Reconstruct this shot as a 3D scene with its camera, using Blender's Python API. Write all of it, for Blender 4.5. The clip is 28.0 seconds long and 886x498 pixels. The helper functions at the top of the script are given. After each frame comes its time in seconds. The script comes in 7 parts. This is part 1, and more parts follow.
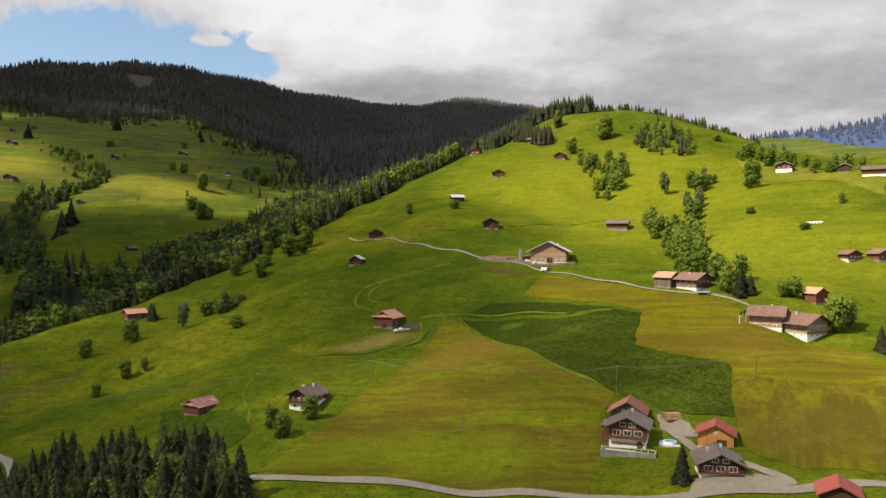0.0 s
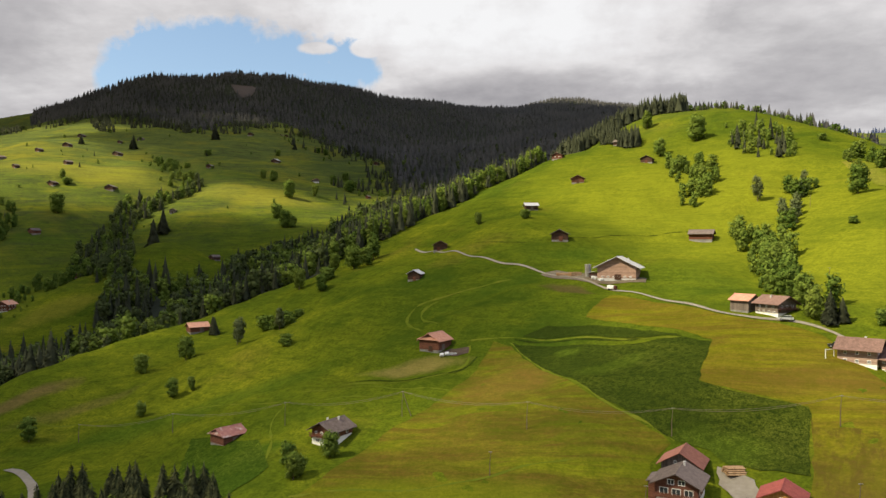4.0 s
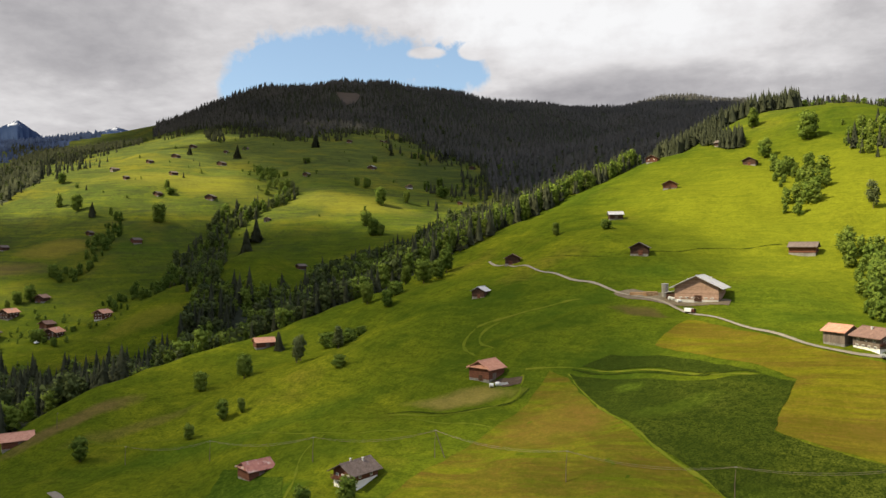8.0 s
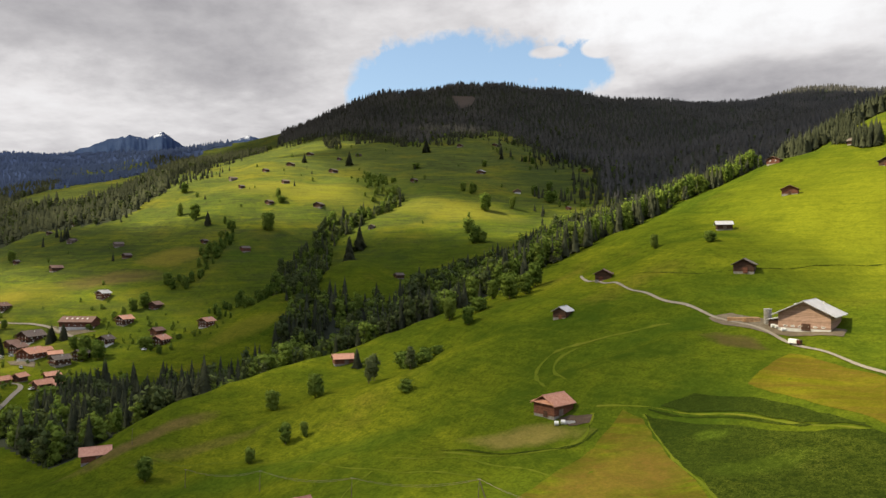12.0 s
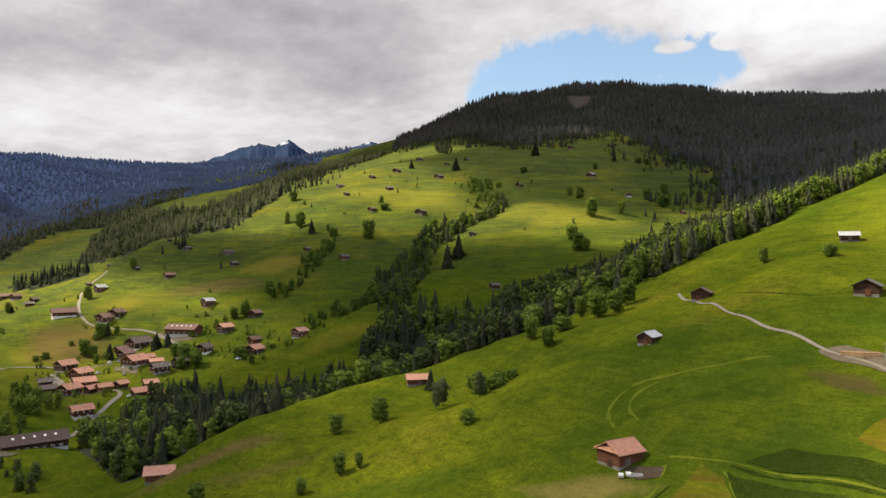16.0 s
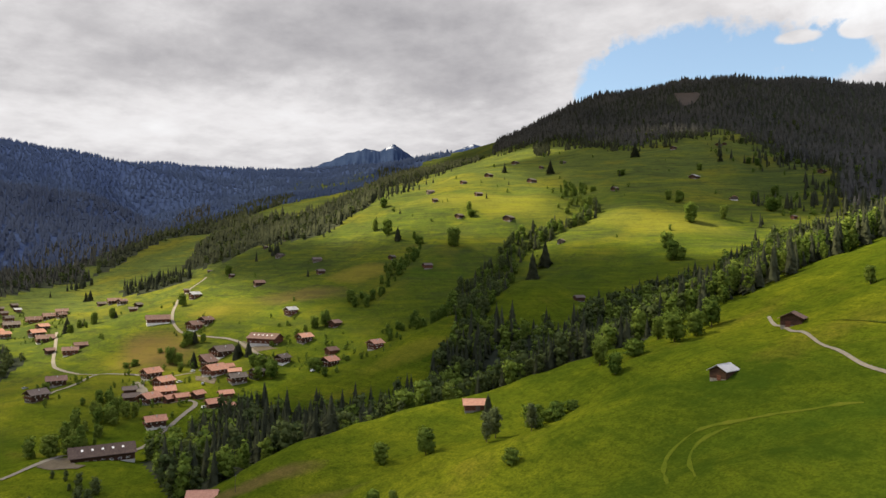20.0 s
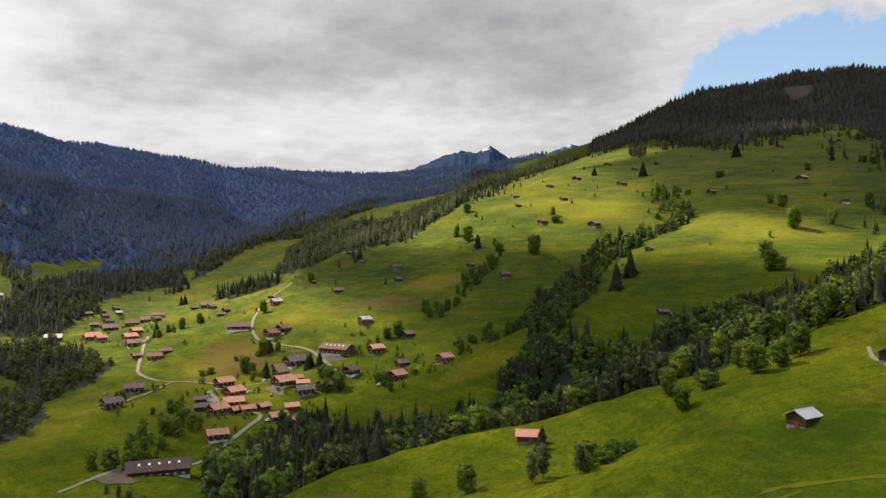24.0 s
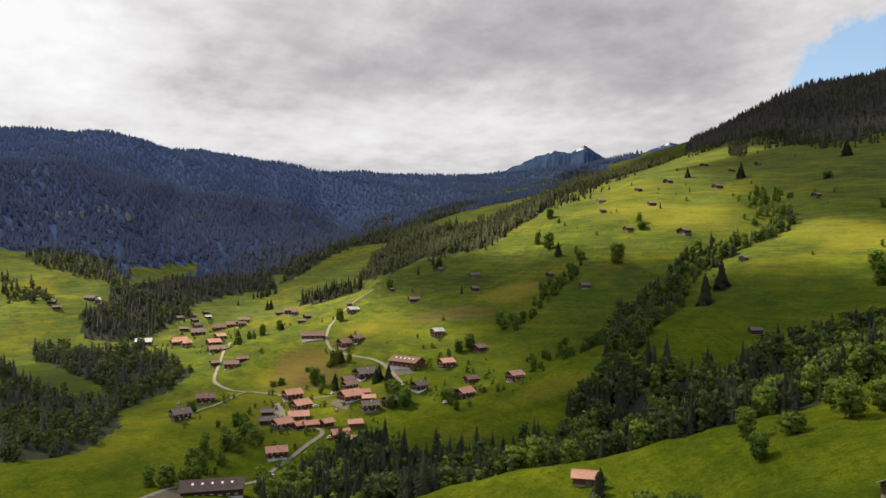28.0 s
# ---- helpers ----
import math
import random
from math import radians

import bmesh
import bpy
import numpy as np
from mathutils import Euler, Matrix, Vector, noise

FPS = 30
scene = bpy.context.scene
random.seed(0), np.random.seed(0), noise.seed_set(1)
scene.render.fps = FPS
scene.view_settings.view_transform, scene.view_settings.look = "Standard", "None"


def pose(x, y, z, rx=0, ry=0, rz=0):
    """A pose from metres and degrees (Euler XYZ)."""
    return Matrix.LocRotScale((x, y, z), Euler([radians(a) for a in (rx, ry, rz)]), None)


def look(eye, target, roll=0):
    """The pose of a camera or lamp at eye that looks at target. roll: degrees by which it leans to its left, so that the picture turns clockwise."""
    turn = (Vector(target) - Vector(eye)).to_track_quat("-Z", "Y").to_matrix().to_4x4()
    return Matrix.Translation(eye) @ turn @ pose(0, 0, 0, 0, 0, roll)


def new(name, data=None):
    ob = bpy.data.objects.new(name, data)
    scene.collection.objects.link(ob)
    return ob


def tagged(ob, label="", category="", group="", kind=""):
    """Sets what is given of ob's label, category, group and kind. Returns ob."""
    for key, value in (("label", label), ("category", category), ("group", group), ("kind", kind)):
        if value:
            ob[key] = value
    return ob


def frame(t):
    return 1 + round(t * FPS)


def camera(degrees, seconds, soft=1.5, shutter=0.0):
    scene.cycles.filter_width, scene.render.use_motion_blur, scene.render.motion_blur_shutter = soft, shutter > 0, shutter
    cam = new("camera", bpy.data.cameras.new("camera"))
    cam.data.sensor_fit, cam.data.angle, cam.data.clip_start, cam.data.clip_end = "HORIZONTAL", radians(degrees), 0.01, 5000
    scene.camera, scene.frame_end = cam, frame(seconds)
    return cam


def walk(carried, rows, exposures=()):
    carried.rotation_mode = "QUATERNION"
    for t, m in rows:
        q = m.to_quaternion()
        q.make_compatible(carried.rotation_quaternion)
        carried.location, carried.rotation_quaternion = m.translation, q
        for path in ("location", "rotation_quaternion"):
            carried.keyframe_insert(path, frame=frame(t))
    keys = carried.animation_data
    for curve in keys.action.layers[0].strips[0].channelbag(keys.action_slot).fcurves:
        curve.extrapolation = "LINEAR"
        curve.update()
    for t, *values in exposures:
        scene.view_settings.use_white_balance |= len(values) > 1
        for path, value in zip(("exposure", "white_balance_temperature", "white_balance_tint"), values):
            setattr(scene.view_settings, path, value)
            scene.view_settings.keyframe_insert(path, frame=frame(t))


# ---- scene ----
cam = camera(61.84, 28.0)
walk(cam, [
    (0, pose(-0.01, -0.00, 100.01, 89.802, -0.097, 0.021)),
    (1, pose(4.29, 3.87, 101.51, 89.814, -0.117, 2.033)),
    (2, pose(8.54, 8.43, 102.93, 89.840, -0.105, 3.967)),
    (3, pose(12.70, 13.50, 104.30, 89.875, -0.073, 5.865)),
    (4, pose(16.78, 18.87, 105.67, 89.915, -0.030, 7.770)),
    (5, pose(20.77, 24.36, 107.06, 89.955, 0.014, 9.723)),
    (6, pose(24.64, 29.79, 108.52, 89.990, 0.048, 11.765)),
    (7, pose(28.37, 35.10, 110.05, 90.019, 0.068, 13.912)),
    (8, pose(31.91, 40.38, 111.63, 90.044, 0.076, 16.147)),
    (9, pose(35.22, 45.75, 113.24, 90.067, 0.077, 18.449)),
    (10, pose(38.25, 51.32, 114.83, 90.091, 0.073, 20.798)),
    (11, pose(40.94, 57.20, 116.39, 90.118, 0.067, 23.175)),
    (12, pose(43.28, 63.48, 117.88, 90.151, 0.062, 25.560)),
    (13, pose(45.27, 70.13, 119.32, 90.189, 0.060, 27.935)),
    (14, pose(46.98, 77.07, 120.73, 90.230, 0.058, 30.285)),
    (15, pose(48.47, 84.20, 122.16, 90.272, 0.058, 32.593)),
    (16, pose(49.81, 91.43, 123.62, 90.314, 0.058, 34.843)),
    (17, pose(51.04, 98.69, 125.14, 90.354, 0.058, 37.019)),
    (18, pose(52.18, 105.90, 126.75, 90.390, 0.057, 39.114)),
    (19, pose(53.17, 113.09, 128.41, 90.423, 0.053, 41.141)),
    (20, pose(53.89, 120.26, 130.11, 90.451, 0.044, 43.117)),
    (21, pose(54.26, 127.43, 131.82, 90.475, 0.029, 45.056)),
    (22, pose(54.19, 134.64, 133.51, 90.495, 0.004, 46.977)),
    (23, pose(53.58, 141.88, 135.16, 90.509, -0.031, 48.892)),
    (24, pose(52.48, 149.11, 136.81, 90.520, -0.074, 50.804)),
    (25, pose(51.00, 156.23, 138.50, 90.528, -0.118, 52.700)),
    (26, pose(49.27, 163.16, 140.32, 90.535, -0.157, 54.567)),
    (27, pose(47.42, 169.78, 142.32, 90.541, -0.185, 56.395)),
    (28, pose(45.58, 176.02, 144.57, 90.549, -0.195, 58.172)),
], [(0, 0.94), (5, 0.97), (10, 1.02), (16, 1.11), (21, 1.10), (28, 1.04)])

# ---- world, sun, exposure ----
SUN_FROM = Vector((-0.60, -0.30, 0.74)).normalized()
world = bpy.data.worlds.new("sky")
scene.world = world
world.use_nodes = True


def node(tree, kind, **inputs):
    n = tree.nodes.new(kind)
    for key, value in inputs.items():
        n.inputs[key.replace("_", " ")].default_value = value
    return n


def maths(tree, op, a, b=None, clamp=False):
    n = tree.nodes.new("ShaderNodeMath")
    n.operation, n.use_clamp = op, clamp
    for i, v in enumerate((a, b)):
        if v is None:
            continue
        if isinstance(v, (int, float)):
            n.inputs[i].default_value = v
        else:
            tree.links.new(v, n.inputs[i])
    return n.outputs[0]


def ramp(tree, fac, stops):
    n = tree.nodes.new("ShaderNodeValToRGB")
    e = n.color_ramp.elements
    while len(e) < len(stops):
        e.new(0.5)
    for i, (p, c) in enumerate(stops):
        e[i].position = p
        e[i].color = (c, c, c, 1) if isinstance(c, (int, float)) else (*c, 1)
    tree.links.new(fac, n.inputs[0])
    return n.outputs[0]


def mixed(tree, fac, a, b):
    n = tree.nodes.new("ShaderNodeMix")
    n.data_type = "RGBA"
    for sock, v in ((n.inputs[0], fac), (n.inputs[6], a), (n.inputs[7], b)):
        if isinstance(v, (int, float)):
            sock.default_value = v
        elif isinstance(v, tuple):
            sock.default_value = (*v, 1)
        else:
            tree.links.new(v, sock)
    return n.outputs[2]


def heading(az, el):
    """The direction az degrees to the left of +y and el degrees up."""
    a, e = radians(az), radians(el)
    return (-math.sin(a) * math.cos(e), math.cos(a) * math.cos(e), math.sin(e))


def build_sky():
    t = world.node_tree
    t.nodes.clear()
    out = t.nodes.new("ShaderNodeOutputWorld")
    bg = t.nodes.new("ShaderNodeBackground")
    sky = t.nodes.new("ShaderNodeTexSky")
    sky.sky_type, sky.sun_disc = "NISHITA", False
    sky.sun_elevation = math.asin(SUN_FROM.z)
    sky.sun_rotation = math.atan2(SUN_FROM.x, SUN_FROM.y)
    co = t.nodes.new("ShaderNodeTexCoord")
    sep = t.nodes.new("ShaderNodeSeparateXYZ")
    t.links.new(co.outputs["Generated"], sep.inputs[0])
    # the cloud deck seen in perspective
    lift = maths(t, "ADD", maths(t, "MAXIMUM", sep.outputs[2], 0.0), 0.16)
    flat = t.nodes.new("ShaderNodeCombineXYZ")
    t.links.new(maths(t, "DIVIDE", sep.outputs[0], lift), flat.inputs[0])
    t.links.new(maths(t, "DIVIDE", sep.outputs[1], lift), flat.inputs[1])
    big = node(t, "ShaderNodeTexNoise", Scale=1.1, Detail=8.0, Roughness=0.55)
    fine = node(t, "ShaderNodeTexNoise", Scale=7.0, Detail=6.0, Roughness=0.6)
    for n in (big, fine):
        t.links.new(flat.outputs[0], n.inputs["Vector"])
    puff = node(t, "ShaderNodeTexNoise", Scale=16.0, Detail=8.0, Roughness=0.62)
    t.links.new(co.outputs["Generated"], puff.inputs["Vector"])

    def lobe(az, el, wide, high, ragged=0.0):
        """About 1 in the middle of a soft oval of the sky, 0 outside."""
        c = Vector(heading(az, el))
        right = Vector((c.y, -c.x, 0)).normalized()
        up = right.cross(c)
        parts = []
        for axis, size in ((right, wide), (up, high)):
            dot = t.nodes.new("ShaderNodeVectorMath")
            dot.operation = "DOT_PRODUCT"
            t.links.new(co.outputs["Generated"], dot.inputs[0])
            dot.inputs[1].default_value = axis
            v = maths(t, "DIVIDE", dot.outputs["Value"], math.sin(radians(size)))
            parts.append(maths(t, "MULTIPLY", v, v))
        fwd = t.nodes.new("ShaderNodeVectorMath")
        fwd.operation = "DOT_PRODUCT"
        t.links.new(co.outputs["Generated"], fwd.inputs[0])
        fwd.inputs[1].default_value = c
        r2 = maths(t, "ADD", parts[0], parts[1])
        if ragged:
            r2 = maths(t, "ADD", r2, maths(t, "MULTIPLY", maths(t, "SUBTRACT", puff.outputs["Fac"], 0.5), ragged))
        v = maths(t, "SUBTRACT", 1.0, r2, clamp=True)
        return maths(t, "MULTIPLY", v, maths(t, "GREATER_THAN", fwd.outputs["Value"], 0.0))

    shade = maths(t, "ADD", maths(t, "MULTIPLY", big.outputs["Fac"], 0.75), maths(t, "MULTIPLY", fine.outputs["Fac"], 0.25))
    shade = maths(t, "ADD", shade, maths(t, "MULTIPLY", lobe(3, 18, 16, 6, 1.0), 0.30))
    shade = maths(t, "ADD", shade, maths(t, "MULTIPLY", lobe(14, 19, 9, 4, 1.0), 0.18))
    shade = maths(t, "ADD", shade, maths(t, "MULTIPLY", lobe(66, 9, 24, 4, 0.8), 0.04))
    shade = maths(t, "ADD", shade, maths(t, "MULTIPLY", lobe(90, 13, 16, 6, 1.0), 0.24))
    shade = maths(t, "SUBTRACT", shade, maths(t, "MULTIPLY", lobe(0, 11.5, 13, 2.6, 1.4), 0.20))
    shade = maths(t, "SUBTRACT", shade, maths(t, "MULTIPLY", lobe(-26, 10.5, 16, 4.5, 0.8), 0.16))
    shade = maths(t, "SUBTRACT", shade, maths(t, "MULTIPLY", lobe(50, 16, 16, 6, 1.0), 0.20))
    cloud = ramp(t, shade, [(0.22, (0.17, 0.165, 0.175)), (0.42, (0.27, 0.262, 0.268)), (0.58, (0.385, 0.375, 0.378)), (0.78, (0.47, 0.47, 0.475))])
    # a cloudy sky brightens towards its top
    high = ramp(t, sep.outputs[2], [(0.36, (1.0, 1.0, 1.0)), (0.80, (1.50, 1.68, 2.15))])
    glow = t.nodes.new("ShaderNodeMix")
    glow.data_type, glow.blend_type = "RGBA", "MULTIPLY"
    glow.inputs[0].default_value = 1.0
    t.links.new(cloud, glow.inputs[6])
    t.links.new(high, glow.inputs[7])
    cloud = glow.outputs[2]
    # the blue gap over the mountain
    gap = maths(t, "ADD", lobe(23.5, 13.6, 9.0, 3.5, 2.6), maths(t, "ADD", lobe(30.5, 12, 3.0, 3.6, 2.0), lobe(15.6, 13.4, 3.6, 2.2, 2.8)), clamp=True)
    gap = maths(t, "SUBTRACT", gap, maths(t, "ADD", lobe(17.4, 14.8, 1.7, 0.6, 2.8), maths(t, "MULTIPLY", lobe(13.8, 14.9, 1.3, 0.7, 2.4), 1.0)), clamp=True)
    gap = ramp(t, gap, [(0.06, 0.0), (0.50, 1.0)])
    tint = t.nodes.new("ShaderNodeMix")
    tint.data_type, tint.blend_type = "RGBA", "ADD"
    tint.inputs[0].default_value = 1.0
    scale = t.nodes.new("ShaderNodeVectorMath")
    scale.operation = "SCALE"
    t.links.new(sky.outputs[0], scale.inputs[0])
    scale.inputs["Scale"].default_value = 0.070
    t.links.new(scale.outputs[0], tint.inputs[6])
    tint.inputs[7].default_value = (0.045, 0.065, 0.075, 1)
    t.links.new(mixed(t, gap, cloud, tint.outputs[2]), bg.inputs[0])
    bg.inputs[1].default_value = 1.0
    t.links.new(bg.outputs[0], out.inputs[0])


build_sky()
sun = new("sun", bpy.data.lights.new("sun", "SUN"))
sun.data.energy, sun.data.angle, sun.data.color = 5.0, radians(1.0), (1.0, 0.88, 0.60)
sun.matrix_world = look((0, 0, 900), Vector((0, 0, 900)) - SUN_FROM)

# ---- materials ----
def material(name, base, rough=0.9, metal=0.0, gloss=0.2, thin=0.0):
    """A principled material: base(tree, coords) gives the colour socket and a height socket for the relief."""
    m = bpy.data.materials.new(name)
    m.use_nodes = True
    t = m.node_tree
    t.nodes.clear()
    out = t.nodes.new("ShaderNodeOutputMaterial")
    b = t.nodes.new("ShaderNodeBsdfPrincipled")
    b.inputs["Roughness"].default_value, b.inputs["Metallic"].default_value = rough, metal
    b.inputs["Specular IOR Level"].default_value = gloss
    colour, height, size = base(t)
    t.links.new(colour, b.inputs["Base Color"])
    if height is not None:
        bump = t.nodes.new("ShaderNodeBump")
        bump.inputs["Strength"].default_value = 0.6
        bump.inputs["Distance"].default_value = size
        t.links.new(height, bump.inputs["Height"])
        t.links.new(bump.outputs[0], b.inputs["Normal"])
    if thin:
        back = t.nodes.new("ShaderNodeBsdfTranslucent")
        t.links.new(colour, back.inputs[0])
        mix = node(t, "ShaderNodeMixShader", Fac=thin)
        t.links.new(b.outputs[0], mix.inputs[1])
        t.links.new(back.outputs[0], mix.inputs[2])
        b = mix
    t.links.new(b.outputs[0], out.inputs[0])
    return m


def world_noise(t, scale, detail=4.0, rough=0.55, stretch=None, local=False):
    co = t.nodes.new("ShaderNodeTexCoord" if local else "ShaderNodeNewGeometry")
    src = co.outputs["Object"] if local else co.outputs["Position"]
    if stretch:
        mp = t.nodes.new("ShaderNodeMapping")
        mp.vector_type = "TEXTURE"
        mp.inputs["Scale"].default_value, mp.inputs["Rotation"].default_value = tuple(1 / v for v in stretch[0]), (0, 0, radians(stretch[1]))
        t.links.new(src, mp.inputs["Vector"])
        src = mp.outputs[0]
    n = node(t, "ShaderNodeTexNoise", Scale=scale, Detail=detail, Roughness=rough)
    t.links.new(src, n.inputs["Vector"])
    return n.outputs["Fac"]


def oval(t, x, y, rx, ry, turn, ragged=0.5):
    """About 1 in the middle of a soft uneven patch of the land, 0 outside."""
    mp = t.nodes.new("ShaderNodeMapping")
    mp.vector_type = "TEXTURE"
    mp.inputs["Location"].default_value, mp.inputs["Rotation"].default_value, mp.inputs["Scale"].default_value = (x, y, 0), (0, 0, radians(turn)), (rx, ry, 1e6)
    t.links.new(t.nodes.new("ShaderNodeNewGeometry").outputs["Position"], mp.inputs["Vector"])
    far = t.nodes.new("ShaderNodeVectorMath")
    far.operation = "LENGTH"
    t.links.new(mp.outputs[0], far.inputs[0])
    r = maths(t, "ADD", far.outputs["Value"], maths(t, "MULTIPLY", maths(t, "SUBTRACT", world_noise(t, 3.0 / (rx + ry), 6, 0.6), 0.5), 2.0 * ragged))
    return ramp(t, r, [(0.45, 1.0), (1.0, 0.0)])


def grass(dark, mid, light, dry, dry_at=0.6, stripes=None, mottle=1.0, patches=(), high=None, grain=1.0):
    def base(t):
        broad = world_noise(t, 0.009, 4)
        patch = world_noise(t, 0.045, 6, 0.6)
        fine = world_noise(t, 1.3 * grain, 5, 0.7)
        hue = maths(t, "ADD", maths(t, "MULTIPLY", broad, 0.55), maths(t, "MULTIPLY", patch, 0.45))
        c = ramp(t, hue, [(0.36, dark), (0.50, mid), (0.64, light)])
        c = mixed(t, ramp(t, world_noise(t, 0.019, 7, 0.65), [(dry_at - 0.08, 0.0), (dry_at + 0.14, 0.85)]), c, dry)
        if stripes is not None:
            lines = world_noise(t, 0.20, 5, 0.7, ((1, 0.045, 1), stripes))
            c = mixed(t, ramp(t, lines, [(0.38, 0.0), (0.54, 0.85)]), c, dry)
            c = mixed(t, ramp(t, world_noise(t, 0.8, 3, 0.6, ((1, 0.02, 1), stripes)), [(0.45, 0.0), (0.75, 0.35)]), c, light)
        spots = [(maths(t, "MULTIPLY", oval(t, x, y, rx, ry, turn), share), tone) for x, y, rx, ry, turn, tone, share in patches]
        for spot, tone in spots:
            c = mixed(t, spot, c, tone)
        # cattle paths that follow the slope
        steps = world_noise(t, 1.0, 3, 0.6, ((0.022, 0.022, 0.42), 0))
        c = mixed(t, ramp(t, steps, [(0.36, 0.24), (0.50, 0.0)]), c, tuple(0.7 * v for v in dark))
        c = mixed(t, ramp(t, steps, [(0.54, 0.0), (0.68, 0.24)]), c, light)
        ledge = world_noise(t, 1.0, 4, 0.6, ((0.05, 0.05, 1.5), 0))
        c = mixed(t, ramp(t, ledge, [(0.36, 0.26), (0.47, 0.0)]), c, tuple(0.7 * v for v in dark))
        swath = world_noise(t, 0.13, 5, 0.65)
        c = mixed(t, ramp(t, swath, [(0.34, 0.36), (0.48, 0.0)]), c, tuple(0.75 * v for v in dark))
        c = mixed(t, ramp(t, swath, [(0.54, 0.0), (0.70, 0.20)]), c, light)
        tufts = world_noise(t, 0.34 * grain, 6, 0.72)
        c = mixed(t, maths(t, "MULTIPLY", ramp(t, tufts, [(0.36, 1.0), (0.54, 0.0)]), 0.50 * mottle), c, tuple(0.62 * v for v in dark))
        c = mixed(t, maths(t, "MULTIPLY", ramp(t, fine, [(0.35, 1.0), (0.6, 0.0)]), 0.60 * mottle), c, tuple(0.6 * v for v in dark))
        # high: bluer grass tone mixed in with distance, haze put into the colour
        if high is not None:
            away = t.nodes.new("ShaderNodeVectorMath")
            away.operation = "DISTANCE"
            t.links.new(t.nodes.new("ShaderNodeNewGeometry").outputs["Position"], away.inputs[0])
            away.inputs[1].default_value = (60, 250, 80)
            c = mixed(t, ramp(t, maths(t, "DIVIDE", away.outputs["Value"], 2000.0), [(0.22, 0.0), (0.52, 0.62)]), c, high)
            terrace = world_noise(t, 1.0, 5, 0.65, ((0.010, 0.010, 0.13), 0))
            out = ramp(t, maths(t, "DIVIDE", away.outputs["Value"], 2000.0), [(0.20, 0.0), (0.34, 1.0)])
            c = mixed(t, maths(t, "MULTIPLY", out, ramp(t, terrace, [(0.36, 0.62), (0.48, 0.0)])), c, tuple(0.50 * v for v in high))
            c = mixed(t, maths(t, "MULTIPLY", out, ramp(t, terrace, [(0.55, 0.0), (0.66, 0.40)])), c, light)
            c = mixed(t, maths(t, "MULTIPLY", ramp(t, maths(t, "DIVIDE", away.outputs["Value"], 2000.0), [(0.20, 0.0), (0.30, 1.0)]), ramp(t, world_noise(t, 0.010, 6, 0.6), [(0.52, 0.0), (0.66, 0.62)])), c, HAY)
            # fine terracing and tussocks of the grazed alp
            tread = world_noise(t, 1.0, 4, 0.7, ((0.035, 0.035, 0.55), 0))
            c = mixed(t, maths(t, "MULTIPLY", out, ramp(t, tread, [(0.34, 0.60), (0.48, 0.0)])), c, tuple(0.42 * v for v in high))
            c = mixed(t, maths(t, "MULTIPLY", out, ramp(t, tread, [(0.54, 0.0), (0.68, 0.42)])), c, light)
            tussock = world_noise(t, 0.085, 5, 0.75)
            c = mixed(t, maths(t, "MULTIPLY", out, ramp(t, tussock, [(0.36, 0.55), (0.47, 0.0)])), c, tuple(0.45 * v for v in high))
        # the patches show through the tufts
        for spot, tone in spots:
            c = mixed(t, maths(t, "MULTIPLY", spot, 0.45), c, tone)
        return c, maths(t, "ADD", maths(t, "MULTIPLY", fine, 0.5), maths(t, "ADD", maths(t, "MULTIPLY", tufts, 1.0), maths(t, "ADD", maths(t, "MULTIPLY", ledge, 1.2), maths(t, "MULTIPLY", patch, 4.0)))), 0.5
    return base


def plain(colours, scale=1.0, bump=0.02, stretch=None, local=True, detail=5.0):
    def base(t):
        a = world_noise(t, scale, detail, 0.65, stretch, local)
        b = world_noise(t, scale * 0.13, 4, 0.6, None, local)
        v = maths(t, "ADD", maths(t, "MULTIPLY", a, 0.6), maths(t, "MULTIPLY", b, 0.4))
        stops = [(0.32 + 0.36 * i / (len(colours) - 1), c) for i, c in enumerate(colours)]
        return ramp(t, v, stops), a, bump
    return base


def leaves(dark, light, scale=0.35, lively=0.20):
    def base(t):
        n = maths(t, "ADD", maths(t, "MULTIPLY", world_noise(t, scale, 4, 0.7), 0.4), maths(t, "MULTIPLY", world_noise(t, scale * 0.3, 1, 0.5), 0.6))
        rnd = t.nodes.new("ShaderNodeObjectInfo").outputs["Random"]
        isl = t.nodes.new("ShaderNodeNewGeometry").outputs["Random Per Island"]
        v = maths(t, "ADD", maths(t, "MULTIPLY", n, 0.86 - lively), maths(t, "ADD", maths(t, "MULTIPLY", rnd, 0.14), maths(t, "MULTIPLY", isl, lively)))
        return ramp(t, v, [(0.30, dark), (0.70, light)]), None, 0
    return base


SUN_YELLOW, HAY, SUN_HILL, BURNT, LUSH = (0.180, 0.170, 0.022), (0.150, 0.136, 0.016), (0.158, 0.166, 0.011), (0.120, 0.082, 0.030), (0.030, 0.066, 0.007)
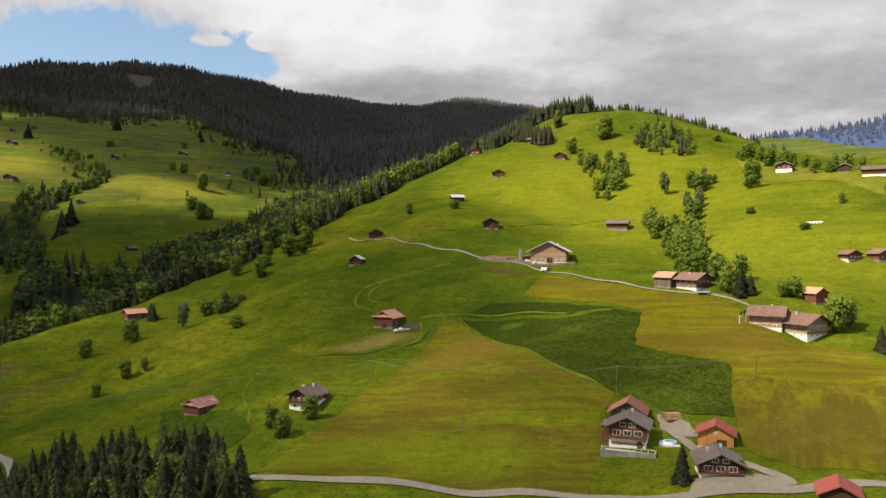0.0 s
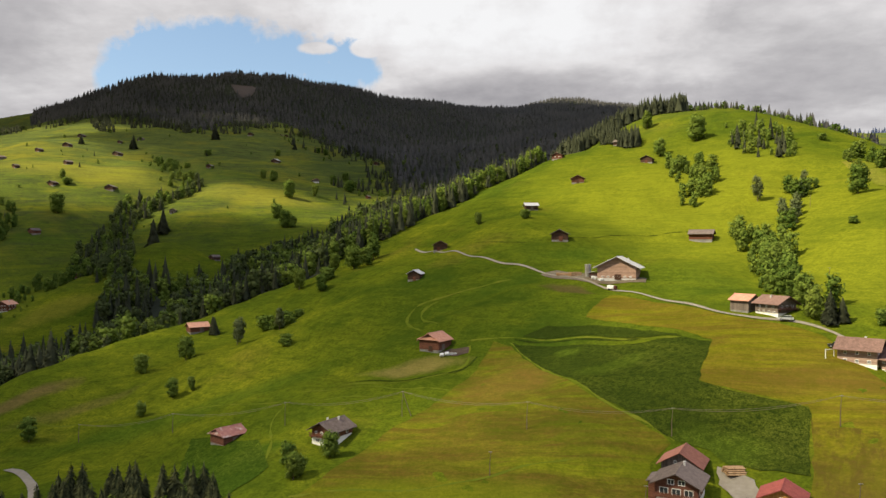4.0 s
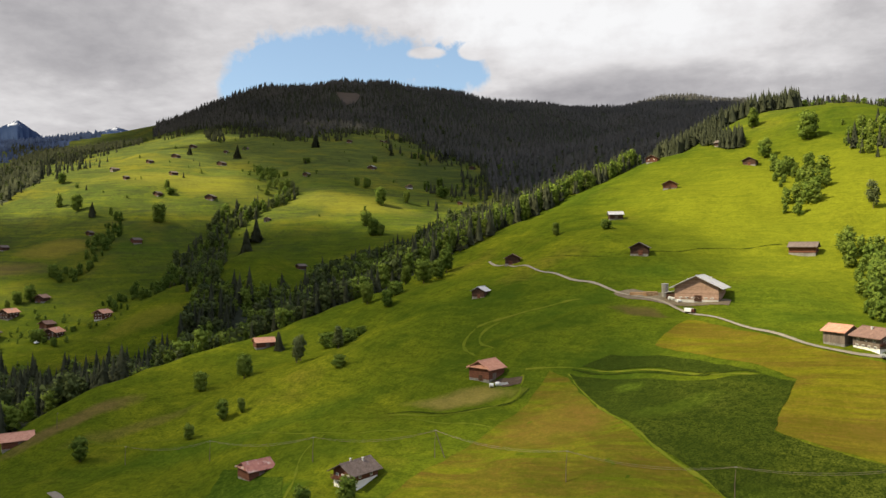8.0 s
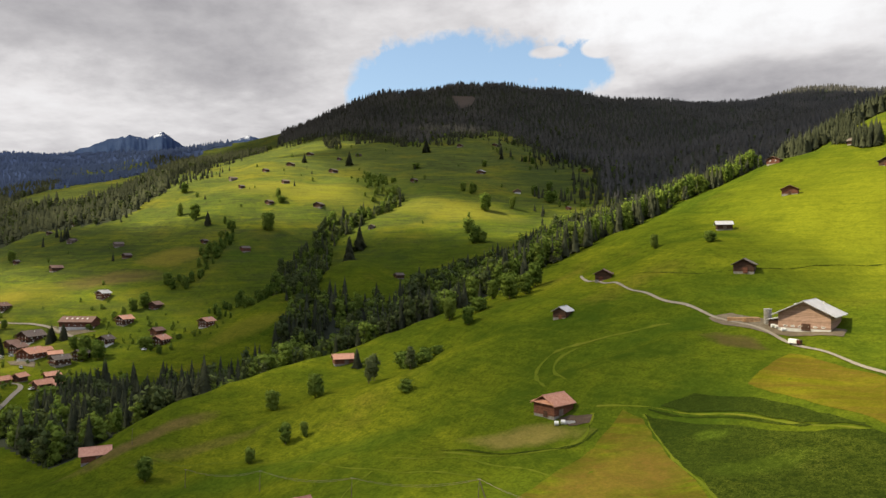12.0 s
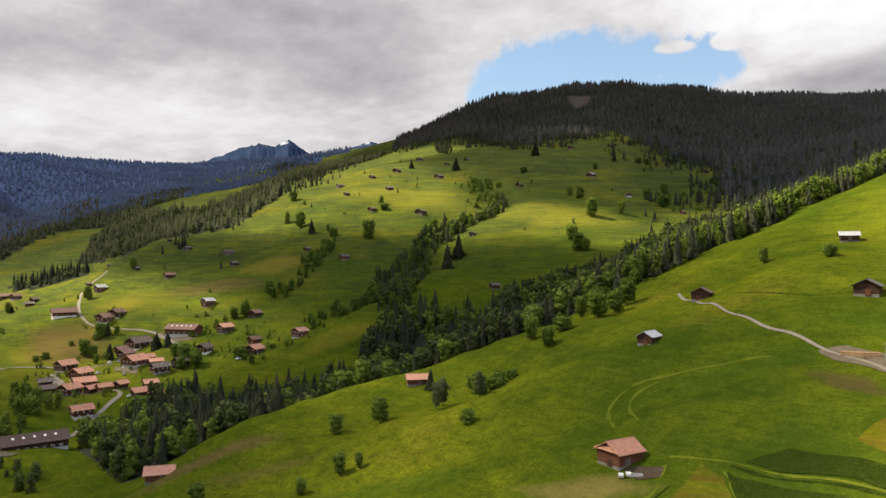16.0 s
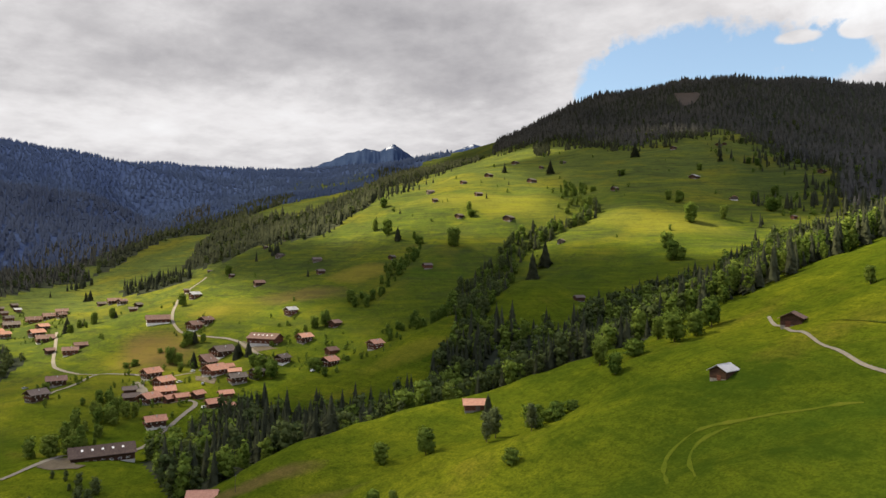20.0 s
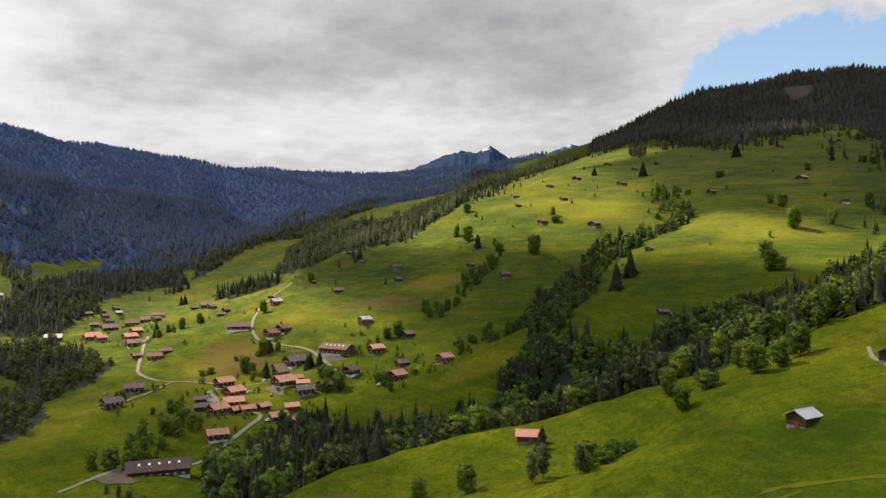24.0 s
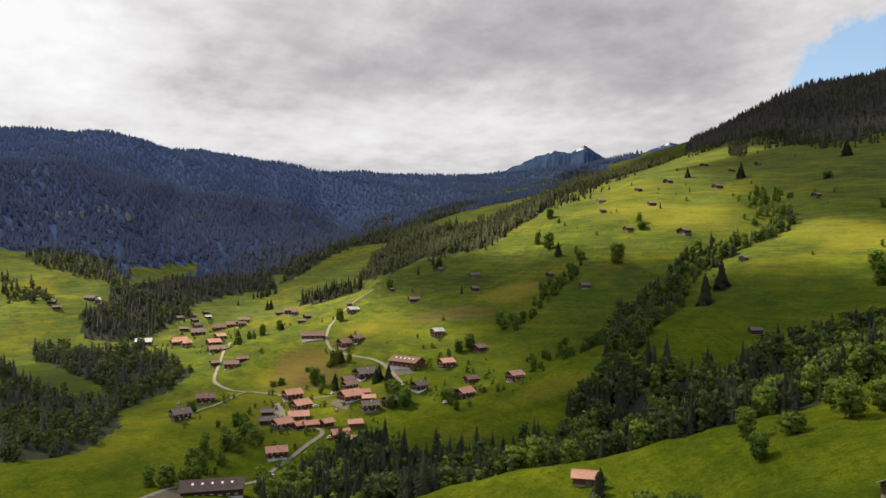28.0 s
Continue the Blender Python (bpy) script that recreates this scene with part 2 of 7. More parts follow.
# patches of another growth and of painted sunlight: x, y, half length, half width, turn, colour, share
# the first two are lit strips of the alp, mostly sunlight painted yellow
PATCHES = [(-510, 788, 120, 52, 8, SUN_YELLOW, 0.75), (-300, 815, 92, 42, 12, SUN_YELLOW, 0.60), (-487, 585, 38, 26, 30, (0.185, 0.150, 0.022), 1.0), (-518, 394, 58, 34, -25, (0.140, 0.086, 0.034), 1.0), (-503, 526, 52, 22, 25, BURNT, 0.75), (-562, 468, 30, 16, 10, (0.170, 0.140, 0.020), 0.85), (-640, 447, 70, 13, -8, LUSH, 0.4), (-420, 600, 60, 16, 50, LUSH, 0.4), (-390, 880, 90, 30, 20, LUSH, 0.35),
           (-640, 900, 90, 60, 40, HAY, 0.45), (-178, 266, 30, 8, 62, BURNT, 0.75), (-150, 268, 26, 5, 50, BURNT, 0.35), (-560, 480, 70, 30, 10, HAY, 0.5), (-300, 470, 40, 18, 60, HAY, 0.55),
           # the last two brighten the hill, its sunshine put into the grass colour
           (48, 372, 52, 12, 28, LUSH, 0.30), (-8, 322, 40, 12, 35, LUSH, 0.22), (26, 311, 13, 6, -35, (0.075, 0.056, 0.020), 0.9), (-25, 257, 19, 6, 8, (0.150, 0.122, 0.034), 0.95), (-64, 196, 17, 9, 20, LUSH, 0.75), (-100, 250, 60, 14, 20, LUSH, 0.4), (110, 480, 110, 190, 10, SUN_HILL, 0.60), (150, 300, 60, 60, 10, SUN_HILL, 0.5)]
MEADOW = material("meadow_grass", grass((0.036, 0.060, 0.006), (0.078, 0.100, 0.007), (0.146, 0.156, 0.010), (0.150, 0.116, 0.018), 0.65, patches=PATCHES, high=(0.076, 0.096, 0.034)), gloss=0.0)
FOREST_FLOOR = material("forest_floor", plain([(0.018, 0.022, 0.015), (0.032, 0.037, 0.024), (0.046, 0.050, 0.032)], 0.08, 0.3, None, False), gloss=0.0)
# forest ground of the far ranges, with distance haze painted in as blue
HAZE_FLOOR = material("haze_blue_range_floor", plain([(0.044, 0.066, 0.140), (0.054, 0.078, 0.156)], 0.02, 0.3, None, False), gloss=0.0)
MOWN = material("mown_grass", grass((0.060, 0.082, 0.006), (0.100, 0.116, 0.007), (0.164, 0.168, 0.010), (0.086, 0.052, 0.012), 0.57, -88, 0.8, [(6, 238, 22, 16, 60, (0.112, 0.072, 0.016), 0.60), (-6, 172, 40, 12, 0, (0.124, 0.146, 0.008), 0.5)]), gloss=0.0)
MOWN_SIDE = material("mown_strips", grass((0.086, 0.092, 0.006), (0.126, 0.122, 0.008), (0.176, 0.160, 0.010), (0.064, 0.040, 0.012), 0.58, -25, 0.8, [(88, 166, 24, 22, -25, (0.084, 0.058, 0.014), 0.5)]), gloss=0.0)
MOWN_TOP = material("mown_bands", grass((0.088, 0.092, 0.006), (0.124, 0.120, 0.008), (0.170, 0.156, 0.010), (0.090, 0.056, 0.012), 0.60, 77, 0.8, [(92, 215, 26, 8, -13, (0.104, 0.066, 0.014), 0.55)]), gloss=0.0)
TALL = material("tall_grass", grass((0.024, 0.038, 0.006), (0.048, 0.064, 0.008), (0.100, 0.114, 0.013), (0.080, 0.090, 0.016), 0.60, None, 1.9, [(56, 194, 15, 8, -20, (0.076, 0.112, 0.010), 0.5), (38, 238, 14, 6, 20, (0.076, 0.112, 0.010), 0.35), (24, 256, 5, 3, 0, (0.076, 0.112, 0.010), 0.5)], grain=1.9), gloss=0.0)
UNCUT = material("uncut_grass", grass((0.026, 0.052, 0.006), (0.052, 0.082, 0.008), (0.100, 0.128, 0.012), (0.090, 0.104, 0.016), 0.60, None, 1.6, grain=1.7), gloss=0.0)
YELLOW = material("pale_yellow_meadow", grass((0.078, 0.102, 0.010), (0.130, 0.140, 0.014), (0.192, 0.178, 0.020), (0.185, 0.145, 0.038), 0.55), gloss=0.0)
TRACK = material("trodden_track", plain([(0.060, 0.084, 0.008), (0.084, 0.102, 0.010), (0.112, 0.116, 0.015)], 0.4, 0.05, None, False), gloss=0.0)
EARTH = material("bare_earth", plain([(0.060, 0.046, 0.030), (0.10, 0.080, 0.052), (0.15, 0.125, 0.085)], 0.35, 0.1, None, False))
SOIL = material("dark_soil", plain([(0.028, 0.018, 0.012), (0.050, 0.034, 0.022), (0.080, 0.058, 0.038)], 0.6, 0.1, None, False))
ROAD = material("road_gravel", plain([(0.140, 0.120, 0.092), (0.180, 0.158, 0.124), (0.225, 0.200, 0.160)], 0.7, 0.03, None, False))
SCREE_ROCK = material("brown_scree", plain([(0.046, 0.037, 0.031), (0.090, 0.069, 0.055)], 0.03, 0.3, None, False))
SPRUCE = material("spruce_needles", leaves((0.028, 0.033, 0.021), (0.066, 0.072, 0.040)), gloss=0.0, thin=0.25)
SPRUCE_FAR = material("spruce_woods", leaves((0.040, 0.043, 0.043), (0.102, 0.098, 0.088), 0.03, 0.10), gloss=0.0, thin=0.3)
SPRUCE_NEAR = material("olive_spruce_needles", leaves((0.020, 0.026, 0.014), (0.088, 0.092, 0.040), 0.5, 0.34), gloss=0.0, thin=0.25)
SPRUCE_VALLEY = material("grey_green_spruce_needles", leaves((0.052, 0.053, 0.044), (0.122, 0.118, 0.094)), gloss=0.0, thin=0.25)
# the next two put the haze over far forests into the needle colour
SPRUCE_HAZE = material("haze_blue_spruce_woods", leaves((0.050, 0.074, 0.150), (0.060, 0.086, 0.170), 0.012, 0.05), gloss=0.0, thin=0.3)
SPRUCE_HAZE_DARK = material("haze_dusky_spruce_woods", leaves((0.044, 0.060, 0.114), (0.066, 0.084, 0.144), 0.014, 0.06), gloss=0.0, thin=0.3)
LEAF = material("beech_leaves", leaves((0.042, 0.080, 0.015), (0.170, 0.220, 0.038)), gloss=0.0, thin=0.30)
LEAF_LIGHT = material("maple_leaves", leaves((0.080, 0.122, 0.020), (0.195, 0.235, 0.045)), gloss=0.0, thin=0.35)
LEAF_GREY = material("willow_leaves", leaves((0.070, 0.090, 0.035), (0.150, 0.170, 0.070)), gloss=0.0, thin=0.35)
LEAF_DARK = material("alder_leaves", leaves((0.040, 0.058, 0.022), (0.112, 0.134, 0.046)), gloss=0.0, thin=0.30)
BARK = material("bark", plain([(0.05, 0.035, 0.025), (0.10, 0.075, 0.055), (0.15, 0.12, 0.09)], 3.0, 0.03))


def boards(dark, light, wide=0.22, upright=False):
    """Timber boards, weathered unevenly."""
    def base(t):
        co = t.nodes.new("ShaderNodeTexCoord").outputs["Object"]
        sep = t.nodes.new("ShaderNodeSeparateXYZ")
        t.links.new(co, sep.inputs[0])
        along = maths(t, "ADD", sep.outputs[0], sep.outputs[1]) if upright else sep.outputs[2]
        row = maths(t, "DIVIDE", along, wide)
        cell = maths(t, "FLOOR", row)
        seam = maths(t, "ABSOLUTE", maths(t, "SUBTRACT", maths(t, "FRACT", row), 0.5))
        white = t.nodes.new("ShaderNodeTexWhiteNoise")
        white.noise_dimensions = "1D"
        t.links.new(cell, white.inputs["W"])
        v = maths(t, "ADD", maths(t, "MULTIPLY", white.outputs["Value"], 0.35), maths(t, "MULTIPLY", world_noise(t, 0.9, 5, 0.7, None, True), 0.75))
        c = ramp(t, v, [(0.25, dark), (0.80, light)])
        c = mixed(t, ramp(t, seam, [(0.42, 0.0), (0.5, 0.7)]), c, tuple(0.35 * q for q in dark))
        return c, maths(t, "SUBTRACT", 0.5, seam), 0.02
    return base


def tiles(dark, light, moss, rows=0.34, mossy=0.62):
    """Roof tiles in rows, with darker and mossy patches."""
    def base(t):
        co = t.nodes.new("ShaderNodeTexCoord").outputs["Object"]
        sep = t.nodes.new("ShaderNodeSeparateXYZ")
        t.links.new(co, sep.inputs[0])
        row = maths(t, "DIVIDE", sep.outputs[2], rows * 0.45)
        col = maths(t, "DIVIDE", sep.outputs[1], rows)
        cell = t.nodes.new("ShaderNodeCombineXYZ")
        t.links.new(maths(t, "FLOOR", row), cell.inputs[0])
        t.links.new(maths(t, "FLOOR", col), cell.inputs[1])
        white = t.nodes.new("ShaderNodeTexWhiteNoise")
        t.links.new(cell.outputs[0], white.inputs["Vector"])
        rnd = t.nodes.new("ShaderNodeObjectInfo").outputs["Random"]
        v = maths(t, "ADD", maths(t, "MULTIPLY", white.outputs["Value"], 0.30), maths(t, "MULTIPLY", world_noise(t, 0.5, 6, 0.7, None, True), 0.75))
        v = maths(t, "ADD", v, maths(t, "MULTIPLY", maths(t, "SUBTRACT", rnd, 0.5), 0.25))
        c = ramp(t, v, [(0.25, dark), (0.75, light)])
        c = mixed(t, ramp(t, world_noise(t, 0.35, 6, 0.65, None, True), [(mossy, 0.0), (mossy + 0.14, 0.8)]), c, moss)
        return c, maths(t, "FRACT", row), 0.04
    return base


TILE_ORANGE = material("orange_roof_tiles", tiles((0.32, 0.150, 0.100), (0.50, 0.265, 0.185), (0.20, 0.12, 0.085)))
TILE_BROWN = material("brown_roof_tiles", tiles((0.105, 0.062, 0.050), (0.205, 0.125, 0.100), (0.09, 0.075, 0.06)))
TILE_RED = material("red_roof_tiles", tiles((0.19, 0.045, 0.038), (0.32, 0.085, 0.068), (0.17, 0.055, 0.045), mossy=0.7))
TILE_RUST = material("rust_brown_roof_tiles", tiles((0.150, 0.060, 0.044), (0.270, 0.115, 0.085), (0.13, 0.08, 0.06)))
TILE_GREY = material("grey_roof_slates", tiles((0.074, 0.056, 0.048), (0.152, 0.118, 0.104), (0.095, 0.078, 0.064)))
TILE_DARK = material("dark_brown_roof_tiles", tiles((0.050, 0.034, 0.029), (0.112, 0.078, 0.066), (0.062, 0.052, 0.045)))
SHINGLE = material("weathered_shingles", tiles((0.065, 0.052, 0.045), (0.150, 0.125, 0.110), (0.07, 0.065, 0.04)))
TIN = material("pale_sheet_metal", tiles((0.27, 0.265, 0.27), (0.42, 0.41, 0.42), (0.33, 0.28, 0.25), 1.1, 0.7), 0.5)
TIN_RUST = material("rusty_sheet_metal", tiles((0.17, 0.065, 0.055), (0.28, 0.125, 0.10), (0.42, 0.36, 0.33), 1.0, 0.52), 0.6)
TIMBER_DARK = material("dark_weathered_timber", boards((0.030, 0.016, 0.011), (0.085, 0.046, 0.031)))
TIMBER = material("brown_timber", boards((0.066, 0.026, 0.017), (0.165, 0.068, 0.042)))
TIMBER_PALE = material("pale_timber_boards", boards((0.215, 0.140, 0.108), (0.370, 0.265, 0.215), 0.28))
TIMBER_ROSE = material("weathered_reddish_boards", boards((0.185, 0.112, 0.082), (0.400, 0.262, 0.200), 0.26))
TIMBER_GOLD = material("golden_timber_boards", boards((0.300, 0.135, 0.040), (0.500, 0.245, 0.075), 0.3, True))
TIMBER_GREY = material("grey_timber_boards", boards((0.080, 0.064, 0.054), (0.190, 0.150, 0.125), 0.25, True))
PLASTER = material("white_plaster", plain([(0.58, 0.56, 0.52), (0.74, 0.72, 0.68), (0.82, 0.80, 0.77)], 0.5, 0.01))
STONE = material("rough_stone", plain([(0.10, 0.094, 0.085), (0.18, 0.17, 0.155), (0.30, 0.285, 0.26)], 1.6, 0.08))
CONCRETE = material("pale_concrete", plain([(0.36, 0.35, 0.33), (0.46, 0.45, 0.43), (0.55, 0.54, 0.52)], 0.8, 0.02))
FRAME_WHITE = material("white_window_frame", plain([(0.66, 0.65, 0.62), (0.78, 0.77, 0.75)], 2.0, 0.0))
SHUTTER = material("brown_shutter", plain([(0.10, 0.045, 0.03), (0.16, 0.075, 0.05)], 2.0, 0.0))
GLASS = material("window_glass", plain([(0.020, 0.024, 0.028), (0.045, 0.050, 0.055)], 0.6, 0.0), 0.08, gloss=0.5)
# spot heights of the land (x, y, z), part by part
NEAR_MEADOW = [
    (52, 180, 51.5), (60, 166, 55), (79, 204, 69), (66, 245, 78.5), (29, 278, 81.5), (59, 254, 78.5),
    (58, 218, 71), (55, 150, 52.5), (-40, 160, 49.5), (0, 157, 50), (-38, 205, 55), (-71, 214, 51.5),
    (5, 183, 56), (-22, 223, 61), (-10, 255, 68), (-20, 268, 72.5), (-61, 240, 58), (-118, 274, 52),
    (-123, 260, 48.5), (-153, 244, 42.5), (-151, 309, 53.5), (-126, 302, 59.5), (-117, 330, 66), (-84, 298, 67.5),
    (-146, 351, 63.5), (-196, 259, 39), (-103, 355, 75), (-106, 382, 81), (-89, 368, 83), (-76, 383, 90),
    (-72, 414, 97),
]
HILL = [
    (-40, 348, 92.5), (-36, 397, 105.5), (25, 381, 109), (10, 473, 129), (42, 537, 149.5), (49, 330, 95.5),
    (84, 259, 85.5), (105, 224, 77.5), (96, 403, 112.5), (96, 598, 169.5), (29, 660, 183.5), (81, 695, 199),
    (-18, 436, 118), (185, 445, 140), (152, 274, 95), (165, 331, 110), (168, 510, 161), (125, 247, 80.5),
    (200, 371, 134), (10, 592, 163), (-23, 517, 137), (330, 620, 160), (300, 480, 158), (-20, 740, 166),
    (130, 160, 58), (240, 220, 82), (330, 330, 120), (30, 800, 185),
]
BROW = [
    (-188, 270, 51), (-181, 292, 54), (-173, 318, 59), (-162, 344, 62), (-148, 373, 69), (-128, 398, 79),
    (-105, 421, 90), (-88, 448, 101), (-62, 521, 125), (-32, 582, 144), (5, 640, 169), (-183, 286, 53),
    (-161, 345, 65), (-142, 408, 80), (-118, 489, 102), (-93, 557, 126), (-59, 627, 148), (-175, 329, 63),
    (-167, 362, 69), (-149, 404, 77), (-134, 453, 90), (-123, 483, 99), (87, 735, 218), (122, 740, 230),
    (152, 724, 232), (170, 705, 230), (189, 679, 222), (208, 658, 212), (220, 633, 201), (234, 596, 187),
    (242, 560, 174), (238, 507, 158), (238, 468, 149), (133, 809, 239), (192, 797, 241), (260, 862, 240),
    (340, 833, 203),
]
GORGE = [
    (-205, 378, 48), (-178, 405, 60), (-152, 440, 74), (-232, 352, 34), (-268, 330, 30), (-330, 285, 27),
    (-205, 430, 50), (-160, 490, 72), (-140, 560, 93), (-150, 680, 118), (-165, 836, 143), (-230, 1050, 195),
    (-294, 398, 44), (-305, 363, 37), (-344, 474, 66), (-356, 443, 54), (-347, 556, 88), (-278, 529, 93),
    (-257, 606, 96), (-286, 585, 112), (-422, 605, 118), (-384, 466, 60), (-215, 260, 34), (-250, 480, 70),
    (-210, 560, 84), (-205, 640, 105), (-108, 470, 98), (-95, 560, 112), (-70, 640, 134), (-80, 760, 146),
    (-255, 700, 125),
]
ALP = [
    (-435, 755, 169), (-495, 734, 174), (-555, 756, 191.5), (-515, 783, 202), (-545, 825, 207), (-557, 956, 230),
    (-607, 923, 241), (-608, 871, 229), (-658, 1037, 266), (-555, 680, 155), (-272, 831, 164), (-318, 904, 192),
    (-293, 999, 199.5), (-380, 1083, 235), (-396, 906, 206), (-552, 1240, 296), (-610, 1515, 362), (-456, 1268, 310),
    (-673, 619, 127), (-593, 611, 124), (-586, 535, 104), (-541, 576, 111), (-634, 491, 83.5), (-578, 427, 72),
    (-472, 492, 77.5), (-450, 455, 61.5), (-544, 445, 68.5), (-750, 740, 178), (-690, 840, 214), (-360, 640, 108),
    (-760, 1120, 278),
]
VALE = [
    (-396, 431, 51.5), (-415, 383, 44.5), (-464, 364, 41.5), (-405, 333, 37.5), (-347, 311, 34), (-356, 355, 36.5),
    (-474, 308, 42), (-442, 283, 38.5), (-449, 230, 36), (-319, 244, 31), (-594, 366, 51.5), (-726, 383, 50),
    (-750, 312, 44), (-887, 518, 66), (-778, 410, 56.5), (-884, 667, 122), (-1163, 1002, 232), (-677, 252, 36),
    (-315, 270, 31.5), (-600, 290, 30), (-560, 180, 22), (-760, 200, 30), (-900, 330, 48), (-1000, 430, 62),
    (-1270, 471, 98), (-300, 150, 28), (-150, 100, 34), (0, 0, 44), (150, 60, 46), (-1000, 200, 80),
    (-700, 60, 50),
]
MOUNTAIN = [
    (-1326, 1789, 428), (-1282, 1973, 521), (-1169, 2072, 603), (-1015, 2137, 616), (-924, 2182, 632), (-782, 2275, 650),
    (-697, 2432, 646), (-662, 2514, 645), (-535, 2646, 630), (-319, 2882, 636), (-148, 2996, 648), (36, 3110, 717),
    (217, 2992, 675), (-1128, 2039, 590), (165, 1491, 363), (218, 1078, 293), (313, 844, 233), (-423, 1439, 272),
    (-288, 1675, 303), (-129, 1996, 364), (43, 1599, 342), (-791, 1968, 511), (-1293, 1442, 326),
]
FAR_RANGE = [
    (-3254, 224, 636), (-3222, 640, 625), (-3135, 1054, 570), (-3135, 1636, 528), (-3159, 2218, 540), (-1854, 204, 339),
    (-1839, 420, 326), (-1857, 604, 293), (-1933, 879, 268), (-2242, 1185, 257), (-1449, 304, 203), (-1522, 496, 190),
    (-1758, 773, 205), (-1259, 433, 120), (-1101, 261, 120), (-953, 227, 102), (-928, 285, 86), (-754, 203, 80),
    (-990, 352, 78), (-1235, 742, 146), (-1354, 952, 208), (-1226, 629, 115),
]
RIM = [
    (1342, 2683, 460), (1468, 2616, 525), (1585, 2547, 563), (703, 1325, 204), (546, 1289, 235), (408, 688, 157),
    (2500, 3000, 500), (1500, 0, 250), (3000, -500, 300), (0, -1500, 60), (-1500, -1500, 300), (-3500, -500, 500),
    (-4300, 1500, 500), (0, 4500, 550), (-2500, 3800, 600), (2000, -3000, 200), (-2000, -4000, 300), (700, 300, 130),
    (600, 0, 80), (4500, 4500, 500),
]

# ---- the land ----
SPOTS = np.array(NEAR_MEADOW + HILL + BROW + GORGE + ALP + VALE + MOUNTAIN + FAR_RANGE + RIM, float)
EASE = np.concatenate([np.full(len(part_), ease) for part_, ease in (
    (NEAR_MEADOW, 1.5), (HILL, 2), (BROW, 4), (GORGE, 4), (ALP, 4), (VALE, 3), (MOUNTAIN, 20), (FAR_RANGE, 20), (RIM, 20))])


def spread(d2):
    return np.sqrt(d2 + 35.0 ** 2)


def fitted():
    n = len(SPOTS)
    a = np.zeros((n + 3, n + 3))
    a[:n, :n] = spread(((SPOTS[:, None, :2] - SPOTS[None, :, :2]) ** 2).sum(2)) - np.diag(EASE)
    a[:n, n], a[:n, n + 1:] = 1, SPOTS[:, :2] / 1000
    a[n:, :n] = a[:n, n:].T
    return np.linalg.solve(a, np.concatenate([SPOTS[:, 2], [0, 0, 0]]))


WEIGHTS = fitted()


RAVINES = [  # depth, half width, line
    (9.0, 24.0, [(-285, 510), (-330, 590), (-372, 680), (-398, 740), (-384, 790), (-384, 850), (-445, 905), (-490, 975)]),
    (5.0, 18.0, [(-425, 530), (-450, 590), (-497, 672)]), (5.0, 18.0, [(-340, 495), (-348, 532), (-362, 572)]),
    (4.5, 20.0, [(104, 300), (112, 360), (120, 405), (150, 450), (172, 485)]), (3.5, 14.0, [(100, 460), (118, 530), (120, 590)]),
    (2.5, 16.0, [(-25, 300), (5, 330), (60, 372), (90, 395)]), (2.0, 12.0, [(-110, 262), (-70, 285), (-30, 310)]),
    (14.0, 60.0, [(-1450, 430), (-1750, 560), (-2150, 640), (-2600, 700)]), (16.0, 70.0, [(-1350, 250), (-1700, 230), (-2300, 200)]), (18.0, 90.0, [(-1500, 900), (-2000, 1060), (-2700, 1300)])]


def along(x, y, line):
    """How far places lie from a line."""
    p = np.array(line, float)
    best = np.full(len(x), 1e9)
    for a, b in zip(p, p[1:]):
        d = b - a
        q = np.clip(((x - a[0]) * d[0] + (y - a[1]) * d[1]) / (d @ d), 0, 1)
        best = np.minimum(best, np.hypot(x - a[0] - q * d[0], y - a[1] - q * d[1]))
    return best


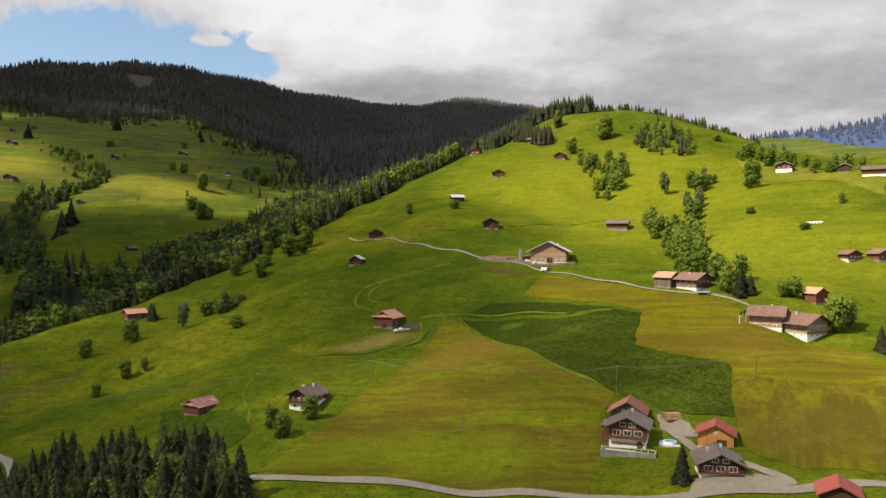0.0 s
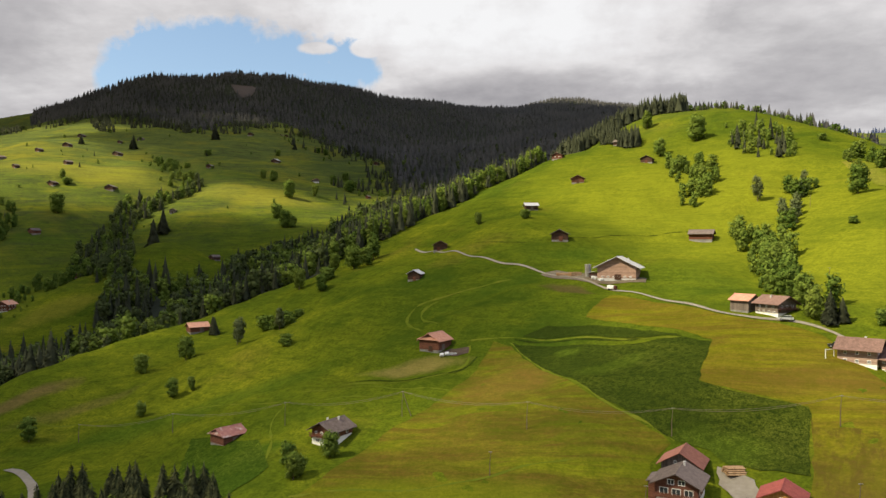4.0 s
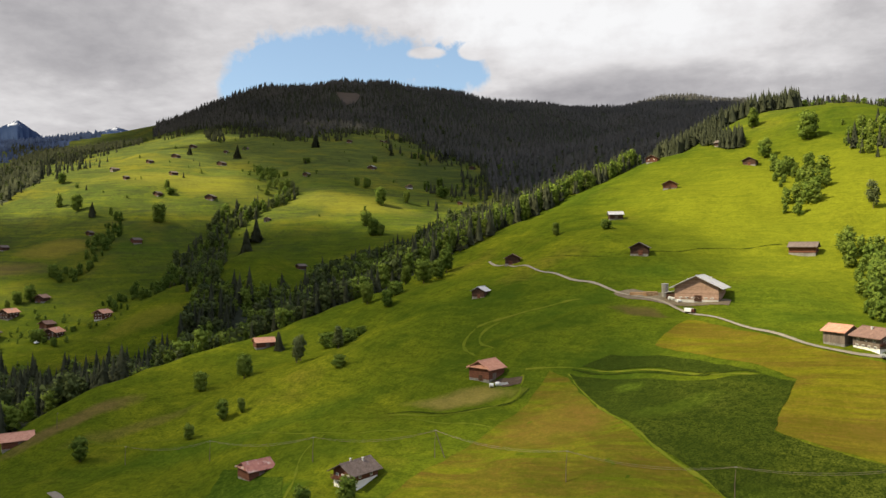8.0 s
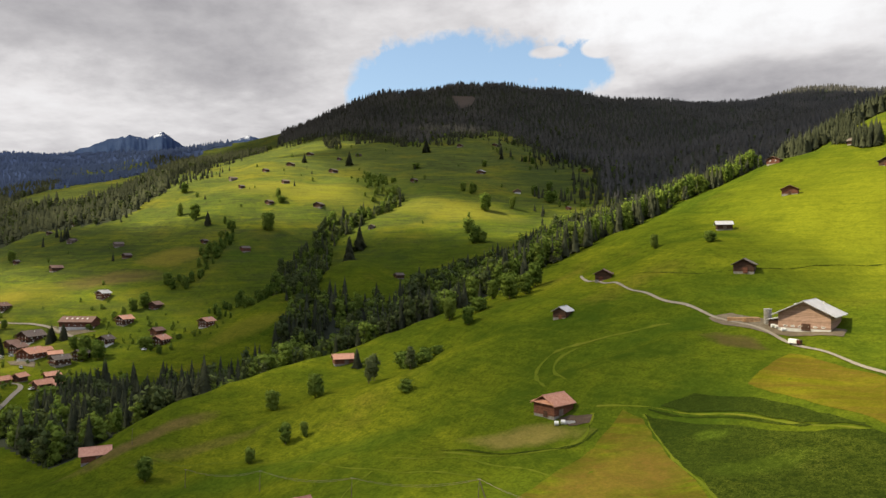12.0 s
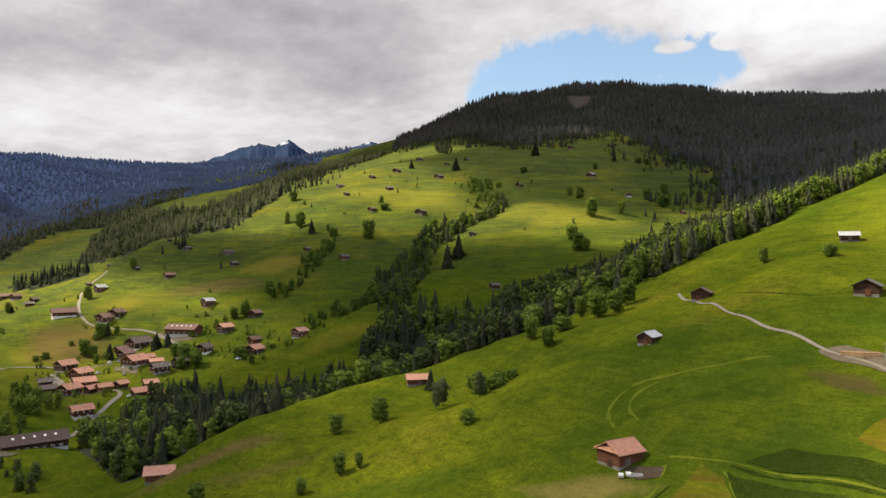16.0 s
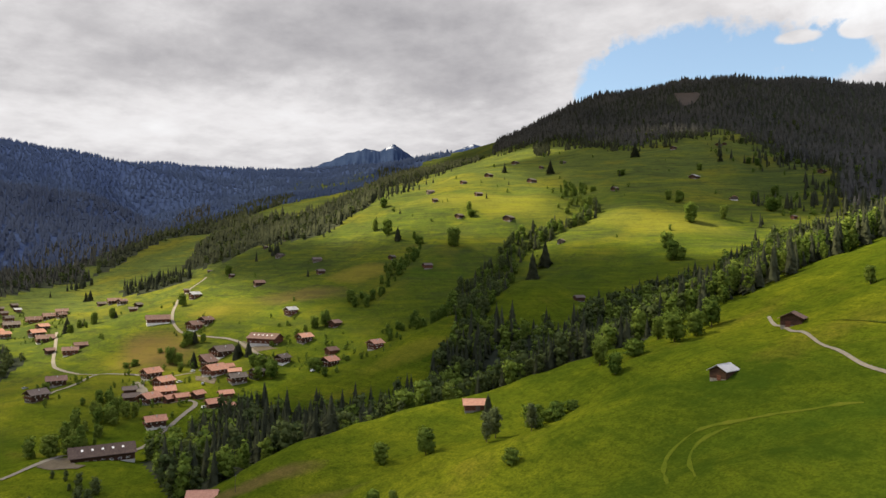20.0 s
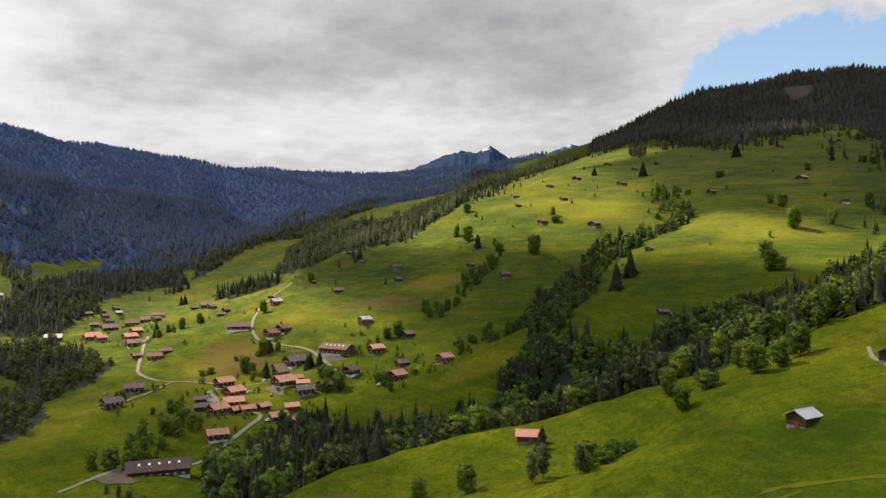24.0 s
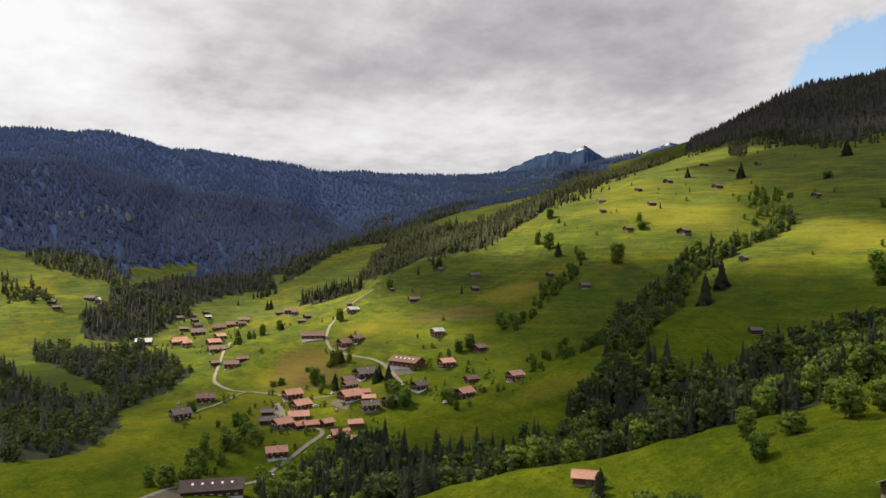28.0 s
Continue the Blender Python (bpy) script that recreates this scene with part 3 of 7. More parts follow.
def heights(x, y):
    """The ground's height at arrays of places."""
    x, y = np.asarray(x, float), np.asarray(y, float)
    shape, x, y = x.shape, x.ravel(), y.ravel()
    z = np.empty(len(x))
    for i in range(0, len(x), 20000):
        u, v = x[i:i + 20000], y[i:i + 20000]
        d2 = (u[:, None] - SPOTS[:, 0]) ** 2 + (v[:, None] - SPOTS[:, 1]) ** 2
        z[i:i + 20000] = spread(d2) @ WEIGHTS[:-3] + WEIGHTS[-3] + WEIGHTS[-2] * u / 1000 + WEIGHTS[-1] * v / 1000
    # gentle swells and old furrows in the turf
    near = np.clip((620 - np.hypot(x, y - 230)) / 250, 0, 1)
    wide = np.clip((1700 - np.hypot(x + 200, y - 400)) / 500, 0, 1)
    for i in range(7):
        a = 0.9 + 2.4 * i
        u, v = x * math.cos(a) + y * math.sin(a), y * math.cos(a) - x * math.sin(a)
        z += wide * 0.55 * np.sin(u / (11.0 + 1.3 * i) + 1.7 * np.sin(v / 31.0 + i))
        z += near * 0.19 * np.sin(u / (3.1 + 0.5 * i) + 2.1 * np.sin(v / 13.0 + 2 * i))
    alp = np.clip((-x - 240) / 150, 0, 1) * np.clip((y - 250) / 200, 0, 1) * wide
    for i in range(3):
        k = (34.0, 21.0, 13.0)[i]
        z += alp * 0.055 * k * np.sin((0.88 * x + 0.47 * y) / k + 1.4 * np.sin((0.88 * y - 0.47 * x) / (2.2 * k) + i) + i)
    for depth, half, line in RAVINES:
        z -= depth * np.exp(-(along(x, y, line) / half) ** 2)
    # spurs and gullies down the far slopes
    west = np.clip((-x - 1300) / 400, 0, 1)
    north = np.clip((y - 1350) / 400, 0, 1) * (1 - west)
    for i in range(4):
        k = 95.0 / 1.75 ** i
        z += west * 9.0 / 1.6 ** i * np.sin(y / k + 1.9 * np.sin(x / (3.1 * k) + i) + i)
        z += north * 6.0 / 1.6 ** i * np.sin(x / k + 1.7 * np.sin(y / (2.7 * k) + 2 * i) + i)
    return z.reshape(shape)


def ground_z(x, y):
    return float(heights([x], [y])[0])


def mesh_of(name, verts, faces, mat, smooth=False):
    me = bpy.data.meshes.new(name)
    me.from_pydata(verts, [], faces)
    me.materials.append(mat)
    if smooth:
        me.polygons.foreach_set("use_smooth", [True] * len(me.polygons))
    me.update()
    return me


def build_ground():
    """One sheet round the valley, finer towards the middle."""
    cx, cy = 20.0, 80.0
    left = np.radians(np.arange(-45, 105, 0.34))
    rest = np.radians(np.arange(105, 315, 5.0))
    az = np.concatenate([left, rest])
    rad = np.concatenate([[0.5], np.geomspace(25, 4700, 300)])
    a, r = np.meshgrid(az, rad)
    x, y = cx - np.sin(a) * r, cy + np.cos(a) * r
    z = heights(x, y)
    n, m = len(az), len(rad)
    idx = np.arange(m * n).reshape(m, n)
    q = np.stack([idx[:-1], np.roll(idx, -1, 1)[:-1], np.roll(idx, -1, 1)[1:], idx[1:]], -1).reshape(-1, 4)
    verts = np.stack([x.ravel(), y.ravel(), z.ravel()], -1)
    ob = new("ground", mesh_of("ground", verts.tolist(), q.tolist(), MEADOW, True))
    # the floor of the woods
    ob.data.materials.append(FOREST_FLOOR)
    mid = verts[q].mean(1)
    floor = np.zeros(len(q), bool)
    for poly in (GORGE_WOODS, MOUNTAIN_WOODS, SHOULDER_WOODS, SHOULDER_STRIP, RANGE_WOODS, VALLEY_WOODS, VALLEY_HEAD, HEAD_SPRUCES, FOOT_WOODS, EAST_WOODS, CORNER_SPRUCES):
        floor |= inside(poly, mid[:, 0], mid[:, 1])
    for poly in (RANGE_CLEARING, SHOULDER_GLADE):
        floor &= ~inside(poly, mid[:, 0], mid[:, 1])
    index = floor.astype(np.int32)
    # far ranges get the floor whose blue stands for haze
    ob.data.materials.append(HAZE_FLOOR)
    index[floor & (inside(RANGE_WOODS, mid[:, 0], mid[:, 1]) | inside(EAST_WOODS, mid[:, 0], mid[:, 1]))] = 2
    ob.data.polygons.foreach_set("material_index", index)
    return tagged(ob, "rolling green alpine meadow ground under hills and mountains", "ground", kind="structure")

# ---- helpers for meshes ----
def part(name, me, parent, label=""):
    ob = new(name, me)
    if parent is not None:
        ob.parent = parent
    return tagged(ob, label) if label else ob


class Solid:
    """Collects boxes, prisms and slabs for one mesh."""

    def __init__(self):
        self.v, self.f = [], []

    def add(self, verts, faces):
        k = len(self.v)
        self.v += [tuple(p) for p in verts]
        self.f += [tuple(k + i for i in f) for f in faces]
        return self

    def box(self, x0, y0, z0, x1, y1, z1):
        v = [(x, y, z) for z in (z0, z1) for x, y in ((x0, y0), (x1, y0), (x1, y1), (x0, y1))]
        return self.add(v, [(3, 2, 1, 0), (4, 5, 6, 7), (0, 1, 5, 4), (1, 2, 6, 5), (2, 3, 7, 6), (3, 0, 4, 7)])

    def prism(self, ring, y0, y1):
        """A ring of (x, z) drawn out along y."""
        n = len(ring)
        v = [(x, y0, z) for x, z in ring] + [(x, y1, z) for x, z in ring]
        f = [tuple(range(n)), tuple(reversed(range(n, 2 * n)))]
        f += [(i + n, (i + 1) % n + n, (i + 1) % n, i) for i in range(n)]
        return self.add(v, f)

    def mesh(self, name, mat):
        return mesh_of(name, self.v, self.f, mat)


# ---- trees ----
RNG = np.random.default_rng(7)


def trunk_geometry(h, r, limbs, rng, sides=6):
    """A tapered trunk with limbs, as vertices and faces."""
    v, f = [], []

    def tube(p0, p1, r0, r1):
        k = len(v)
        d = np.array(p1, float) - np.array(p0, float)
        d /= np.linalg.norm(d)
        a = np.cross(d, (0.3, 0.9, 0.2))
        a /= np.linalg.norm(a)
        b = np.cross(d, a)
        for p, rr in ((p0, r0), (p1, r1)):
            for i in range(sides):
                w = 2 * math.pi * i / sides
                v.append(tuple(np.array(p) + rr * (math.cos(w) * a + math.sin(w) * b)))
        for i in range(sides):
            j = (i + 1) % sides
            f.append((k + i, k + j, k + sides + j, k + sides + i))

    tube((0, 0, -0.6), (0, 0, h * 0.45), r, r * 0.7)
    tube((0, 0, h * 0.45), (0.03 * h, 0, h * 0.85), r * 0.7, r * 0.25)
    for i in range(limbs):
        w = rng.uniform(0, 6.28)
        z = h * rng.uniform(0.3, 0.6)
        tube((0, 0, z), (math.cos(w) * h * 0.22, math.sin(w) * h * 0.22, z + h * 0.2), r * 0.4, r * 0.12)
    return v, f


def outward(v, f, soft):
    """Faces turned so that their fronts look away from the trunk."""
    face = np.cross(v[f[:, 1]] - v[f[:, 0]], v[f[:, 2]] - v[f[:, 0]])
    return np.where(((face * soft[f].sum(1)).sum(1) < 0)[:, None], f[:, ::-1], f)


GOLD = (1 + 5 ** 0.5) / 2
BALL = np.array([(a * i, b * j, c * k) for a, b, c in ((0, 1, GOLD), (1, GOLD, 0), (GOLD, 0, 1)) for i in ((1, -1) if a else (1,)) for j in ((1, -1) if b else (1,)) for k in ((1, -1) if c else (1,))]) / math.sqrt(1 + GOLD ** 2)
BALL_FACES = np.array([(i, j, k) for i in range(12) for j in range(i + 1, 12) for k in range(j + 1, 12) if max(np.linalg.norm(BALL[i] - BALL[j]), np.linalg.norm(BALL[j] - BALL[k]), np.linalg.norm(BALL[i] - BALL[k])) < 1.1])


def leaf_cloud(h, width, n, leaf, rng, low=0.18, lobes=9):
    """Small leaf sprays round several lobes of a crown with gaps between them."""
    level = np.linspace(low + 0.12, 0.86, lobes) + rng.normal(0, 0.03, lobes)
    reach = width * 0.27 * np.sqrt(np.clip(1.15 - ((level - 0.45) / 0.55) ** 2, 0.05, 1))
    way = np.arange(lobes) * 2.4 + rng.uniform(0, 1, lobes)
    out = reach * rng.uniform(0.45, 1.0, lobes)
    ctr = np.stack([np.cos(way) * out, np.sin(way) * out, level * h], -1)
    size = np.stack([rng.uniform(0.20, 0.31, lobes) * width, rng.uniform(0.20, 0.31, lobes) * width, rng.uniform(0.13, 0.20, lobes) * h], -1)
    k = rng.integers(0, lobes, n)
    d = rng.normal(size=(n, 3))
    d /= np.linalg.norm(d, axis=1)[:, None]
    p = ctr[k] + d * size[k] * (0.62 + 0.62 * rng.uniform(0, 1, n) ** 1.5)[:, None]
    p[:, 2] = np.maximum(p[:, 2], low * h)
    nor = d + rng.normal(0, 0.45, (n, 3))
    nor /= np.linalg.norm(nor, axis=1)[:, None]
    a = np.cross(nor, rng.normal(size=(n, 3)))
    a /= np.linalg.norm(a, axis=1)[:, None]
    b = np.cross(nor, a)
    s = leaf * rng.uniform(0.55, 1.55, n)[:, None]
    v = np.stack([p - a * s - b * s * 0.6, p + a * s - b * s * 0.6, p + b * s], 1).reshape(-1, 3)
    f = np.arange(3 * n).reshape(-1, 3)
    # the leaves shade as the rounded lobe that they grow on
    soft = d / size[k] * width * 0.15 + 0.65 * (p - (0, 0, h * 0.5)) / (0.5 * h) + 1.15 * nor + (0, 0, 0.20)
    soft /= np.linalg.norm(soft, axis=1)[:, None]
    soft = np.repeat(soft, 3, 0)
    # the dense inner foliage of each lobe
    cv = (BALL[None] * (1 + rng.normal(0, 0.10, (lobes, 12, 1))) * size[:, None] * 0.56 + ctr[:, None])
    cv[..., 2] = np.maximum(cv[..., 2], low * h * 0.9)
    cn = BALL[None] + 0.5 * (cv - (0, 0, h * 0.5)) / (0.5 * h) + (0, 0, 0.15)
    cn = (cn / np.linalg.norm(cn, axis=2)[..., None]).reshape(-1, 3)
    cf = (BALL_FACES[None] + (np.arange(lobes) * 12)[:, None, None]).reshape(-1, 3) + len(v)
    v, f, soft = np.concatenate([v, cv.reshape(-1, 3)]), np.concatenate([f, cf]), np.concatenate([soft, cn])
    return v, outward(v, f, soft), soft


def spruce_cloud(h, width, rows, spokes, rng, low=0.06, lift=0.55, slim=1.0, taper=0.82):
    """Drooping boughs all the way up a slim dark core, longer on some sides than on others."""
    n = int(rows * spokes * 0.8)
    q = (1 - np.sqrt(1 - (np.arange(n) + rng.uniform(0, 1, n)) / n)) * 0.97
    w = np.arange(n) * 2.39996 + rng.normal(0, 0.5, n)
    lump = 1 + 0.16 * np.sin(2 * w + 5 * q + rng.uniform(0, 6)) + 0.13 * np.sin(23 * q + 3 * w + rng.uniform(0, 6))
    rr = (width * 0.5 * (1 - q) ** taper + 0.10) * lump * rng.uniform(0.72, 1.14, n)
    z = h * (low + (1 - low) * q) + rng.normal(0, 0.012 * h, n) * (1 - q)
    half = (rr * rng.uniform(0.14, 0.27, n) + 0.07) * slim
    dx, dy = np.cos(w), np.sin(w)
    inner = np.stack([dx * rr * 0.15, dy * rr * 0.15, z + h * 0.035], -1)
    left = np.stack([dx * rr * 0.62 - dy * half, dy * rr * 0.62 + dx * half, z - rr * 0.16], -1)
    tip = np.stack([dx * rr, dy * rr, z - rr * rng.uniform(0.22, 0.5, n)], -1)
    right = np.stack([dx * rr * 0.62 + dy * half, dy * rr * 0.62 - dx * half, z - rr * 0.16], -1)
    v = np.stack([inner, left, tip, right], 1).reshape(-1, 3)
    k = np.arange(n)[:, None] * 4
    f = np.concatenate([k + (0, 1, 2), k + (0, 2, 3)])
    sides, tiers = 7, 5
    core = [(math.cos(6.283 * i / sides) * r * width * 0.34, math.sin(6.283 * i / sides) * r * width * 0.34, h * (low + (1 - low) * (1 - r) * 0.98)) for r in np.linspace(1, 0.05, tiers) for i in range(sides)]
    cf = [(r * sides + i, r * sides + (i + 1) % sides, (r + 1) * sides + (i + 1) % sides) for r in range(tiers - 1) for i in range(sides)]
    cf += [(r * sides + i, (r + 1) * sides + (i + 1) % sides, (r + 1) * sides + i) for r in range(tiers - 1) for i in range(sides)]
    k = len(v)
    v, f = np.concatenate([v, np.array(core)]), np.concatenate([f, np.array(cf) + k])
    k = len(v)
    v = np.concatenate([v, [(0.12, 0, h * 0.93), (-0.06, 0.10, h * 0.93), (-0.06, -0.10, h * 0.93), (0, 0, h * 1.03)]])
    f = np.concatenate([f, [(k, k + 1, k + 3), (k + 1, k + 2, k + 3), (k + 2, k, k + 3)]])
    soft = np.concatenate([v[:, :2] / (np.linalg.norm(v[:, :2], axis=1)[:, None] + 0.05), np.full((len(v), 1), lift)], 1) + rng.normal(0, 0.30, v.shape)
    return v, outward(v, f, soft), soft / np.linalg.norm(soft, axis=1)[:, None]


def far_spruce(h, width, rng, tiers=4, sides=6, lift=0.55):
    """A spruce for far slopes: a few ragged tiers."""
    v, f = [], []
    for r in range(tiers):
        z0, z1 = h * (0.02 + 0.82 * r / tiers), h * (0.40 + 0.60 * (r + 1) / tiers)
        k = len(v)
        v.append((rng.normal(0, 0.01) * h, rng.normal(0, 0.01) * h, min(z1, h)))
        turn = rng.uniform(0, 6)
        for i in range(sides):
            w = turn + 6.283 * i / sides
            q = width * 0.5 * (1 - 0.78 * r / tiers) * rng.uniform(0.6, 1.25)
            v.append((math.cos(w) * q, math.sin(w) * q, z0 + h * rng.uniform(-0.05, 0.07)))
        f += [(k, k + 1 + i, k + 1 + (i + 1) % sides) for i in range(sides)]
    v, f = np.array(v), np.array(f)
    soft = np.concatenate([v[:, :2] / (width * 0.5), np.full((len(v), 1), lift)], 1) + rng.normal(0, 0.25, v.shape)
    return v, outward(v, f, soft), soft / np.linalg.norm(soft, axis=1)[:, None]


def soften(me, soft):
    me.polygons.foreach_set("use_smooth", np.ones(len(me.polygons), bool))
    me.normals_split_custom_set_from_vertices(soft)
    return me


KINDS = {}


def tree_kind(name, label, leafmat, seed, crown, h=10.0, thick=0.22, limbs=5, count=3, cat="tree"):
    """A few variants of one kind, each ten metres high, kept as meshes for the single trees."""
    made = []
    for i in range(count):
        rng = np.random.default_rng(seed + i)
        cv, cf, cn = crown(rng)
        tv, tf = trunk_geometry(h * 0.9, thick, limbs, rng)
        made.append((mesh_of("trunk", tv, tf, BARK), soften(mesh_of("crown", cv.tolist(), cf.tolist(), leafmat), cn)))
    KINDS[name] = (label, made, cat)


tree_kind("broadleaf_tree", "broad green deciduous tree standing on the grassy slope", LEAF, 10, lambda r: leaf_cloud(10, 8.0, 1500, 0.38, r, 0.05, 14))
tree_kind("light_tree", "pale green young deciduous tree on the grassy slope", LEAF_LIGHT, 20, lambda r: leaf_cloud(10, 6.6, 1300, 0.36, r, 0.05, 13))
tree_kind("thin_tree", "thin greyish tree with sparse leaves on the meadow", LEAF_GREY, 30, lambda r: leaf_cloud(10, 5.2, 800, 0.32, r, 0.14, 8), limbs=7, thick=0.16)
tree_kind("spruce", "dark green spruce with drooping boughs on the slope", SPRUCE, 40, lambda r: spruce_cloud(10, 5.6, 40, 32, r), limbs=0)
tree_kind("bush", "low rounded green bush on the meadow", LEAF, 50, lambda r: leaf_cloud(10, 15, 1100, 0.62, r, 0.02, 9), limbs=3, cat="bush")


def plant(kind, x, y, h, group):
    label, made, cat = KINDS[kind]
    trunk, crown = made[int(RNG.integers(len(made)))]
    ob = new(kind)
    tagged(ob, label, cat, group)
    s = h / 10.0
    ob.matrix_world = pose(x, y, ground_z(x, y), 0, 0, float(RNG.uniform(0, 360))) @ Matrix.Diagonal((s * RNG.uniform(0.9, 1.1), s * RNG.uniform(0.9, 1.1), s, 1))
    part("trunk", trunk, ob)
    part("crown", crown, ob)
    return ob


def inside(poly, x, y):
    """Which of the places lie inside a closed line."""
    p = np.array(poly, float)
    hit = np.zeros(len(x), bool)
    j = len(p) - 1
    for i in range(len(p)):
        cross = ((p[i, 1] > y) != (p[j, 1] > y)) & (x < (p[j, 0] - p[i, 0]) * (y - p[i, 1]) / (p[j, 1] - p[i, 1] + 1e-9) + p[i, 0])
        hit ^= cross
        j = i
    return hit


def scatter(poly, gap, rng, holes=()):
    """Uneven places about gap apart inside a closed line."""
    p = np.array(poly, float)
    gx, gy = np.meshgrid(np.arange(p[:, 0].min(), p[:, 0].max(), gap), np.arange(p[:, 1].min(), p[:, 1].max(), gap))
    x = gx.ravel() + rng.uniform(-0.48, 0.48, gx.size) * gap
    y = gy.ravel() + rng.uniform(-0.48, 0.48, gx.size) * gap
    keep = inside(poly, x, y)
    for hole in holes:
        keep &= ~inside(hole, x, y)
    return x[keep], y[keep]


def woods(name, label, poly, gap, mix, low, high, mat, rng, holes=(), reject=None, lean=0.0):
    """Woods of many trees in one mesh; mix is a list of (share, vertices, faces, normals) for trees one metre high."""
    x, y = scatter(poly, gap, rng, holes)
    if reject is not None:
        keep = reject(x, y)
        x, y = x[keep], y[keep]
    z = heights(x, y)
    fall = np.stack([heights(x - 12, y) - heights(x + 12, y), heights(x, y - 12) - heights(x, y + 12)], -1) / 24 * lean
    share = np.cumsum([m[0] for m in mix])
    pick = np.searchsorted(share / share[-1], rng.uniform(0, 1, len(x)))
    vs, fs, ns, k = [], [], [], 0
    for m, (_, v, f, nv) in enumerate(mix):
        at = np.where(pick == m)[0]
        if not len(at):
            continue
        h = rng.uniform(low, high, len(at))
        w = rng.uniform(0, 6.28, len(at))
        c, s = np.cos(w)[:, None], np.sin(w)[:, None]
        fat = (h * rng.uniform(0.85, 1.2, len(at)))[:, None]
        px = (v[:, 0] * c - v[:, 1] * s) * fat + x[at][:, None]
        py = (v[:, 0] * s + v[:, 1] * c) * fat + y[at][:, None]
        pz = v[:, 2] * h[:, None] + z[at][:, None] - 0.3
        vs.append(np.stack([px, py, pz], -1).reshape(-1, 3))
        fs.append((f[None] + (np.arange(len(at)) * len(v))[:, None, None]).reshape(-1, 3) + k)
        ns.append((np.stack([nv[:, 0] * c - nv[:, 1] * s, nv[:, 0] * s + nv[:, 1] * c, np.broadcast_to(nv[:, 2], (len(at), len(v)))], -1) + np.concatenate([fall[at], np.zeros((len(at), 1))], -1)[:, None]).reshape(-1, 3))
        k += len(at) * len(v)
    v, f = np.concatenate(vs), np.concatenate(fs)
    me = bpy.data.meshes.new(name)
    me.vertices.add(len(v))
    me.vertices.foreach_set("co", v.ravel())
    me.loops.add(f.size)
    me.loops.foreach_set("vertex_index", f.ravel().astype(np.int32))
    me.polygons.add(len(f))
    me.polygons.foreach_set("loop_start", np.arange(0, f.size, 3, dtype=np.int32))
    me.update(calc_edges=True)
    me.materials.append(mat)
    ns = np.concatenate(ns)
    soften(me, ns / np.linalg.norm(ns, axis=1)[:, None])
    return tagged(new(name, me), label, "woods", kind="stuff")

# ---- the plan of fields, roads and woods ----
TALL_FIELD = [(6.2, 266.4), (58.3, 249.5), (65.0, 242.5), (56.7, 219.5), (79.0, 204.3), (71.4, 180.4), (57.4, 189.6), (54.6, 195.4), (47.4, 199.2), (29.7, 220.7)]
UNCUT_PATCH = [(-85, 223), (-76, 219), (-68, 212), (-59, 209), (-52, 195), (-49, 190), (-51, 182), (-55, 176), (-64, 181), (-76, 196)]
TALL_STRIP = [(9.7, 269.8), (17.9, 275.7), (32.0, 273.4), (43.7, 265.3), (58.4, 250.1), (50.0, 255.2), (40.8, 260.7), (23.3, 266.4)]
MOWN_FIELD = [(0.1, 268.2), (6.2, 264.5), (28.7, 220.2), (46.4, 198.5), (40.8, 191.9), (37.0, 175.5), (29.8, 152.0), (-10.1, 157.1), (-41.0, 163.0), (-33.5, 179.8), (-22.8, 207.2), (-8.2, 241.7)]
MOWN_UPPER = [(31.2, 280.9), (41.5, 301.1), (59.6, 283.3), (74.7, 260.2), (94.8, 240.7), (96.6, 229.6), (100.2, 213.0), (114.0, 208.4), (119.2, 199.0), (108.6, 181.3), (77.1, 195.5), (79.3, 205.0), (57.2, 220.3), (65.7, 243.9), (58.5, 254.5)]
MOWN_LOWER = [(79.7, 205.5), (77.8, 197.3), (110.2, 184.0), (86.5, 144.3), (71.6, 147.2), (67.8, 162.4), (68.7, 172.1), (71.9, 180.2)]
HILL_TOP_MEADOW = [(197.9, 503.0), (224.4, 493.6), (229.8, 439.2), (215.0, 359.5), (205.0, 342.8), (192.6, 390.8), (195.3, 469.1)]
FARM_YARD = [(15.4, 336.1), (22.7, 341.6), (35.4, 332.8), (57.2, 319.8), (55.7, 312.9), (35.2, 317.3), (21.1, 327.0)]
VILLAGE_SQUARE = [(-455, 352), (-436, 350), (-425, 346), (-427, 341), (-450, 345)]
BARN_APRON = [(-468, 443), (-442, 447), (-424, 446), (-437, 434), (-463, 438)]
DIG_YARD = [(-429, 381), (-403, 383), (-396, 377), (-414, 373)]
STREAM_YARD = [(-316, 241), (-321, 250), (-318, 257), (-304, 254), (-299, 257), (-297, 252), (-303, 246)]
YARD_BARN = [(-17.5, 265.2), (-14.4, 267.6), (-8.2, 267.5), (-8.1, 264.0), (-13.3, 261.9)]
VALLEY_ROAD = [(-50, 166), (-44, 161), (-34, 158.5), (-22, 157), (-8, 157), (4, 156), (16, 154), (25, 151.5), (36, 147), (45, 143.5), (55, 140.6), (66, 139.6), (76, 138.8), (88, 138.4), (110, 139)]
CHALET_APRON = [(48, 144), (51, 149), (59, 149), (63, 147.5), (68, 143), (66, 140.6), (55, 141.4)]
CHALET_YARD = [(55, 190), (59, 186), (61, 183), (61, 175), (58, 177), (55, 181), (54, 184)]
YARD_LANE = [(55.4, 186.9), (56.4, 179.3), (57.2, 173.5), (57.8, 167.3), (61.2, 157.1), (64.2, 150.0), (66.4, 145.0), (66.8, 141.2)]
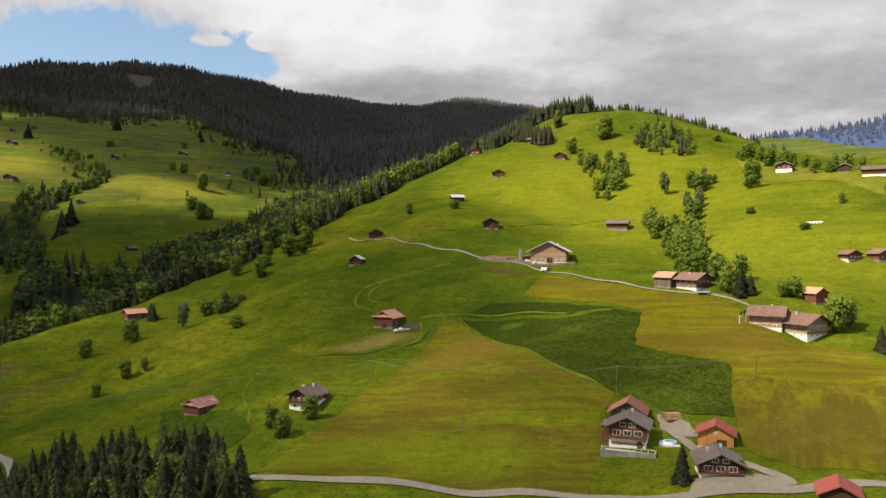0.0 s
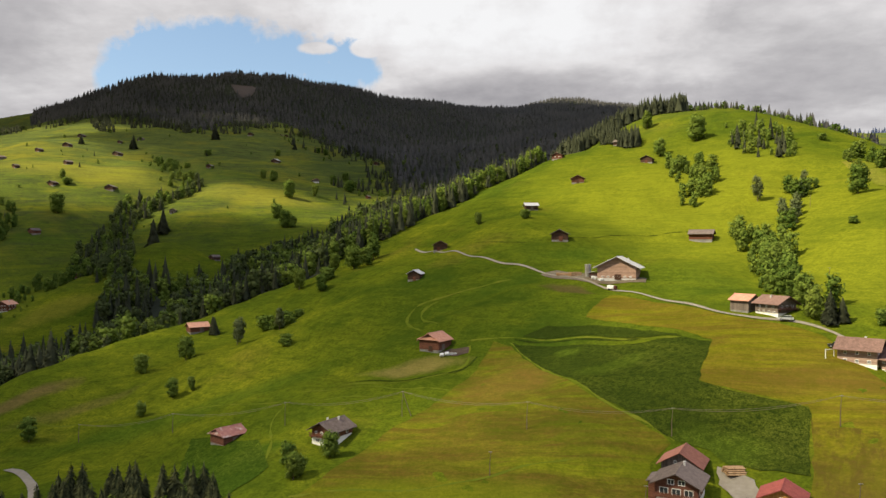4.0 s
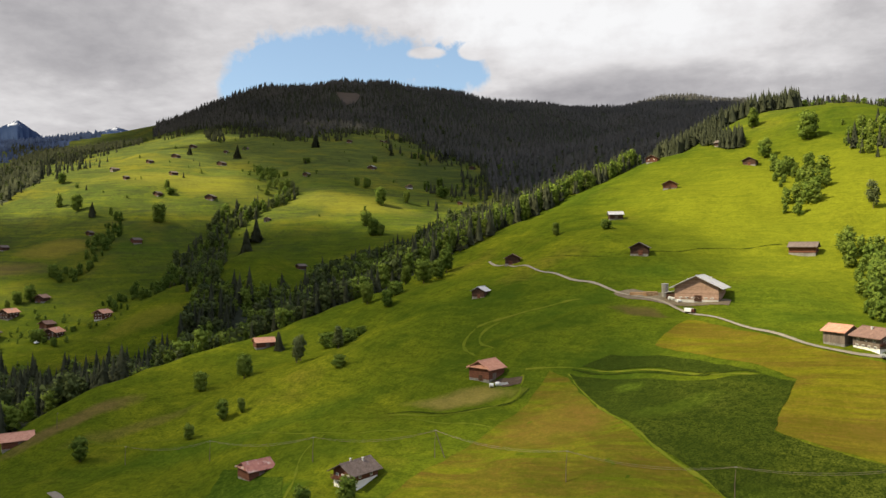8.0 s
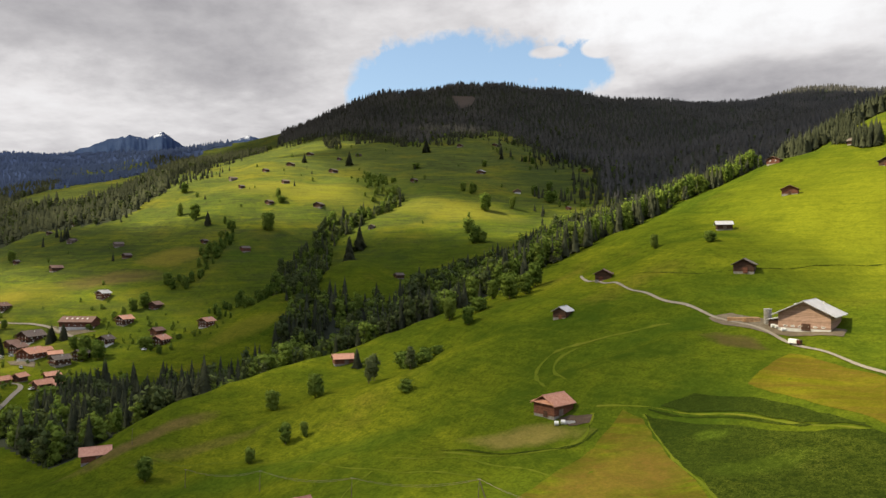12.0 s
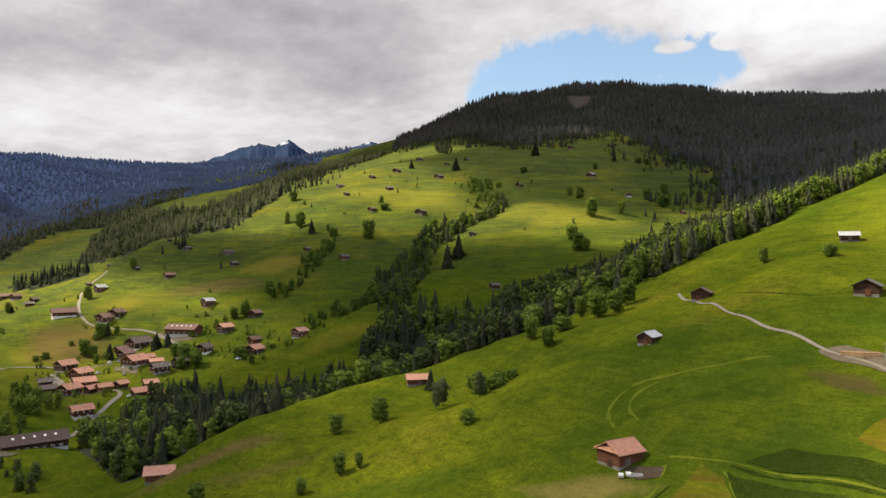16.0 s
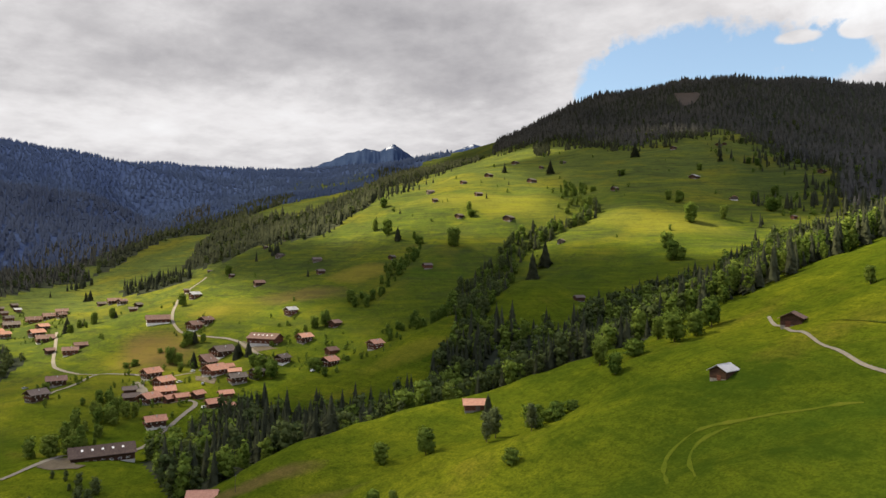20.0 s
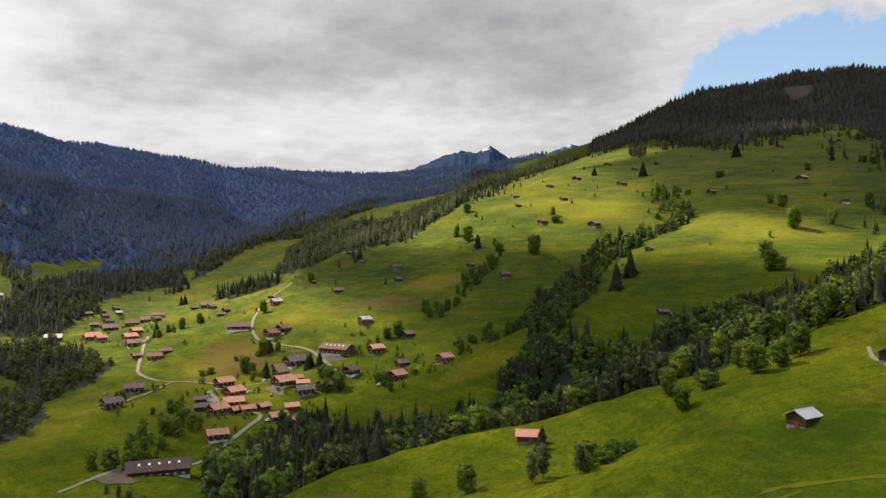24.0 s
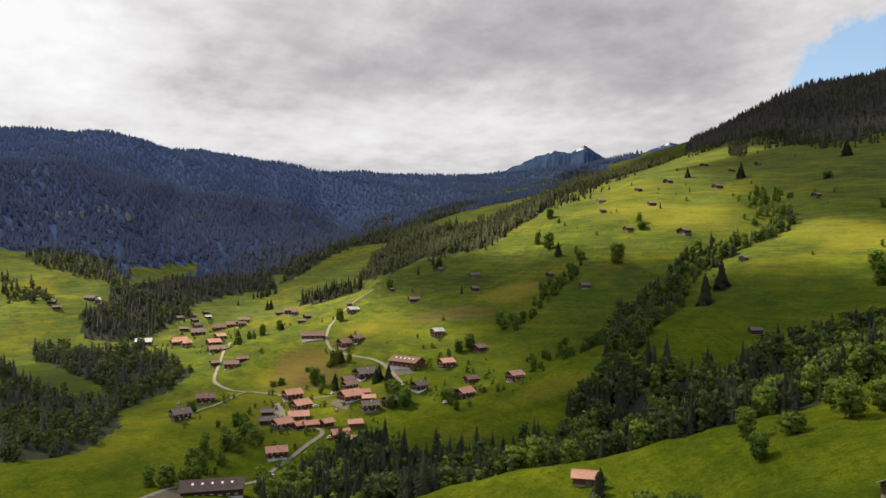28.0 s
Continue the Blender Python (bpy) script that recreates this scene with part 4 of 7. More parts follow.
FARM_LANE = [(-55, 430), (-45, 410), (-33, 391), (-21, 375.2), (-9, 361.5), (3, 349.6), (15, 338.8), (27, 327.2), (39, 314), (51, 299.2), (62, 282.8), (71.5, 267), (80.1, 256.4), (86.5, 251.3), (96.5, 244.9), (99.7, 239.1), (99.3, 231.8)]
WEST_ROAD = [(-140.3, 218.2), (-126.4, 207.4), (-115.9, 196.2), (-109, 187), (-103, 178), (-96, 172)]
VILLAGE_ROAD = [(-784.9, 587.8), (-739.0, 551.5), (-682.8, 501.7), (-595.7, 448.3), (-551.4, 431.1), (-522.2, 433.7), (-488.1, 440.0), (-458.1, 439.7), (-431.1, 432.6), (-409.8, 426.0)]
WEST_VILLAGE_ROAD = [(-743.5, 399.7), (-652.9, 367.5), (-591.2, 343.8), (-556.6, 335.9), (-514.6, 339.2), (-477.8, 352.5), (-462.7, 362.1), (-450.3, 372.8), (-440.4, 387.0)]
HAMLET_LANE = [(-453.3, 288.0), (-469.5, 302.0), (-473.7, 314.2), (-498.5, 341.7)]
LOWER_ROAD = [(-461.2, 359.3), (-433.2, 344.4), (-408.5, 338.6), (-386.8, 341.1), (-371.0, 349.6), (-356.3, 336.3), (-344.0, 319.7), (-333.7, 303.3), (-328.2, 288.7), (-323.1, 255.1), (-318.3, 241.1), (-312.5, 225.4)]
BARN_PATH = [(58.3, 249.0), (49.9, 254.1), (40.8, 259.6), (23.4, 265.2), (10.6, 268.7), (0.8, 269.5), (-7.9, 271.0)]
MEADOW_PATH = [(-8.3, 268.2), (-8.1, 257.2), (-15.9, 250.3), (-25.4, 247.7), (-35.2, 245.7), (-44.6, 247.5)]
LOOP_TRACK = [(-28, 286), (-33, 294), (-36, 302), (-36, 309), (-33, 316), (-27, 320), (-20, 323), (-10, 327), (3, 332)]
LOOP_INNER = [(-22, 288), (-28, 298), (-31, 306), (-30, 313), (-26, 318)]
TURF_LINES = [[(-180, 252), (-150, 256), (-119, 259), (-95, 252), (-77, 241), (-60, 236), (-44, 233), (-28, 236)], [(-57, 177), (-51, 187), (-53, 202), (-59, 218), (-60, 235)], [(-38, 173), (-30, 176), (-18, 177), (-5, 178), (12, 186), (26, 192)]]
DARK_LINES = [[(-46, 249), (-32, 248), (-19, 250), (-9, 254), (-5, 261)], [(-26, 398), (-4, 387), (30, 385), (61, 402), (90, 410)], [(7, 268.2), (22, 264.3), (44, 257.6), (57, 252.2)]]
SIDE_PATH = [(-58.4, 242.4), (-40.4, 243.5), (-25.5, 241.3), (-10.8, 236.1)]
FIELD_EDGE = [(6.2, 266.4), (29.7, 220.7), (47.4, 199.2)]
GORGE_WOODS = [(-304, 284), (-329, 330), (-325, 353), (-337, 366), (-303, 369), (-278, 383), (-256, 404), (-248, 421), (-268, 462), (-285, 500), (-262, 510), (-236, 512), (-222, 531), (-223, 578), (-209, 613), (-201, 642), (-180, 670), (-182, 738), (-185, 814), (-150, 860), (-60, 900), (-30, 760), (-45, 680), (-60, 600), (-80, 540), (-95, 480), (-110, 440), (-128, 415), (-150, 400), (-175, 385), (-195, 365), (-212, 335), (-222, 300), (-222, 262)]
MOUNTAIN_WOODS = [(-1322, 1798), (-1044, 1589), (-991, 1636), (-881, 1594), (-780, 1480), (-667, 1400), (-646, 1455), (-654, 1576), (-628, 1764), (-524, 1664), (-435, 1612), (-312, 1221), (-253, 1224), (-205, 1098), (-164, 958), (-103, 850), (0, 880), (70, 800), (160, 850), (230, 840), (330, 800), (420, 900), (250, 1300), (400, 3100), (-300, 3300), (-900, 2500), (-1300, 2350), (-1560, 2150)]
SHOULDER_WOODS = [(-890, 641), (-881, 663), (-839, 676), (-777, 675), (-708, 665), (-680, 679), (-682, 714), (-695, 749), (-701, 777), (-763, 844), (-936, 1015), (-1085, 1284), (-1195, 1628), (-1754, 1748), (-1579, 1365), (-1580, 1145), (-1400, 900), (-1300, 750), (-1230, 640), (-1128, 589), (-1219, 690), (-1253, 755), (-1249, 807), (-1204, 833), (-1080, 741), (-1029, 700), (-991, 662)]
SHOULDER_GLADE = [(-1221, 910), (-1111, 888), (-1031, 883), (-945, 870), (-985, 950), (-1050, 1060), (-1120, 1170), (-1300, 1340), (-1560, 1570), (-1728, 1714), (-2023, 1901), (-2246, 1904), (-2242, 1782), (-1933, 1503), (-1600, 1310), (-1430, 1180), (-1300, 1040)]
SHOULDER_STRIP = [(-917, 543), (-889, 556), (-880, 585), (-865, 611), (-918, 637), (-944, 613), (-967, 588), (-962, 556)]
RANGE_WOODS = [(-1180, 60), (-1257, 197), (-1306, 301), (-1230, 350), (-1145, 362), (-1272, 502), (-1266, 570), (-1250, 616), (-1295, 698), (-1337, 774), (-1300, 900), (-1350, 1200), (-1500, 1500), (-1600, 1900), (-1900, 2300), (-3100, 2900), (-3420, 2300), (-3420, 300), (-3000, -300), (-1800, -400)]
RANGE_CLEARING = [(-1232, 372), (-1349, 461), (-1369, 517), (-1332, 507), (-1204, 431), (-1124, 367)]
VALLEY_WOODS = [(-770, 190), (-689, 205), (-627, 227), (-616, 250), (-633, 270), (-681, 248), (-789, 219), (-825, 221), (-829, 247), (-793, 291), (-826, 316), (-695, 328), (-620, 332), (-578, 304), (-539, 260), (-453, 249), (-417, 220), (-426, 184)]
VALLEY_HEAD = [(-905, 270), (-968, 308), (-1103, 333), (-1094, 362), (-1043, 422), (-989, 417), (-941, 378), (-888, 341), (-861, 301), (-884, 280)]
VILLAGE_HEDGE = [(-336, 239), (-369, 270), (-392, 282), (-404, 301), (-396, 323), (-369, 317), (-363, 296), (-346, 279), (-319, 259)]
STREAM_TREES = [(-300, 240), (-276, 252), (-246, 240), (-250, 196), (-288, 200)]
RANGE_NEAR = [(-1180, 60), (-1257, 197), (-1306, 301), (-1230, 350), (-1145, 362), (-1272, 502), (-1266, 570), (-1250, 616), (-1295, 698), (-1337, 774), (-1300, 900), (-1400, 960), (-1798, 1010), (-1940, 990), (-2090, 940), (-2040, 776), (-1980, 625), (-2080, 531), (-2090, 449), (-1990, 322), (-1990, 200), (-2000, 0), (-1800, -300), (-1400, -200)]
SPUR_WOODS = [(-1239, 226), (-1305, 276), (-1299, 317), (-1256, 358), (-1132, 368), (-1082, 330), (-1106, 283), (-1161, 237)]
HEAD_SPRUCES = [(-907, 270), (-850, 271), (-840, 298), (-876, 333), (-915, 353), (-946, 379), (-1022, 417), (-1059, 441), (-1103, 494), (-1109, 532), (-1104, 576), (-1203, 600), (-1284, 545), (-1277, 484), (-1115, 373), (-1045, 347), (-1002, 323), (-951, 313)]
ROAD_SPRUCES = [(-1019, 484), (-1033, 517), (-1058, 560), (-1087, 570), (-1063, 526), (-1045, 491)]
BANK_SPRUCES = [(-1121, 195), (-1068, 232), (-920, 254), (-928, 225), (-1061, 194)]
FOOT_WOODS = [(-1141, 444), (-1193, 510), (-1205, 591), (-1207, 637), (-1295, 721), (-1355, 794), (-1501, 929), (-1627, 1071), (-2163, 1357), (-1740, 1029), (-1482, 850), (-1409, 742), (-1411, 647), (-1335, 558), (-1292, 497)]
CREST_SPRUCES = [(48, 722), (70, 735), (86, 745), (109, 748), (130, 749), (150, 740), (156, 775), (100, 810), (50, 790), (20, 760)]
CREST_ROW = [(150, 738), (180, 722), (215, 695), (240, 665), (250, 680), (225, 725), (160, 775)]
HUT_SPRUCES = [(76, 973), (83, 700), (98, 672), (95, 650), (84, 656), (70, 704)]
SPRUCE_STAND = [(-310, 319), (-306, 343), (-293, 364), (-282, 385), (-188, 316), (-259, 319), (-275, 303)]
SCREE = [(-895, 2088), (-840, 2116), (-814, 2089), (-803, 2013), (-823, 1987)]
RIM_TREES = [(-92, 452), (-66, 525), (-36, 586), (0, 645), (25, 700), (-5, 715), (-40, 660), (-76, 600), (-104, 535), (-124, 465)]
CLIFFS = [(-1554, 297), (-1559, 318), (-1557, 338), (-1603, 375), (-1605, 390), (-1588, 399), (-1583, 424), (-1570, 426)]

# single trees: x, y, height
LIGHT_TREES = [(-455.5, 383.7, 7.4), (-682.9, 391.0, 10.0), (-716.5, 411.5, 8.2), (-704.3, 413.2, 6.9), (-713.5, 425.2, 11.8), (-715.6, 444.0, 12.0), (-430.9, 477.0, 7.0), (-110.6, 273.8, 5.4), (-39.6, 180.6, 6.6), (-20.2, 438.8, 7.6), (-109.5, 390.4, 11.5), (-100.6, 424.4, 10.5), (-96.5, 326.6, 7.1), (109.0, 703.1, 15.0), (121.9, 223.0, 9.2), (96.0, 250.6, 9.2), (187.9, 348.8, 5.3), (-249.1, 858.5, 14.8), (-492.9, 747.0, 10.2), (-582.0, 685.7, 12.9), (-711.7, 423.7, 11.4)]
BROADLEAF_TREES = [(-502.5, 412.9, 6.4), (-511.2, 422.0, 8.3), (-499.0, 426.1, 7.3), (-374.3, 407.1, 12.0), (-382.3, 401.9, 9.0), (-415.0, 310.4, 5.7), (-409.7, 314.3, 7.0), (-391.5, 315.6, 5.5), (-412.9, 298.7, 4.9), (-336.7, 423.0, 6.4), (-346.3, 425.1, 5.1), (-426.5, 494.4, 8.9), (-145.2, 299.8, 8.3), (-130.0, 307.6, 9.9), (-116.1, 270.5, 7.4), (-121.4, 258.2, 5.5), (-151.5, 241.9, 8.2), (-34.6, 192.8, 6.4), (-44.0, 189.1, 5.8), (-38.8, 182.3, 4.5), (-91.6, 371.9, 8.6), (-84.9, 407.7, 13.5), (-79.5, 431.7, 13.0), (-80.2, 417.8, 10.8), (59.9, 148.6, 2.7), (174.5, 419.0, 15.3), (137.0, 629.0, 20.2), (106.3, 612.6, 14.0), (117.3, 247.4, 6.8), (112.8, 245.8, 4.9), (116.9, 219.9, 10.4), (97.6, 263.1, 10.0)]
BROADLEAF_TREES_A = [(99.7, 286.5, 10.1), (-269.1, 825.5, 20.2), (-264.4, 1049.4, 13.7), (-313.6, 894.4, 13.7), (-328.5, 899.1, 11.4), (-394.3, 1128.4, 10.4), (-346.3, 1182.9, 9.6), (-333.5, 1180.0, 11.1), (-233.9, 713.3, 17.3), (-225.9, 712.4, 12.4), (-252.7, 741.0, 15.2), (-547.5, 673.3, 17.4), (-438.3, 661.5, 19.0), (-624.3, 472.6, 13.2), (-695.2, 565.0, 12.8), (-646.7, 757.7, 13.0), (-259.5, 968.7, 14.0), (-477.2, 387.2, 12.8), (-471.4, 390.5, 9.3), (-391.2, 410.1, 13.4), (-380.9, 411.5, 11.7), (-404.6, 412.3, 9.6), (-425.4, 492.8, 12.8), (-431.6, 486.2, 10.1), (-421.3, 311.9, 7.1), (-415.0, 315.5, 8.5), (-504.0, 414.9, 11.8), (-445.7, 535.6, 10.8), (-465.6, 295.5, 8.8)]
BUSHES = [(-502.2, 410.3, 4.5), (-494.8, 367.9, 5.1), (-496.8, 362.0, 4.3), (-506.1, 392.9, 3.6), (-347.0, 450.6, 3.8), (-433.9, 448.1, 4.3), (-82.7, 296.2, 4.4), (-99.4, 330.5, 5.5), (-98.8, 338.5, 5.1), (6.5, 433.3, 5.3), (-95.4, 393.6, 6.9), (-95.4, 336.1, 4.4), (-109.4, 343.3, 6.6), (-95.2, 348.3, 3.5), (-99.6, 344.2, 5.7), (-95.4, 347.7, 3.5), (157.1, 320.7, 3.4), (150.5, 362.6, 3.3), (210.7, 571.0, 5.2), (-482.7, 740.1, 7.5), (-225.7, 929.6, 14.3), (-471.1, 1047.1, 9.5), (-442.2, 926.0, 7.1), (-356.5, 431.5, 8.5)]
SPRUCES = [(-443.3, 424.3, 12.7), (-438.3, 429.7, 11.0), (-716.6, 400.0, 16.2), (-137.5, 350.8, 8.6), (-140.1, 354.5, 7.8), (48.4, 149.5, 8.2), (121.8, 205.4, 7.5), (99.7, 248.1, 9.9), (103.2, 248.5, 7.6), (-514.1, 1164.8, 24.6), (-383.1, 1173.6, 13.1), (-301.3, 1206.7, 17.4), (-307.8, 1199.0, 14.2), (-288.3, 1208.1, 14.1), (-177.7, 728.4, 11.0), (-633.1, 988.6, 15.2), (-571.9, 1019.0, 21.5), (-339.8, 658.3, 26.3), (-343.3, 682.4, 23.9), (-514.7, 657.7, 15.5), (-459.6, 396.5, 12.6), (-715.6, 400.4, 13.4), (-958.8, 517.2, 15.0), (-965.9, 514.2, 13.5), (-722.7, 413.7, 9.1), (-720.1, 417.6, 8.0), (-714.4, 446.9, 8.2), (-504.2, 421.5, 11.0), (-439.3, 419.8, 11.9), (-433.1, 426.6, 11.9)]
THIN_TREES = [(-113.5, 321.4, 10.2), (-115.1, 328.3, 10.8), (-95.6, 323.6, 9.4), (133.8, 447.6, 13.7)]
HILL_CLUMP = [(105, 585), (125, 593), (132, 524), (117, 477), (100, 452), (94, 483)]
HILL_GULLY = [(104, 412), (117, 419), (121, 397), (125, 352), (104, 290), (99, 291), (99, 321), (106, 371)]
HILL_GULLY_TOP = [(135, 419), (164, 482), (178, 487), (166, 448), (148, 420), (128, 371), (123, 378)]
HILL_TOP_CLUMP = [(161, 649), (183, 638), (198, 616), (181, 520), (158, 524), (149, 583), (164, 624)]
FARMHOUSE_TREES = [(95, 311), (110, 335), (109, 309), (103, 281), (111, 263), (104, 250), (98, 256), (95, 275)]
ALP_GULLY = [(-443, 534), (-450, 571), (-481, 630), (-506, 674), (-487, 670), (-440, 605), (-424, 556), (-420, 526)]
LOWER_GULLY = [(-370, 501), (-369, 532), (-362, 572), (-331, 543), (-337, 511), (-338, 487)]
MAIN_GULLY = [(-371, 583), (-389, 643), (-398, 685), (-416, 729), (-408, 754), (-391, 773), (-394, 812), (-383, 850), (-369, 819), (-372, 777), (-377, 741), (-387, 714), (-374, 677), (-331, 610), (-284, 527), (-302, 510)]
SUNLIT_CLUMP = [(-417, 808), (-426, 839), (-424, 867), (-389, 862), (-372, 824), (-389, 793)]
UPPER_CLUMP = [(-472, 884), (-507, 978), (-451, 938), (-418, 871), (-434, 844)]
MID_ALP_CLUMP = [(-275, 472), (-284, 501), (-275, 515), (-273, 540), (-256, 523), (-259, 495), (-260, 469)]
CREST_CLUMP = [(-977, 1532), (-943, 1554), (-795, 1337), (-840, 1347)]
CREST_PATCH = [(-988, 1657), (-888, 1684), (-666, 1468), (-667, 1375), (-822, 1431)]
EAST_WOODS = [(1000, 1800), (2600, 1500), (2800, 3400), (1000, 3400)]
HILL_BACK_WOODS = [(40, 790), (90, 745), (130, 780), (190, 770), (250, 740), (300, 700), (330, 760), (250, 850), (100, 880)]
HILL_EAST_ROW = [(205, 520), (228, 500), (236, 440), (230, 400), (222, 402), (218, 450), (200, 495)]
CORNER_SPRUCES = [(-98, 150), (-101, 166), (-94, 176), (-82, 178), (-64, 174), (-48, 163), (-40, 150), (-42, 140), (-84, 134)]
# small huts on the alp: x, y, width, kind
ALP_HUTS = [(-379.9, 1079.4, 12.7, 'w'), (-287.8, 980.3, 16.6, 'o'), (-408.4, 920.0, 8.5, 'd'), (-250.9, 595.1, 7.1, 'g'), (-344.1, 554.0, 4.6, 'g'), (-359.8, 732.5, 7.5, 'g'), (-671.8, 618.3, 9.1, 'g'), (-591.3, 610.4, 9.1, 'g'), (-586.4, 535.2, 11.2, 'b'), (-538.1, 574.3, 8.4, 'g'), (-421.6, 607.2, 8.4, 'g'), (-488.1, 624.7, 6.3, 'd'), (-612.9, 873.0, 8.4, 'd'), (-606.2, 919.0, 11.1, 'd'), (-763.1, 1184.2, 12.2, 'd'), (-549.2, 942.2, 11.6, 'd'), (-625.6, 822.0, 9.7, 'g'), (-554.7, 756.5, 6.7, 'd'), (-519.0, 794.5, 8.1, 'g'), (-491.6, 729.4, 8.7, 'g'), (-440.5, 752.0, 11.6, 'd'), (-618.4, 1120.6, 9.1, 'g'), (-619.2, 1062.8, 6.1, 'd'), (-474.2, 1213.5, 9.7, 'd')]
ALP_HUTS_UPPER = [(-541.9, 1548.5, 13.3, 'd'), (-537.1, 1564.2, 8.9, 'd'), (-806.1, 874.6, 8.7, 'w'), (-737.5, 673.9, 6.5, 'd'), (-768.7, 662.5, 5.9, 'd'), (-841.3, 625.0, 7.5, 'd'), (-247.6, 1175.0, 10.4, 'g'), (-197.1, 905.5, 5.7, 'g'), (-707.4, 521.0, 5.6, 'g'), (-635.6, 1146.3, 7.5, 'd'), (-681.9, 561.3, 5.7, 'd')]
VILLAGE_HOUSES = [(-340.7, 471.4, 9.0, 'o', 0), (-352.7, 439.8, 10.2, 'o', 0), (-395.8, 431.0, 9.0, 'g', 0), (-382.9, 465.3, 7.6, 'b', 0), (-418.4, 497.1, 8.2, 'b', 0), (-418.8, 467.6, 9.7, 'o', 0), (-469.9, 490.7, 8.6, 't', 0), (-541.1, 442.2, 12.5, 'b', 0), (-540.2, 451.5, 9.9, 'b', 0), (-464.2, 423.5, 14.9, 'g', 0), (-451.1, 404.2, 9.3, 'b', 0), (-387.2, 404.3, 8.5, 'd', 0), (-412.5, 386.8, 13.3, 'o', 0), (-456.7, 362.6, 11.2, 'o', 0), (-399.9, 334.6, 10.7, 'o', 0), (-410.5, 349.8, 11.1, 'o', 80)]
VILLAGE_HOUSES_A = [(-419.9, 331.6, 8.0, 'g', 80), (-390.3, 342.8, 5.0, 'o', 0), (-384.1, 347.9, 7.1, 'o', 80), (-380.3, 356.6, 5.0, 'o', 0), (-358.7, 356.0, 9.0, 'o', 80), (-373.0, 372.2, 7.3, 'o', 80), (-343.5, 356.7, 5.4, 'o', 80), (-348.2, 313.4, 9.5, 'o', 80), (-388.9, 390.1, 9.9, 'd', 80), (-414.1, 397.3, 7.2, 'o', 80), (-489.3, 310.7, 10.9, 'b', 80), (-444.9, 283.6, 10.5, 'g', 0), (-598.5, 360.0, 10.4, 'b', 80), (-622.9, 352.0, 5.8, 'b', 0), (-608.7, 372.1, 8.7, 'b', 80), (-703.2, 375.5, 14.0, 'b', 80)]
VILLAGE_HOUSES_B = [(-755.6, 385.2, 12.5, 'o', 0), (-875.7, 397.9, 16.6, 'g', 80), (-770.2, 360.3, 9.0, 'o', 0), (-900.5, 429.4, 16.1, 'b', 80), (-894.9, 446.3, 14.9, 'b', 80), (-920.4, 468.2, 12.6, 'b', 80), (-921.6, 408.6, 9.4, 'd', 0), (-910.0, 512.1, 8.6, 'g', 80), (-893.6, 520.9, 12.9, 'b', 80), (-760.3, 485.7, 7.5, 'd', 80), (-637.7, 493.4, 9.1, 'w', 0), (-1001.0, 438.5, 7.3, 'g', 0)]
VILLAGE_HOUSES_C = [(-431.3, 359.3, 11.0, 'o', 0), (-433.8, 337.0, 7.0, 'g', 80), (-402.0, 396.0, 7.0, 'o', 80), (-466.2, 409.9, 8.0, 'b', 0), (-916.8, 390.5, 9.0, 'b', 80), (-788.0, 354.0, 10.0, 'o', 0), (-953.7, 412.6, 8.0, 'g', 0), (-859.6, 445.9, 9.0, 'b', 0), (-774.0, 397.0, 10.0, 'o', 0), (-986.7, 418.3, 7.0, 'g', 80), (-984.2, 437.3, 7.0, 't', 0), (-965.9, 395.3, 8.0, 'g', 0), (-933.8, 244.6, 7.0, 'g', 80), (-809.2, 494.7, 9.0, 'b', 0), (-776.2, 498.8, 7.0, 'd', 0)]
VALLEY_HOUSES = [(-835.6, 329.3, 15.2, 'w', 80), (-805.6, 361.2, 15.0, 'o', 0), (-968.9, 289.2, 11.2, 'g', 80), (-918.8, 247.9, 7.8, 'd', 0), (-969.1, 295.6, 8.5, 'w', 0)]

ground = build_ground()


# ---- woods ----
def unit(geo, h=10.0):
    return geo[0] / h, geo[1], geo[2]


